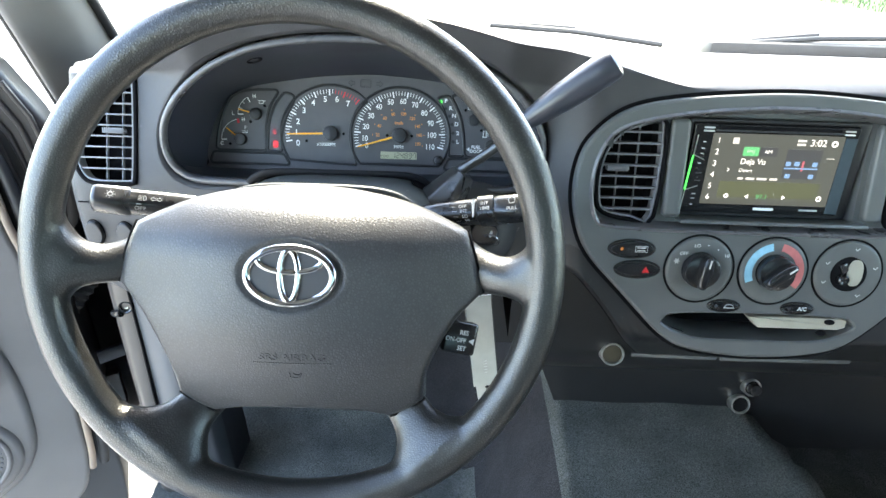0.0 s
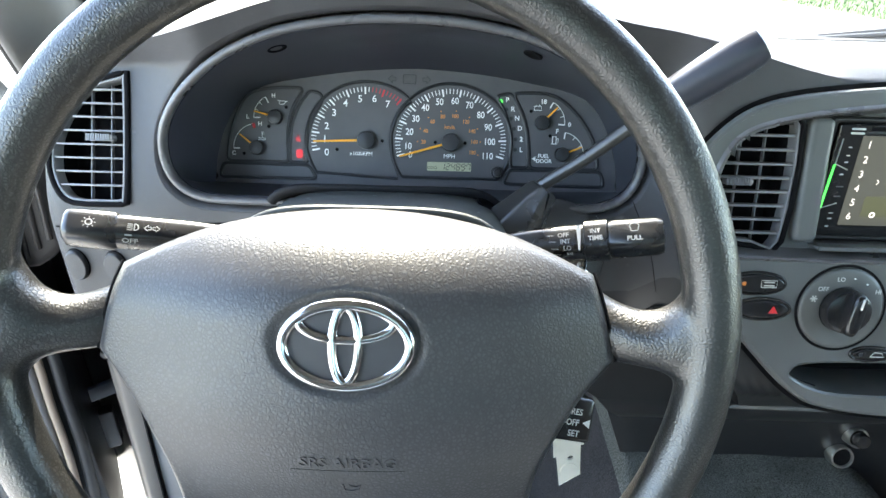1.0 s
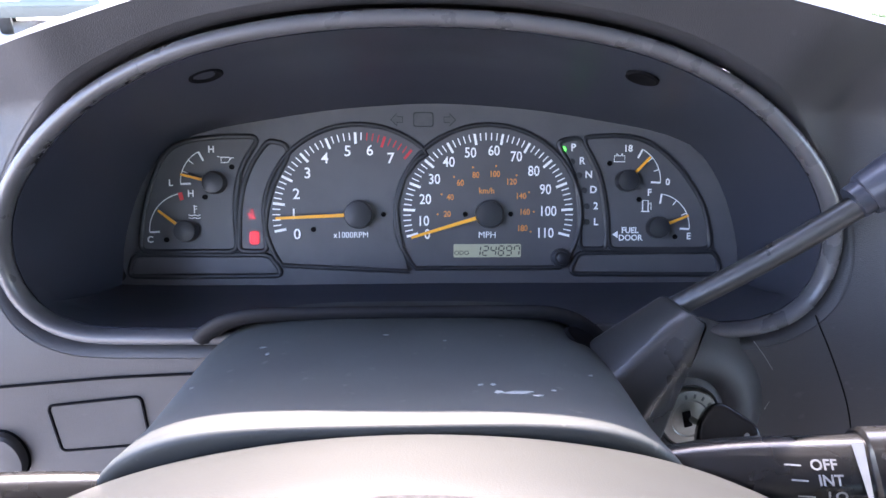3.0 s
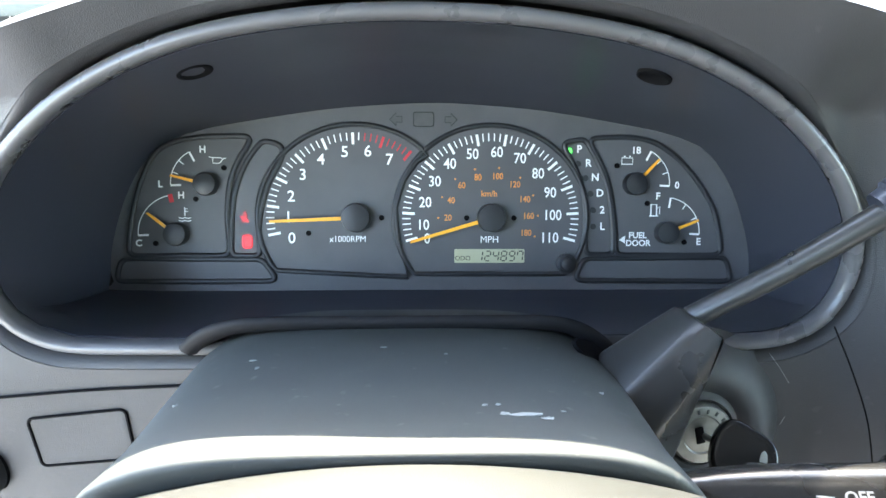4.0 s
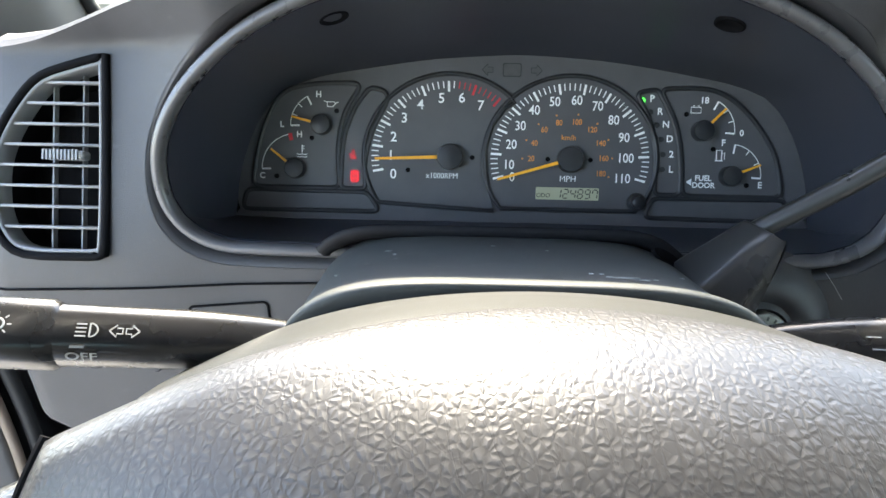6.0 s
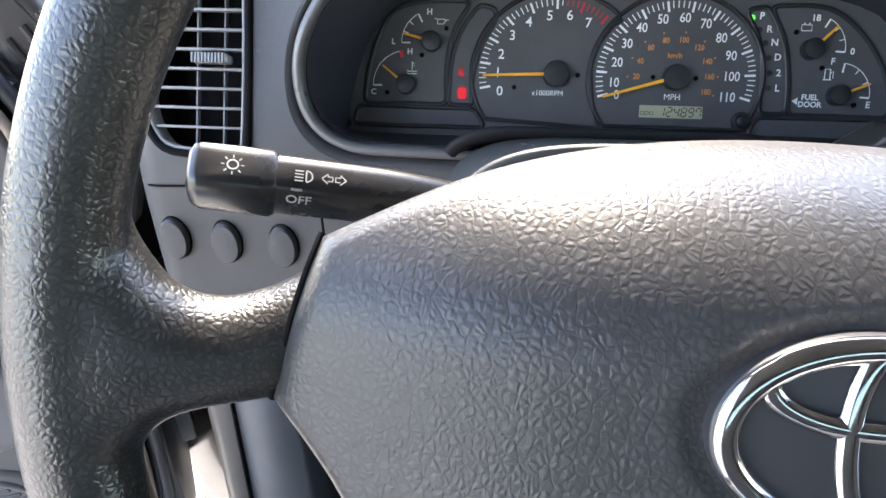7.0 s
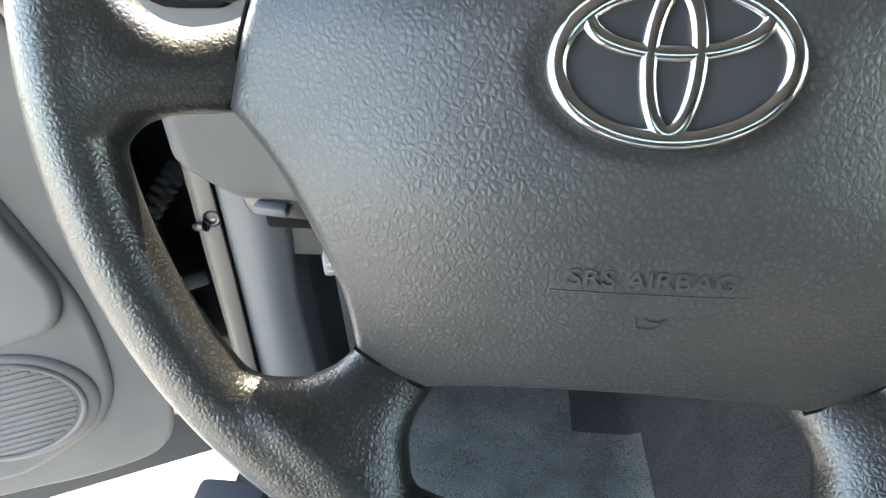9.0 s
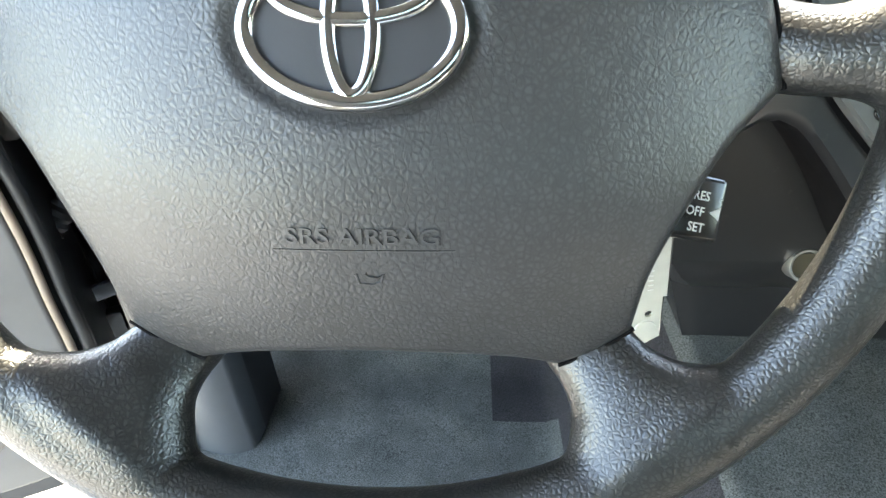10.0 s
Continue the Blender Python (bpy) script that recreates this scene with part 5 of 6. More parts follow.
    part("plate", pierced(shape, [ellipse(0, 0, 0.0028, 0.0028, 16)], -0.001, 0.001, tm), TAG, tag, smooth=False)
    part("edge", tube([tm @ Vector((u, v, 0.0)) for u, v in shape], 0.0011, 8, True, up=x.cross(y)), CHROME, tag, "bright folded edge")
    part("stud", lathe([(0.0078, 0.0008), (0.0074, 0.0018), (0.0001, 0.0026)], at(tm, -0.0018, -0.0137), 24), TAG, tag)
    for k in range(5):
        part("stamped_bar", box(0.0035, 0.0010, 0.0006, 0, at(tm, 0.0, 0.038 - 0.004 * k, 0.0012)), PALE, tag)


# ---- air vents ----
def air_vent(name, line, m, mat, label, slats, vanes, knob, thick=0.0021, depth=0.03):
    v = thing(name, label, "air vent")
    ys = [p[1] for p in line]
    part("frame", band(offset(line, 0.0045), offset(line, 0.0), -0.012, 0.0028, 0.0014, m), GAP, v, "black surround")
    part("inner_frame", band(offset(line, 0.0), offset(line, -0.0022), -0.012, 0.0012, 0.0008, m), mat, v)
    part("duct", put(loft([[(x, y, -0.004) for x, y in offset(line, -0.001)], [(x, y, -depth) for x, y in offset(line, -0.003)]], cap=False), m), GAP, v)
    part("duct_back", slab(offset(line, -0.003), -depth - 0.002, -depth, 0, m), GAP, v, smooth=False)

    def span(c, axis):
        cuts = []
        for i in range(len(line)):
            p, q = line[i - 1], line[i]
            if (p[axis] > c) != (q[axis] > c):
                f = (c - p[axis]) / (q[axis] - p[axis])
                cuts.append(p[1 - axis] + f * (q[1 - axis] - p[1 - axis]))
        return (min(cuts), max(cuts)) if len(cuts) > 1 else (0, 0)

    lo, hi = min(ys), max(ys)
    for k in range(slats):
        y = lo + (hi - lo) * (k + 1.25) / (slats + 1.6)
        a, b = span(y, 1)
        part("slat", box(b - a - 0.003, thick, 0.0055, 0.0006, m @ pose((a + b) / 2, y, -0.0030, 6)), mat, v, smooth=True)
    for x in vanes:
        a, b = span(x, 0)
        part("vane", box(0.0009, b - a - 0.004, 0.004, 0, m @ pose(x, (a + b) / 2, -0.0105)), mat, v, smooth=False)
    kx, ky = knob
    kn = part("knob", box(0.0235, 0.0052, 0.008, 0.0016, m @ pose(kx, ky, 0.0005), 3), mat, v)
    for i in range(10):
        part("rib", box(0.0011, 0.0058, 0.0012, 0, m @ pose(kx - 0.0104 + 0.0021 * i, ky, 0.0048)), mat, kn, smooth=False)
    return v


# ---- centre panel ----
def centre_panel():
    pn = thing("centre_console", "oval charcoal centre console panel with curved moulded frame", "console panel")
    outer = mirrored([(0.459, -0.102), (0.39, -0.0955), (0.3525, -0.079), (0.3034, -0.031), (0.2624, 0.0123), (0.246, 0.049), (0.241, 0.085), (0.2467, 0.12), (0.2618, 0.143), (0.2883, 0.1635), (0.327, 0.1745), (0.394, 0.182), (0.459, 0.185)], 0.459)
    outer = [tuple(p)[:2] for p in smooth_line([(x, y, 0) for x, y in outer], 5, True)]
    recess = mirrored([(0.459, 0.043), (0.34, 0.0435), (0.285, 0.0455), (0.269, 0.052), (0.262, 0.085), (0.268, 0.119), (0.286, 0.143), (0.335, 0.157), (0.40, 0.165), (0.459, 0.1675)], 0.459)
    recess = [tuple(p)[:2] for p in smooth_line([(x, y, 0) for x, y in recess], 4, True)]
    pocket = mirrored([(0.457, -0.0805), (0.40, -0.0800), (0.372, -0.0745), (0.353, -0.0645), (0.352, -0.0590), (0.362, -0.0525), (0.40, -0.0500), (0.457, -0.0495)], 0.457)
    pocket = [tuple(p)[:2] for p in smooth_line([(x, y, 0) for x, y in pocket], 4, True)]
    ccw = lambda l: l if sum(l[i - 1][0] * l[i][1] - l[i][0] * l[i - 1][1] for i in range(len(l))) > 0 else l[::-1]
    outer, recess, pocket = ccw(outer), ccw(recess), ccw(pocket)
    part("face", pierced(offset(outer, -0.004), [offset(recess, 0.003), offset(pocket, 0.002)], -0.02, 0.0, ST), STACK, pn, smooth=False)
    edge = [[(x, y, -0.045) for x, y in outer], [(x, y, -0.004) for x, y in outer], [(x, y, -0.001) for x, y in offset(outer, -0.0015)], [(x, y, 0.0) for x, y in offset(outer, -0.0045)]]
    part("edge", put(loft(edge, cap=False), ST), STACK, pn)
    part("groove", put(loft([[(x, y, -0.006) for x, y in offset(outer, 0.004)], [(x, y, -0.0065) for x, y in outer]], cap=False), ST), GAP, pn)
    lip = [[(x, y, -0.0002) for x, y in offset(recess, 0.0045)], [(x, y, 0.0022) for x, y in offset(recess, 0.0032)], [(x, y, 0.0028) for x, y in offset(recess, 0.0018)], [(x, y, 0.0018) for x, y in offset(recess, 0.0005)], [(x, y, -0.004) for x, y in recess], [(x, y, -0.019) for x, y in offset(recess, -0.003)], [(x, y, -0.023) for x, y in offset(recess, -0.0045)]]
    part("recess_frame", put(loft(lip, cap=False), ST), BEZEL, pn)
    vent = [(0.334, 0.150), (0.312, 0.150), (0.292, 0.142), (0.278, 0.126), (0.2715, 0.103), (0.2715, 0.074), (0.279, 0.0575), (0.309, 0.051), (0.331, 0.0535)]
    vent = ccw([tuple(p)[:2] for p in smooth_line([(x, y, 0) for x, y in vent], 3, True)])
    ventr = ccw([(0.918 - x, y) for x, y in vent])
    radio = rounded(0.4560, 0.106, 0.190, 0.108, 0.004)
    part("back_plate", pierced(offset(recess, -0.0035), [offset(vent, 0.001), offset(ventr, 0.001), radio], -0.04, -0.0205, ST), STACK, pn, smooth=False)
    for sx in (-1, 1):
        part("upright", slab(rounded(0.4590 + sx * 0.108, 0.105, 0.020, 0.104, 0.006), -0.021, -0.012, 0.004, ST), STACK, pn)
    part("shelf", box(0.20, 0.004, 0.020, 0.0015, ST @ pose(0.459, 0.050, -0.014)), STACK, pn)
    part("pocket_wall", put(loft([[(x, y, 0.0004) for x, y in offset(pocket, 0.002)], [(x, y, -0.001) for x, y in pocket], [(x, y, -0.05) for x, y in offset(pocket, -0.003)]], cap=False), ST), STACK, pn)
    part("pocket_back", slab(offset(pocket, -0.003), -0.052, -0.05, 0, ST), GAP, pn, smooth=False)
    tr = thing("pocket_insert", "pale strip in the console pocket with two small studs", "insert")
    part("strip", slab([(0.456, -0.0535), (0.4485, -0.0530), (0.4470, -0.0540), (0.4600, -0.0668), (0.5480, -0.0668), (0.5560, -0.0640), (0.5570, -0.0560), (0.5480, -0.0535)], -0.016, -0.004, 0.001, ST), CREAM, tr)
    for x, y in ((0.537, -0.0575), (0.530, -0.0705)):
        part("stud", lathe([(0.0042, 0), (0.0042, 0.0024), (0.0030, 0.0030), (0.0001, 0.0026)], ST @ pose(x, y, -0.0045) @ Matrix.Diagonal((1.3, 0.7, 1, 1)), 20), GAP, tr)
    lv = ST @ pose(0, 0, -0.0165)
    air_vent("centre_vent", vent, lv, LOWER, "dark grey louvred centre air vent", 8, (0.292, 0.312), (0.289, 0.1035))
    air_vent("centre_vent", ventr, lv, LOWER, "dark grey louvred centre air vent beside the radio", 8, (0.626, 0.606), (0.629, 0.1035))

    # rotary knobs
    def rotary(x, label, turn, missing=False):
        k = thing("climate_knob", label, "rotary knob", "climate knobs")
        m = ST @ pose(x, 0, 0)
        part("dial_ring", lathe([(0.0360, -0.004), (0.0355, 0.0012), (0.0342, 0.0024), (0.0325, 0.0026), (0.0215, 0.0036), (0.0195, 0.0030), (0.0192, 0.0)], m, 56, cap=False), KNOBRING, k, "satin grey dial ring")
        part("dial_groove", lathe([(0.0385, 0.0003), (0.0362, 0.0006)], m, 56, cap=False), GAP, k)
        if missing:
            part("socket", lathe([(0.0192, 0.0032), (0.0185, -0.004), (0.017, -0.0105), (0.0005, -0.0108)], m, 40), GAP, k, "dark socket where the knob is missing")
            part("broken_cap", slab(ellipse(0.0065, 0.0015, 0.0105, 0.0165, 32, 2.4), -0.009, 0.0035, 0.003, m), CREAM, k, "cream broken inner cap")
            part("shaft", lathe([(0.0058, -0.0105), (0.0058, 0.009), (0.0045, 0.0102), (0.0025, 0.0098), (0.0001, 0.0090)], m @ pose(-0.0075, -0.0055, 0), 20), GLOSS, k)
            part("stub", box(0.009, 0.012, 0.008, 0.002, m @ pose(-0.0065, 0.0065, 0.001, 10, 8, 30)), GLOSS, k)
            return k, m
        part("knob", lathe([(0.0192, 0.0), (0.0190, 0.010), (0.0182, 0.0125), (0.015, 0.0135), (0.0001, 0.0138)], m, 48), GLOSS, k, "glossy black knob")
        grip = slab(ellipse(0, 0, 0.0062, 0.0180, 32, 2.6), 0.010, 0.0235, 0.0035, m @ pose(0, 0, 0, 0, 0, turn))
        part("finger_grip", grip, GLOSS, k)
        part("pointer", box(0.0016, 0.009, 0.0006, 0, m @ pose(0, 0, 0.0237, 0, 0, turn) @ pose(0, 0.011, 0)), PALE, k, smooth=False)
        return k, m
    k, m = rotary(0.383, "glossy black fan speed knob in a grey ring", -8)
    for s, x, y in (("OFF", -0.0195, 0.0175), ("LO", -0.006, 0.0262), ("HI", 0.0265, 0.016)):
        lettering(s, 0.0052, at(m, x, y, 0.0042), PALE, k, bold=0.0001)
    for x, y in ((0.006, 0.0268), (0.0168, 0.0222)):
        part("dot", lathe([(0.0008, 0.003), (0.0001, 0.0046)], at(m, x, y), 8), PALE, k)
    for a in (0, 60, 120):
        stroke([(-0.0031 * math.cos(radians(a)), -0.0031 * math.sin(radians(a))), (0.0031 * math.cos(radians(a)), 0.0031 * math.sin(radians(a)))], 0.0012, at(m, -0.0262, 0.009, 0.004), PALE, k)
    k, m = rotary(0.4625, "glossy black temperature knob in a blue and red ring", -52)
    for a0, a1, mt in ((100, 205, BLUEP), (80, -35, RED_RING)):
        stroke(arc(0, 0, 0.0275, a0, a1), 0.0082, m, mt, k, "colour_band", 0.0033)
    k, m = rotary(0.5425, "broken air direction control with its knob missing", 0, True)
    for a in (200, 155, 82, 15, -60):
        p = Vector((0.0275 * math.cos(radians(a)), 0.0275 * math.sin(radians(a))))
        stroke([p + Vector((-0.002, 0.001)), p + Vector((0.0, -0.001)), p + Vector((0.0025, 0.0015))], 0.001, at(m, 0, 0, 0.0034), PALE, k)

    # push buttons
    def button(x, y, a, b, label, lamp, dot):
        bt = thing("push_button", label, "button", "console buttons")
        line = ellipse(x, y, a, b, 40)
        part("surround", band(offset(line, 0.0016), offset(line, -0.0008), -0.004, 0.0016, 0.001, ST), GLOSS, bt)
        part("cap", slab(offset(line, -0.0012), -0.004, 0.0024, 0.0012, ST), GLOSS, bt)
        if lamp:
            part("lamp", lathe([(0.0020, 0.002), (0.0017, 0.0028), (0.0001, 0.0030)], at(ST, x + dot, y), 14), lamp, bt)
        return bt
    b = button(0.3088, 0.020, 0.0242, 0.0093, "oval black push button with amber light", AMBER_LAMP, -0.011)
    stroke([(0.3120, 0.0172), (0.3250, 0.0172), (0.3250, 0.0232), (0.3120, 0.0232), (0.3120, 0.0170)], 0.0006, ST, PALE, b, z=0.0026)
    for y in (0.0216, 0.0188):
        stroke([(0.3140, y), (0.3230, y)], 0.0010, ST, PALE, b, z=0.0026)
    b = button(0.3166, -0.0025, 0.0236, 0.0090, "oval black hazard button with red triangle", None, 0)
    part("triangle", slab([(0.3215, -0.0056), (0.3295, -0.0056), (0.3255, 0.0012)], 0.0022, 0.0027, 0, ST), RED_DIM, b, smooth=False)
    b = button(0.4158, -0.0408, 0.0167, 0.0060, "small oval grey fan mode button", DIAL_RIM, -0.009)
    stroke([(0.4150, -0.0425), (0.4180, -0.0385), (0.4245, -0.0390), (0.4265, -0.0425), (0.4150, -0.0425)], 0.0007, ST, PALE, b, z=0.0026)
    b = button(0.4960, -0.0413, 0.0167, 0.0060, "small oval grey air conditioning button", DIAL_RIM, -0.009)
    lettering("A/C", 0.0060, at(ST, 0.5005, -0.0413, 0.0028), PALE, b, bold=0.0001)

    # radio
    rd = thing("car_radio", "black double height touchscreen car radio, switched on", "car radio")
    m = tilted((0.4534, 0.2409, 1.2466), 5.9)
    part("body", slab(rounded(0.0005, -0.0005, 0.184, 0.104, 0.003), -0.06, -0.006, 0.001, m), GAP, rd)
    part("faceplate", slab(rounded(-0.0027, -0.0005, 0.1716, 0.0965, 0.0025), -0.007, -0.0006, 0.0012, m), GLOSS, rd)
    part("trim_ring", band(rounded(0.0005, -0.0005, 0.1880, 0.1060, 0.003), rounded(-0.0027, -0.0005, 0.1735, 0.0985, 0.0025), -0.02, -0.003, 0.001, m), HOODLOW, rd, "matt black fitting frame")
    scr = part("screen", slab(rounded(0, 0, 0.137, 0.077, 0.0008), -0.003, 0.0, 0, m), SCREEN, rd, "lit touchscreen in dull olive grey", smooth=False)
    sm = at(m, 0, 0, 0.0002)
    part("disc_slot", slab(rounded(0.0, 0.0443, 0.126, 0.0032, 0.0012), -0.002, -0.0002, 0, m), GAP, rd, smooth=False)
    part("slot_lip", slab(rounded(0.0, 0.0412, 0.134, 0.0016, 0.0006), -0.002, 0.0002, 0, m), DIAL_RIM, rd, smooth=False)
    for x in (-0.0740, 0.0720):
        for y in (0.0440, 0.0405):
            part("slot_key", slab(rounded(x, y, 0.011, 0.0016, 0.0007), -0.002, 0.0002, 0, m), PALE, rd, smooth=False)
    part("light_bar", slab([(-0.0882, -0.0232), (-0.0868, -0.0232), (-0.0848, 0.0142), (-0.0862, 0.0142)], -0.002, 0.0002, 0, m), GREEN_BAR, rd, "glowing green light bar", smooth=False)
    stroke([(-0.0735, 0.0100), (-0.0850, 0.0148), (-0.0842, 0.0360)], 0.0010, m, BRIGHT, rd, z=-0.0004)
    stroke([(-0.0745, -0.0190), (-0.0872, -0.0238), (-0.0882, -0.0455)], 0.0010, m, BRIGHT, rd, z=-0.0004)
    for y in (0.0290, 0.0220, 0.0165):
        stroke([(-0.0780, y), (-0.0750, y)], 0.0009, m, PALE, rd, z=-0.0004)
    for y, w in ((0.0060, 0.003), (-0.0045, 0.006), (-0.0130, 0.006), (-0.0280, 0.004), (-0.0330, 0.004), (-0.0400, 0.003)):
        stroke([(-0.0790, y), (-0.0790 + w, y)], 0.0011, m, FAINT if w == 0.006 else PALE, rd, z=-0.0004)
    part("side_mirror_strip", slab([(0.0692, -0.0465), (0.0825, -0.0465), (0.0818, 0.0370), (0.0692, 0.0370)], -0.002, 0.0, 0, m), CHROMEDARK, rd, "reflective dark side strip", smooth=False)
    for k in range(6):
        lettering(str(k + 1), 0.0085, at(sm, -0.0616, 0.0310 - 0.0123 * k, 0.0001), SCR_WHITE, scr, "numeral")
    part("olive_area", slab(rounded(0.002, -0.0215, 0.108, 0.018, 0.001), -0.0001, 0.0001, 0, sm), SCR_OLIVE, scr, smooth=False)
    part("tab", slab(rounded(-0.0260, 0.0202, 0.0165, 0.0098, 0.001), -0.0001, 0.0002, 0, sm), SCR_GREEN, scr, smooth=False)
    part("tab", slab(rounded(-0.0075, 0.0202, 0.0185, 0.0098, 0.001), -0.0001, 0.0002, 0, sm), SCR_DARK, scr, smooth=False)
    lettering("FM1", 0.0052, at(sm, -0.0260, 0.0202, 0.0004), SCR_GREY, scr)
    lettering("AM", 0.0058, at(sm, -0.0080, 0.0202, 0.0004), SCR_WHITE, scr)
    lettering("3:02", 0.0102, at(sm, 0.0420, 0.0308, 0.0002), SCR_WHITE, scr)
    lettering("Deja Vu", 0.0088, at(sm, -0.0350, 0.0092, 0.0003), SCR_WHITE, scr, align="LEFT", wide=0.94)
    lettering("Down", 0.0056, at(sm, -0.0345, -0.0003, 0.0003), SCR_WHITE, scr, align="LEFT")
    for x, w in ((-0.0310, 0.0060), (-0.0205, 0.0095), (-0.0080, 0.0110), (0.0045, 0.0085)):
        part("text_bar", slab(rounded(x, -0.0092, w, 0.0026, 0.0008), 0, 0.0003, 0, sm), SCR_GREY, scr, smooth=False)
    for y in (0.0330, 0.0290):
        part("text_bar", slab(rounded(0.0245, y, 0.0095, 0.0024, 0.0006), 0, 0.0003, 0, sm), SCR_GREY, scr, smooth=False)
    lettering("97.1", 0.0074, at(sm, -0.0035, -0.0293, 0.0003), SCR_GREEN, scr)
    for x, w in ((-0.0200, -1), (0.0205, 1)):
        part("arrow", slab([(x - 0.0020 * w, -0.0315), (x - 0.0020 * w, -0.0267), (x + 0.0022 * w, -0.0291)][::-w], 0, 0.0003, 0, sm), SCR_WHITE, scr, smooth=False)
    part("art", slab(rounded(0.0305, 0.0080, 0.0372, 0.0320, 0.001), -0.0001, 0.0002, 0, sm), SCR_DARK, scr, smooth=False)
    stroke([(0.0122, 0.0034), (0.0482, 0.0034)], 0.0016, sm, SCR_BLUE, scr, z=0.0002)
    for x, y in ((0.0160, 0.0082), (0.0250, 0.0085), (0.0440, 0.0082), (0.0180, -0.0050), (0.0430, -0.0050)):
        part("art_bar", slab(rounded(x, y, 0.0056, 0.0048, 0.001), 0, 0.0004, 0, sm), SCR_BLUE, scr, smooth=False)
    part("art_bar", slab(rounded(0.0315, 0.0060, 0.0024, 0.0110, 0.0005), 0, 0.0004, 0, sm), SCR_RED, scr, smooth=False)
    for x, y, r in ((0.0590, 0.0305, 0.0034), (0.0585, -0.0295, 0.0030), (-0.0420, -0.0288, 0.0026)):
        part("icon", band(ellipse(x, y, r, r, 12), ellipse(x, y, r * 0.5, r * 0.5, 12), 0, 0.0003, 0.0001, sm), SCR_WHITE, scr, smooth=False)
    part("icon", slab(rounded(-0.0440, 0.0312, 0.0066, 0.0066, 0.0008), 0, 0.0003, 0, sm), SCR_GREY, scr, smooth=False)
    stroke([(0.0545, 0.0150), (0.0625, 0.0150)], 0.0008, sm, SCR_GREY, scr, z=0.0002)
    stroke([(-0.0468, 0.0022), (-0.0450, 0.0002), (-0.0468, -0.0018)], 0.0008, sm, SCR_WHITE, scr, z=0.0002)
    part("maker_plate", slab(rounded(0.0020, -0.0432, 0.0220, 0.0030, 0.0010), -0.002, 0.0002, 0, m), WHITE, rd, "plain white maker's mark", smooth=False)
    part("maker_plate", slab(rounded(0.0510, -0.0432, 0.0200, 0.0018, 0.0006), -0.002, 0.0002, 0, m), PALE, rd, smooth=False)


SLAT = material("vent_plastic", (0.20, 0.20, 0.205), 0.42, grain=0.05, grain_scale=2500, scale=25)
KNOBRING = material("satin_grey_ring", (0.095, 0.10, 0.098), 0.40, scale=60, grain=0.04, grain_scale=2500)
CHROMEDARK = material("dark_mirror_plastic", (0.12, 0.17, 0.20), 0.08, metal=0.7, scale=60)


# ---- lower dash, console, floor ----
def lower_dash():
    ld = thing("lower_dash", "black lower dash trim with power sockets beneath the console", "dash trim", kind="structure")
    rings = []
    for x in [0.195 + 0.02 * i for i in range(48)]:
        y0, low = 0.258, 1.0 - 0.30 * step(0.19, 0.36, x)
        rings.append([(x, y, max(z, low)) for x, y, z in [(x, y0 + 0.002, 1.0 + 0.12 * step(0.37, 0.33, x)), (x, y0, 0.985), (x, y0 + 0.002, 0.979), (x, y0 + 0.010, 0.955), (x, y0 + 0.03, 0.93), (x, y0 + 0.075, 0.90), (x, y0 + 0.085, 0.82), (x, y0 + 0.09, 0.72), (x, 0.6, 0.70)]])
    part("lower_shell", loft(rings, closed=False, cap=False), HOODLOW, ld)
    part("drawer_lip", box(0.112, 0.004, 0.006, 0.0015, pose(0.414, 0.2565, 0.9795, 0, 0.8)), STACK, ld)
    part("drawer_lip", box(0.17, 0.004, 0.006, 0.0015, pose(0.560, 0.2565, 0.9785, 0, -0.6)), STACK, ld)

    def socket(x, y, z, r, label, plug=False):
        s = thing("power_socket", label, "power socket", "power sockets")
        m, _ = along((x, y, z), (x, y - 0.94, z + 0.34))
        part("ring", lathe([(r * 1.0, -0.012), (r, 0.002), (r * 0.96, 0.0032), (r * 0.84, 0.0030), (r * 0.80, 0.0), (r * 0.78, -0.02)], m, 40, cap=False), BRIGHT, s, "bright metal ring")
        part("barrel", lathe([(r * 0.80, 0.0), (r * 0.78, -0.022), (0.0005, -0.023)], m, 32), PLUGIN if not plug and z > 0.9 else GAP, s)
        if plug:
            part("cap", lathe([(r * 0.7, -0.005), (r * 0.72, 0.010), (r * 0.6, 0.013), (0.0005, 0.0135)], m, 28), GLOSS, s, "black push cap")
        return s
    socket(0.3325, 0.2545, 0.9815, 0.0155, "open cigarette lighter socket with bright ring")
    socket(0.5735, 0.3300, 0.8290, 0.0150, "open power socket low on the console")
    socket(0.5820, 0.3300, 0.8640, 0.0135, "power socket with black cap low on the console", True)


PLUGIN = material("dull_brass_inside", (0.07, 0.06, 0.04), 0.5, metal=0.5, scale=80)


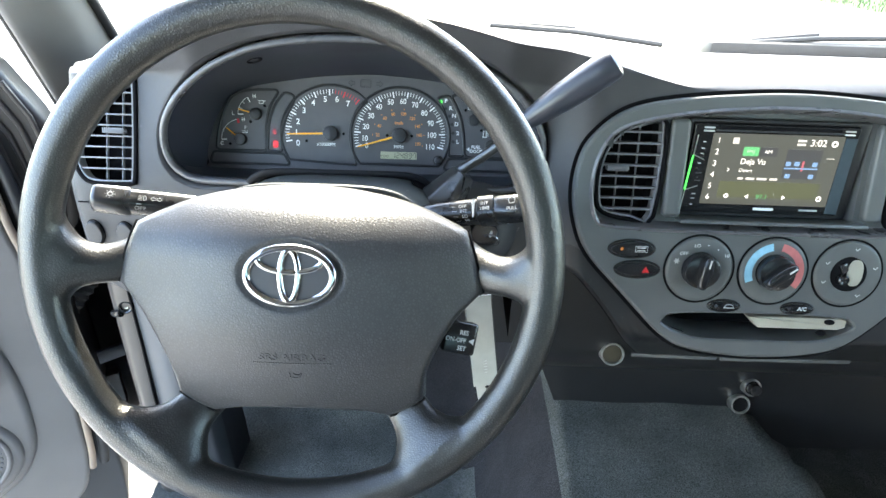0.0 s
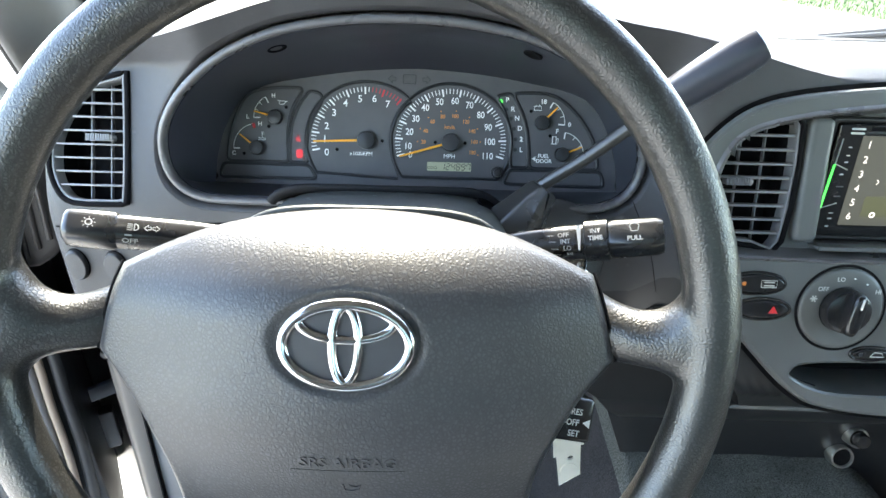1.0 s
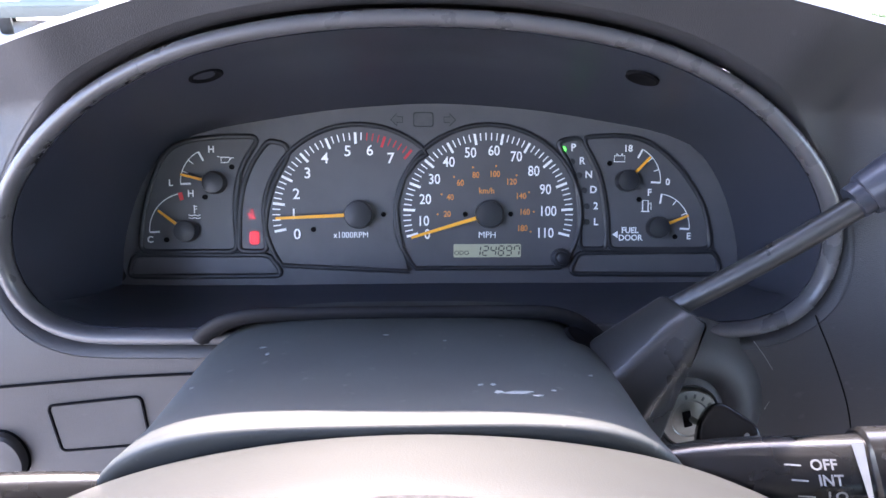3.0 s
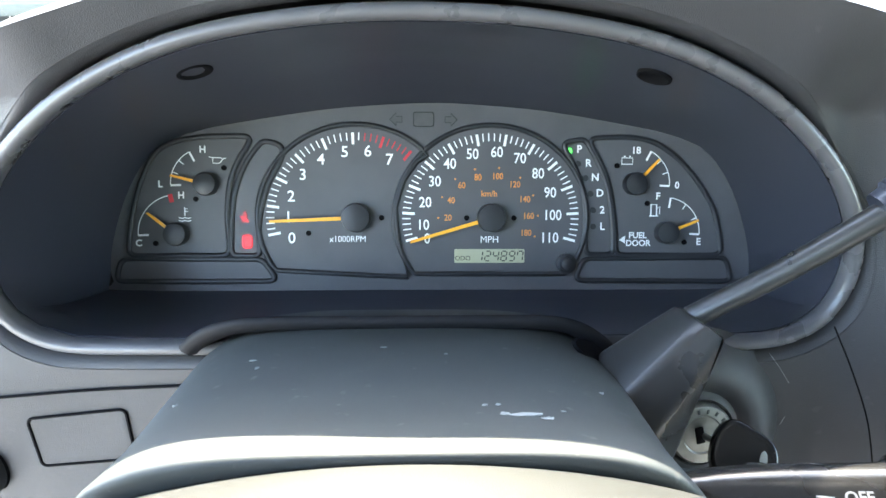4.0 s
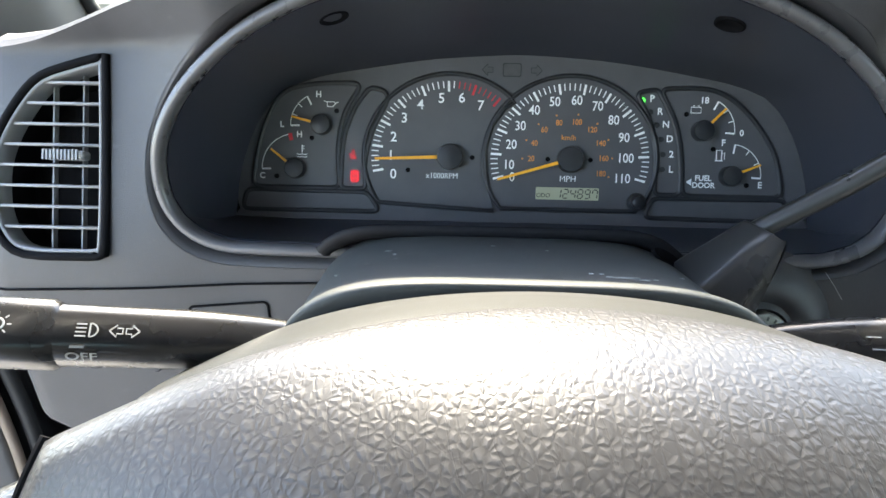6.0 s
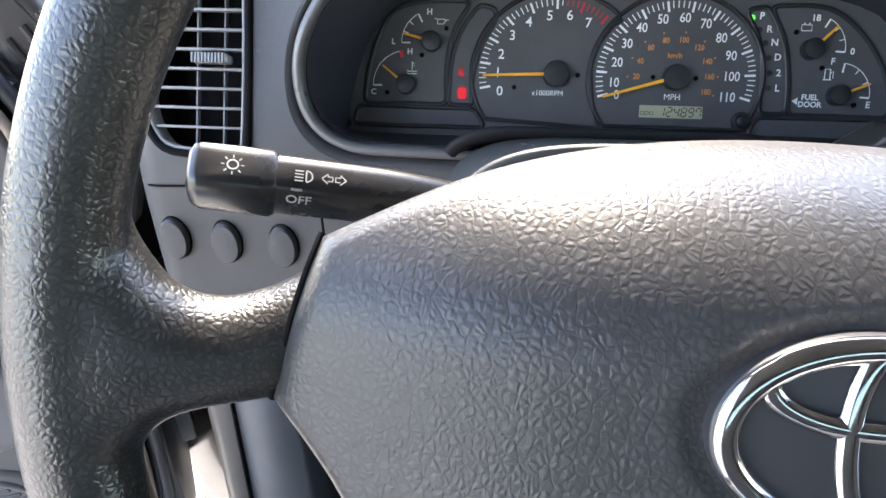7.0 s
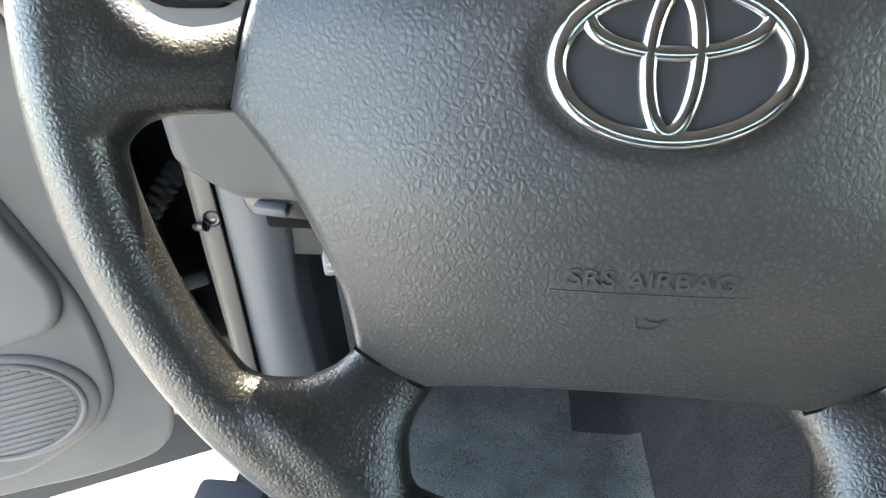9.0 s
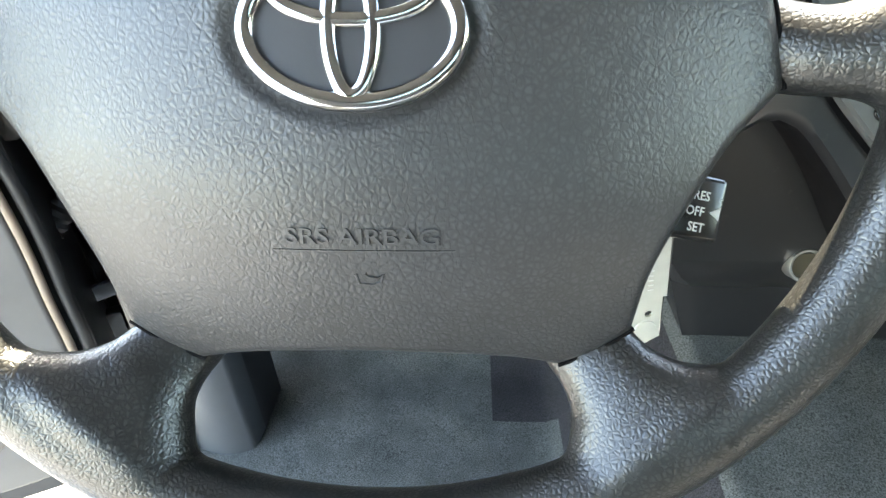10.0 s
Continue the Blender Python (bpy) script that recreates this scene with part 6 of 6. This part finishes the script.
def floor_and_hump():
    fl = thing("floor", "dark charcoal cut pile carpet with transmission hump", "carpet", kind="structure")
    bm = bmesh.new()
    xs = [-0.40 + 0.02 * i for i in range(30)] + [0.20 + 0.005 * i for i in range(24)] + [0.32 + 0.02 * i for i in range(50)]
    ys = [-0.9 + 0.03 * i for i in range(60)]
    vs = []
    for x in xs:
        col = []
        for y in ys:
            left, right = 0.235 - 0.02 * step(0.5, -0.3, y), 0.595 + 0.10 * step(0.45, 0.1, y)
            hump = step(left - 0.07, left + 0.068, x) * (1 - step(right - 0.03, right + 0.06, x))
            top = 0.818 - 0.30 * step(0.47, -0.5, y) * 0.35
            z = 0.555 + (top - 0.555) * hump
            z += 0.30 * step(0.50, 0.92, y)
            z += 0.004 * noise.noise((x * 12, y * 12, 0))
            col.append(bm.verts.new((x, y, z)))
        vs.append(col)
    for a, b in zip(vs, vs[1:]):
        for i in range(len(a) - 1):
            # hump side and toe board take the carpet coloured for shade
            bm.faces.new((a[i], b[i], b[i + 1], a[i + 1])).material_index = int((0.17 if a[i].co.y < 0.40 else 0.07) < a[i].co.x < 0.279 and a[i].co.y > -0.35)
    part("carpet", bm, [CARPET, FOOTWELL_SHADE], fl, angle=80)
    return fl


# ---- door side ----
DA = Vector((-0.8984, -0.4392, 0))
DN = Vector((0.4392, -0.8984, 0))
DOORF = axes(Vector((-0.585, 0.435, 0)) - DN * 0.018, DA, (0, 0, 1), DN)


def open_door():
    d = thing("driver_door", "grey vinyl lined driver door standing open", "car door")
    m = DOORF
    def curve(pts, steps=5):
        return [tuple(p)[:2] for p in smooth_line([(x, y, 0) for x, y in pts], steps)]
    body = [(-0.045, 0.345), (1.02, 0.345), (1.05, 0.42), (1.05, 1.18), (0.01, 1.21), (-0.03, 1.18), (-0.055, 1.0), (-0.055, 0.45)]
    part("door_shell", slab([(x, y) for x, y in body], -0.16, -0.012, 0.006, m), BLACK, d, "dark painted door shell", angle=30)
    edge = curve([(0.012, 1.200), (0.004, 1.187), (-0.006, 1.161), (-0.015, 1.131), (-0.019, 1.076), (-0.020, 1.028), (-0.030, 0.935), (-0.032, 0.84), (-0.028, 0.75), (-0.026, 0.65), (-0.018, 0.54), (-0.010, 0.489)])
    trim = [(0.036, 1.203)] + [(x + 0.006, y) for x, y in edge if y < 1.183] + curve([(0.003, 0.462), (0.020, 0.428), (0.062, 0.400), (0.158, 0.394), (0.291, 0.406), (0.6, 0.42), (0.97, 0.43)])[1:] + [(1.0, 0.46), (1.0, 1.15)]
    part("trim_panel", slab(trim, -0.014, 0.006, 0.007, m), DOOR, d, "grey vinyl inner panel")
    # one sweeping contour holds the padded insert above and the loudspeaker below
    sweep = curve([(0.130, 1.055), (0.105, 1.030), (0.089, 0.986), (0.078, 0.936), (0.066, 0.882), (0.054, 0.819), (0.046, 0.760), (0.046, 0.682), (0.056, 0.598), (0.080, 0.542), (0.115, 0.503), (0.162, 0.477), (0.219, 0.454), (0.272, 0.448), (0.5, 0.452), (0.90, 0.47)], 6)
    contour = sweep + [(0.935, 0.50), (0.94, 0.8), (0.92, 1.075)] + curve([(0.90, 1.09), (0.45, 1.095), (0.2, 1.08)])
    part("moulding", slab(contour, 0.0, 0.014, 0.012, m), DOOR, d, "raised moulded field of the door")
    pad = [(x + 0.010, y) for x, y in sweep if 0.80 < y < 1.04] + curve([(0.0660, 0.775), (0.0800, 0.745), (0.1100, 0.728), (0.190, 0.722), (0.35, 0.73), (0.6, 0.75), (0.90, 0.80)]) + [(0.925, 0.85), (0.91, 1.06)] + curve([(0.89, 1.075), (0.45, 1.08), (0.19, 1.066)])
    part("insert", slab(pad, 0.004, 0.028, 0.013, m), DOORPAD, d, "lighter padded insert")
    part("speaker_pod", slab(ellipse(0.205, 0.600, 0.128, 0.112, 72), 0.004, 0.021, 0.012, m), DOOR, d, "raised loudspeaker surround")
    spk = part("speaker_grille", slab(ellipse(0.205, 0.600, 0.101, 0.091, 64), 0.010, 0.0195, 0.003, m), GAP, d, "slotted oval speaker grille")
    for k in range(15):
        y = -0.0805 + 0.0115 * k
        w = 0.0945 * math.sqrt(max(0.02, 1 - (y / 0.0875) ** 2))
        part("grille_rib", box(2 * w, 0.0068, 0.0040, 0.0014, m @ pose(0.205, 0.600 + y, 0.0210)), DOORPAD, spk)
    part("grille_ring", band(ellipse(0.205, 0.600, 0.109, 0.099, 64), ellipse(0.205, 0.600, 0.100, 0.090, 64), 0.010, 0.0255, 0.004, m), DOOR, d)
    part("screw_plug", lathe([(0.0135, 0.004), (0.0135, 0.0075), (0.0120, 0.0085), (0.0105, 0.0072), (0.0005, 0.0074)], at(m, 0.052, 1.074), 32), DOORPAD, d, "round plastic screw plug")
    part("door_seal", tube([m @ Vector((x - 0.020, y, -0.006)) for x, y in edge], 0.009, 10, up=DN), RUBBER, d, "black rubber seal")
    part("beltline", box(0.98, 0.05, 0.03, 0.008, m @ pose(0.53, 1.195, 0.0, 0, 0, -2.2)), RUBBER, d)
    part("tan_edge", tube([m @ Vector((x, y, 0.003)) for x, y in edge], 0.0062, 10, up=DN), SEAL, d, "tan rubber edge strip")
    # folded rubber at the front edge, over the hinge gap
    flap = [(-0.02, 1.295), (-0.062, 1.268), (-0.080, 1.235), (-0.108, 1.17), (-0.112, 1.10), (-0.105, 1.0), (-0.03, 1.0)]
    part("hinge_gaiter", slab([tuple(p)[:2] for p in smooth_line([(x, y, 0) for x, y in flap], 4, True)], -0.10, -0.03, 0.012, m), GAITER, d, "dark brown folded rubber at the hinge side")
    for k in range(4):
        part("gaiter_fold", tube([m @ Vector((x + 0.017 * k, y - 0.012 * k, -0.029)) for x, y in ((-0.066, 1.245), (-0.088, 1.19), (-0.098, 1.12), (-0.092, 1.02))], 0.0042, 8, up=DN), GAITER, d)
    # window frame
    part("window_frame", tube([m @ Vector(p) for p in ((-0.03, 1.20, -0.05), (0.10, 1.42, -0.10), (0.30, 1.68, -0.18), (0.9, 1.72, -0.2), (1.03, 1.2, -0.06))], 0.018, 10, up=DN), BLACK, d)
    return d


def pillar_side():
    pl = thing("a_pillar", "brownish grey moulded windscreen pillar trim", "pillar", kind="structure")
    rings = []
    for t in range(13):
        f = t / 12
        # inner edge by the glass, outer edge by the door
        a = Vector((-0.515, 0.785, 1.222)).lerp(Vector((-0.45, 0.28, 1.87)), f)
        b = Vector((-0.604, 0.725, 1.10)).lerp(Vector((-0.565, 0.34, 1.87)), f)
        mid = (a + b) / 2 + Vector((0.018, -0.022, 0.004))
        line = smooth_line([a + Vector((0, 0.04, 0)), a, mid.lerp(a, 0.45) + Vector((0.006, -0.006, 0)), mid, mid.lerp(b, 0.5) + Vector((0.004, -0.006, 0)), b, b + Vector((-0.02, 0.05, 0))], 4)
        rings.append(line)
    part("pillar_trim", loft(rings, closed=False, cap=False), PILLAR, pl, angle=80)
    part("glass_seal", tube([Vector((-0.511, 0.80, 1.222)).lerp(Vector((-0.446, 0.295, 1.87)), f / 8) for f in range(9)], 0.009, 10), RUBBER, pl)
    part("door_seal", tube([Vector((-0.607, 0.735, 1.10)).lerp(Vector((-0.568, 0.35, 1.87)), f / 8) for f in range(9)], 0.009, 10), RUBBER, pl)
    # lower hinge pillar, kick panel and sill
    hp = thing("hinge_pillar", "dark door opening pillar with tan trim strip", "pillar", kind="structure")
    part("jamb", box(0.08, 0.50, 0.66, 0.015, pose(-0.665, 0.79, 0.76)), BLACK, hp)
    part("jamb_face", box(0.22, 0.03, 0.92, 0.01, pose(-0.53, 0.62, 0.64, 0, 0, -20)), BLACK, hp)
    kp = thing("kick_panel", "light grey plastic kick panel beside the footwell", "trim panel", kind="structure")
    rings = []
    for z, x0, x1, y in ((1.045, -0.340, -0.268, 0.350), (0.99, -0.341, -0.268, 0.350), (0.85, -0.345, -0.276, 0.352), (0.70, -0.350, -0.272, 0.354), (0.54, -0.355, -0.268, 0.356)):
        rings.append(smooth_line([(x0, y + 0.06, z), (x0, y + 0.004, z), (x0 + 0.006, y - 0.001, z), ((x0 + x1) / 2, y - 0.008, z), (x1 - 0.012, y, z), (x1, y + 0.02, z), (x1 + 0.004, y + 0.12, z)], 4))
    part("panel", loft([r[:-3] for r in rings], closed=False, cap=False), KICK, kp, angle=60)
    # the panel's inner side is coloured black in place of its shade
    part("panel_return", loft([r[-4:] for r in rings], closed=False, cap=False), HOODLOW, kp, "inner side of the panel, blackened as shade", angle=60)
    tp = thing("pillar_cover", "tan grey plastic cover strip with a screw hole", "trim panel", kind="structure")
    rings = []
    for z, x0, x1 in ((1.12, -0.374, -0.343), (1.02, -0.375, -0.345), (0.90, -0.379, -0.347), (0.75, -0.382, -0.352), (0.54, -0.389, -0.358)):
        rings.append([(x0 - 0.03, 0.43, z), (x0, 0.356, z), ((x0 + x1) / 2, 0.347, z), (x1, 0.350, z), (x1, 0.40, z)])
    part("cover", loft(rings, closed=False, cap=False), COVER, tp, angle=60)
    boss = along((-0.354, 0.352, 0.962), (-0.340, 0.27, 0.985))[0]
    part("screw_boss", lathe([(0.0105, -0.004), (0.0100, 0.005), (0.0085, 0.0068), (0.0066, 0.0060), (0.0060, 0.001), (0.0005, 0.0008)], boss, 28), GLOSS, tp, "dark moulded screw boss")
    part("screw", lathe([(0.0040, 0.0005), (0.0040, 0.0026), (0.0028, 0.0034), (0.0005, 0.0030)], boss, 18), LOCK, tp, "bright screw head")
    part("boss_web", tube(smooth_line([(-0.384, 0.362, 0.944), (-0.373, 0.348, 0.951), (-0.360, 0.344, 0.955)], 5), [0.0030 + 0.00035 * k for k in range(11)], 8), GLOSS, tp)
    part("cover_gap", tube([(x1 + 0.0015, 0.3485, z) for z, x0, x1 in ((1.10, 0, -0.3432), (1.02, 0, -0.345), (0.90, 0, -0.347), (0.75, 0, -0.352), (0.56, 0, -0.3575))], 0.0016, 8), GAP, tp)
    hr = thing("bonnet_release", "black bonnet release lever under the dash", "lever")
    part("bracket", box(0.07, 0.03, 0.045, 0.006, pose(-0.262, 0.325, 1.012, 15, 0, -8)), LEVER, hr)
    # solid black block stands in for the dark recess
    part("socket", box(0.075, 0.03, 0.04, 0.006, pose(-0.248, 0.345, 0.984)), GAP, hr, "black block added for the shade behind the lever")
    part("handle", box(0.036, 0.012, 0.012, 0.004, pose(-0.263, 0.305, 1.005, 15, 0, -8)), KICK, hr)
    cl = thing("wire_clip", "grey plastic wiring connector under the dash", "connector")
    part("clip", box(0.026, 0.02, 0.030, 0.005, pose(-0.222, 0.345, 0.915, 0, 0, 10), 3), LOWER, cl)
    for z in (0.919, 0.910):
        part("slot", box(0.016, 0.002, 0.003, 0.0005, pose(-0.2205, 0.3345, z, 0, 0, 10)), CREAM, cl, "pale lever on the connector")
    wb = thing("wiring_boot", "ribbed black rubber wiring boot at the door hinge", "cable boot")
    pts = smooth_line([(-0.53, 0.66, 0.90), (-0.56, 0.60, 0.86), (-0.60, 0.55, 0.80), (-0.62, 0.50, 0.74)], 12)
    part("bellows", tube(pts, [0.016 + 0.004 * (i % 2) for i in range(len(pts))], 16), RUBBER, wb)
    ck = thing("door_check", "dark metal door check strap and hinge", "hinge")
    part("strap", box(0.16, 0.012, 0.03, 0.003, pose(-0.58, 0.60, 0.66, 0, 0, 40)), HOOD, ck)
    part("hinge_leaf", box(0.06, 0.03, 0.09, 0.006, pose(-0.61, 0.60, 0.56, 0, 0, 26)), BLACK, ck)
    sl = thing("door_sill", "grey scuffed plastic sill plate", "sill", kind="structure")
    part("sill", box(0.10, 1.62, 0.10, 0.012, pose(-0.395, -0.52, 0.520, 0, 0, 0)), KICK, sl)
    return pl


# ---- shell of the cab ----
def cab():
    ws = thing("windscreen", "clear laminated windscreen", "windscreen", kind="structure")
    bm = bmesh.new()
    rows = []
    for i in range(9):
        f = i / 8
        y, z = 0.90 - 0.56 * f, 1.235 + 0.64 * f + 0.02 * math.sin(math.pi * f)
        rows.append([bm.verts.new((x, y - 0.09 * (x - 0.42) ** 2, z)) for x in [-0.50 + 0.06 * f + (1.84 - 0.12 * f) * j / 10 for j in range(11)]])
    for a, b in zip(rows, rows[1:]):
        for j in range(10):
            bm.faces.new((a[j], a[j + 1], b[j + 1], b[j]))
    g = part("pane", bm, GLASS, ws)
    if g.data.polygons[0].normal.y > 0:
        g.data.flip_normals()
    g.visible_shadow = False
    across, inward = Vector((0.985, 0.17, 0.0)).normalized(), Vector((0.11, -0.78, -0.62)).normalized()
    for k in range(6):
        spot = Vector((-0.4905, 0.7755, 1.2965)) + across * 0.0034 * k + inward * 0.002
        part("sticker_bar", box(0.0025, 0.0024, 0.0006, 0.0002, axes(spot, across, inward.cross(across), inward)), GAP, ws, "small dark bar of a windscreen sticker")
    cw = thing("cowl", "dark cowl edge and wiper at the foot of the windscreen", "cowl", kind="structure")
    part("cowl_strip", box(1.95, 0.10, 0.03, 0.008, pose(0.42, 0.955, 1.218)), RUBBER, cw)
    part("scuttle_panel", box(0.76, 0.06, 0.05, 0.008, pose(1.03, 0.962, 1.238)), RUBBER, cw)
    bn = thing("bonnet", "white painted truck bonnet ahead of the windscreen", "bonnet", kind="structure")
    part("bonnet_skin", box(1.75, 1.35, 0.06, 0.025, pose(0.42, 1.72, 1.09, -7)), WHITEPAINT, bn)
    for a, b in (((0.19, 0.960, 1.277), (0.55, 0.935, 1.252)), ((0.67, 0.945, 1.254), (1.10, 0.965, 1.276))):
        wp = thing("wiper", "black windscreen wiper at rest", "wiper", "wipers")
        part("blade", tube([a, Vector(a).lerp(Vector(b), 0.5) + Vector((0, 0, 0.006)), b], 0.006, 8), RUBBER, wp)
        part("wiper_arm", tube([Vector(a) + Vector((0.02, 0.03, 0.0)), Vector(a).lerp(Vector(b), 0.5) + Vector((0, 0.01, 0.012))], 0.005, 8), RUBBER, wp)
    rf = thing("ceiling", "unseen cloth headliner over the cab, darkened to cut bounced light", "headliner", kind="structure")
    part("headliner", box(1.95, 1.72, 0.03, 0.01, pose(0.42, -0.53, 1.89)), HEAD, rf)
    # unseen wall and tinted pane are added to hold back light from behind
    bk = thing("wall_back", "unseen plain cab back wall, its window opening sized for the light", "wall", kind="structure")
    part("panel", pierced([(-0.56, 0.52), (1.40, 0.52), (1.40, 1.88), (-0.56, 1.88)], [rounded(0.42, 1.58, 1.24, 0.23, 0.06)], -0.02, 0.02, axes((0, -1.38, 0), (1, 0, 0), (0, 0, 1), (0, -1, 0))), CABBACK, bk, smooth=False)
    pane = part("rear_pane", slab(rounded(0.42, 1.58, 1.24, 0.23, 0.06), -0.003, 0.003, 0, axes((0, -1.38, 0), (1, 0, 0), (0, 0, 1), (0, -1, 0))), TINTED, bk, "unseen tinted pane added to dim light from behind", smooth=False)
    rt = thing("wall_right", "plain passenger door lining", "wall", kind="structure")
    side = axes((1.40, 0, 0), (0, 1, 0), (0, 0, 1), (1, 0, 0))
    opening = [(-0.86, 1.27), (0.60, 1.25), (0.60, 1.32), (0.28, 1.79), (-0.86, 1.79)]
    part("panel", pierced([(-1.4, 0.5), (0.8, 0.5), (0.8, 1.86), (-1.4, 1.86)], [opening], -0.03, 0.03, side), DOOR, rt, smooth=False)
    pane = part("window_pane", slab(opening, -0.002, 0.002, 0, side), GLASS, rt, "clear side window", smooth=False)
    pane.visible_shadow = False
    for x in (-0.57, 1.37):
        bp = thing("b_pillar", "plain pillar trim behind the seats", "pillar", kind="structure")
        part("post", box(0.07, 0.14, 1.30, 0.02, pose(x, -1.0, 1.22)), PILLAR, bp)
    # added dark sheet standing in for the shade under the dash
    ud = thing("under_dash_shade", "black sheet added for the shade beneath the dashboard", "dash lining", kind="structure")
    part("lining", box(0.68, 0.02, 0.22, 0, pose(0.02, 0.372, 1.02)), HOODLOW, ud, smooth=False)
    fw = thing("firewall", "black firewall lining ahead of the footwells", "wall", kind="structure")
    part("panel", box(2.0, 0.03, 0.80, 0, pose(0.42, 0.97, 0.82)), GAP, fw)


def outside():
    gd = thing("ground", "pale sunlit concrete yard", "ground", kind="structure")
    bm = bmesh.new()
    bmesh.ops.create_grid(bm, x_segments=40, y_segments=40, size=400)
    part("yard", bm, CONCRETE, gd)
    gr = thing("grass_verge", "green grass verge beyond the yard", "grass", kind="stuff")
    rnd = random.Random(4)
    bm = box(26, 14, 0.10, 0.02, pose(14.78, 13.45, 0.03, 0, 0, -82.2))
    part("turf", bm, GRASS, gr)
    blades = bmesh.new()
    for _ in range(9000):
        u, v = rnd.uniform(-12.5, 12.5), rnd.uniform(-6.5, 0)
        p = pose(14.78, 13.45, 0.08, 0, 0, -82.2) @ Vector((u, v, 0))
        h, a = rnd.uniform(0.05, 0.14), rnd.uniform(0, 6.28)
        s = Vector((math.cos(a), math.sin(a), 0)) * 0.012
        blades.faces.new([blades.verts.new(q) for q in (p - s, p + s, p + Vector((rnd.uniform(-0.04, 0.04), rnd.uniform(-0.04, 0.04), h)))])
    part("blades", blades, GRASS, gr, smooth=False)
    kb = thing("kerb", "pale concrete kerb along the grass", "kerb", kind="structure")
    part("kerb_stone", box(26, 0.16, 0.14, 0.02, pose(14.78, 13.45, 0.07, 0, 0, -82.2) @ pose(0, -7.05, 0)), CONCRETE, kb)
    # a parked car across the yard
    car = thing("parked_car", "dark grey-green saloon car parked across the yard", "car", "parked cars")
    base = pose(-8.1, 14.2, 0, 0, 0, -60)
    side = [(-2.2, 0.35), (-2.25, 0.7), (-1.9, 0.92), (-1.1, 0.98), (-0.5, 1.42), (0.7, 1.45), (1.4, 1.0), (2.1, 0.9), (2.25, 0.6), (2.2, 0.35)]
    rings = [[base @ Vector((x, y, z if z < 0.9 else 0.9 + (z - 0.9) * k)) for x, z in side] for y, k in ((-0.85, 0.86), (-0.7, 1.0), (0.7, 1.0), (0.85, 0.86))]
    part("body", loft(rings), PAINT, car)
    for sy in (-1, 1):
        part("side_window", loft([[base @ Vector((x, sy * y, z)) for x, z in ((-0.95, 1.0), (-0.48, 1.33), (0.62, 1.35), (1.15, 1.0))] for y in (0.80, 0.865)]), LENS, car)
        for x in (-1.4, 1.4):
            wl = part("wheel", lathe([(0.32, -0.1), (0.33, 0.0), (0.32, 0.1), (0.2, 0.11), (0.0005, 0.11)], base @ pose(x, sy * 0.8, 0.33, 90 * sy), 28), TYRE, car)
            part("hub", lathe([(0.2, 0.1), (0.19, 0.12), (0.0005, 0.13)], base @ pose(x, sy * 0.8, 0.33, 90 * sy), 20), BRIGHT, wl)
    # glazed ends and lamps
    part("front_window", loft([[base @ Vector((x + d, y, z)) for y, z in ((-0.66, 1.03), (0.66, 1.03), (0.56, 1.36), (-0.56, 1.36))] for x, d in ((1.22, 0.0), (1.22, 0.03))]), LENS, car, smooth=False)
    for y in (-0.6, 0.6):
        part("headlamp", slab(rounded(0, 0, 0.34, 0.14, 0.05), 0, 0.03, 0.01, base @ axes((2.21, y, 0.70), (0, 1, 0), (0, 0, 1), (1, 0, 0))), BRIGHT, car, "clear headlamp")
    copy_thing(car, pose(-2.7, 1.2, 0) @ car.matrix_world)


dashboard()
instruments()
steering_wheel()
column()
controls()
air_vent("side_vent", VENT_OUT, VENT_L, SLAT, "grey louvred side air vent at the dash end", 8, (-0.0035, 0.014), (0.0103, 0.0012), 0.0017)
centre_panel()
lower_dash()
floor_and_hump()
open_door()
pillar_side()
cab()
outside()
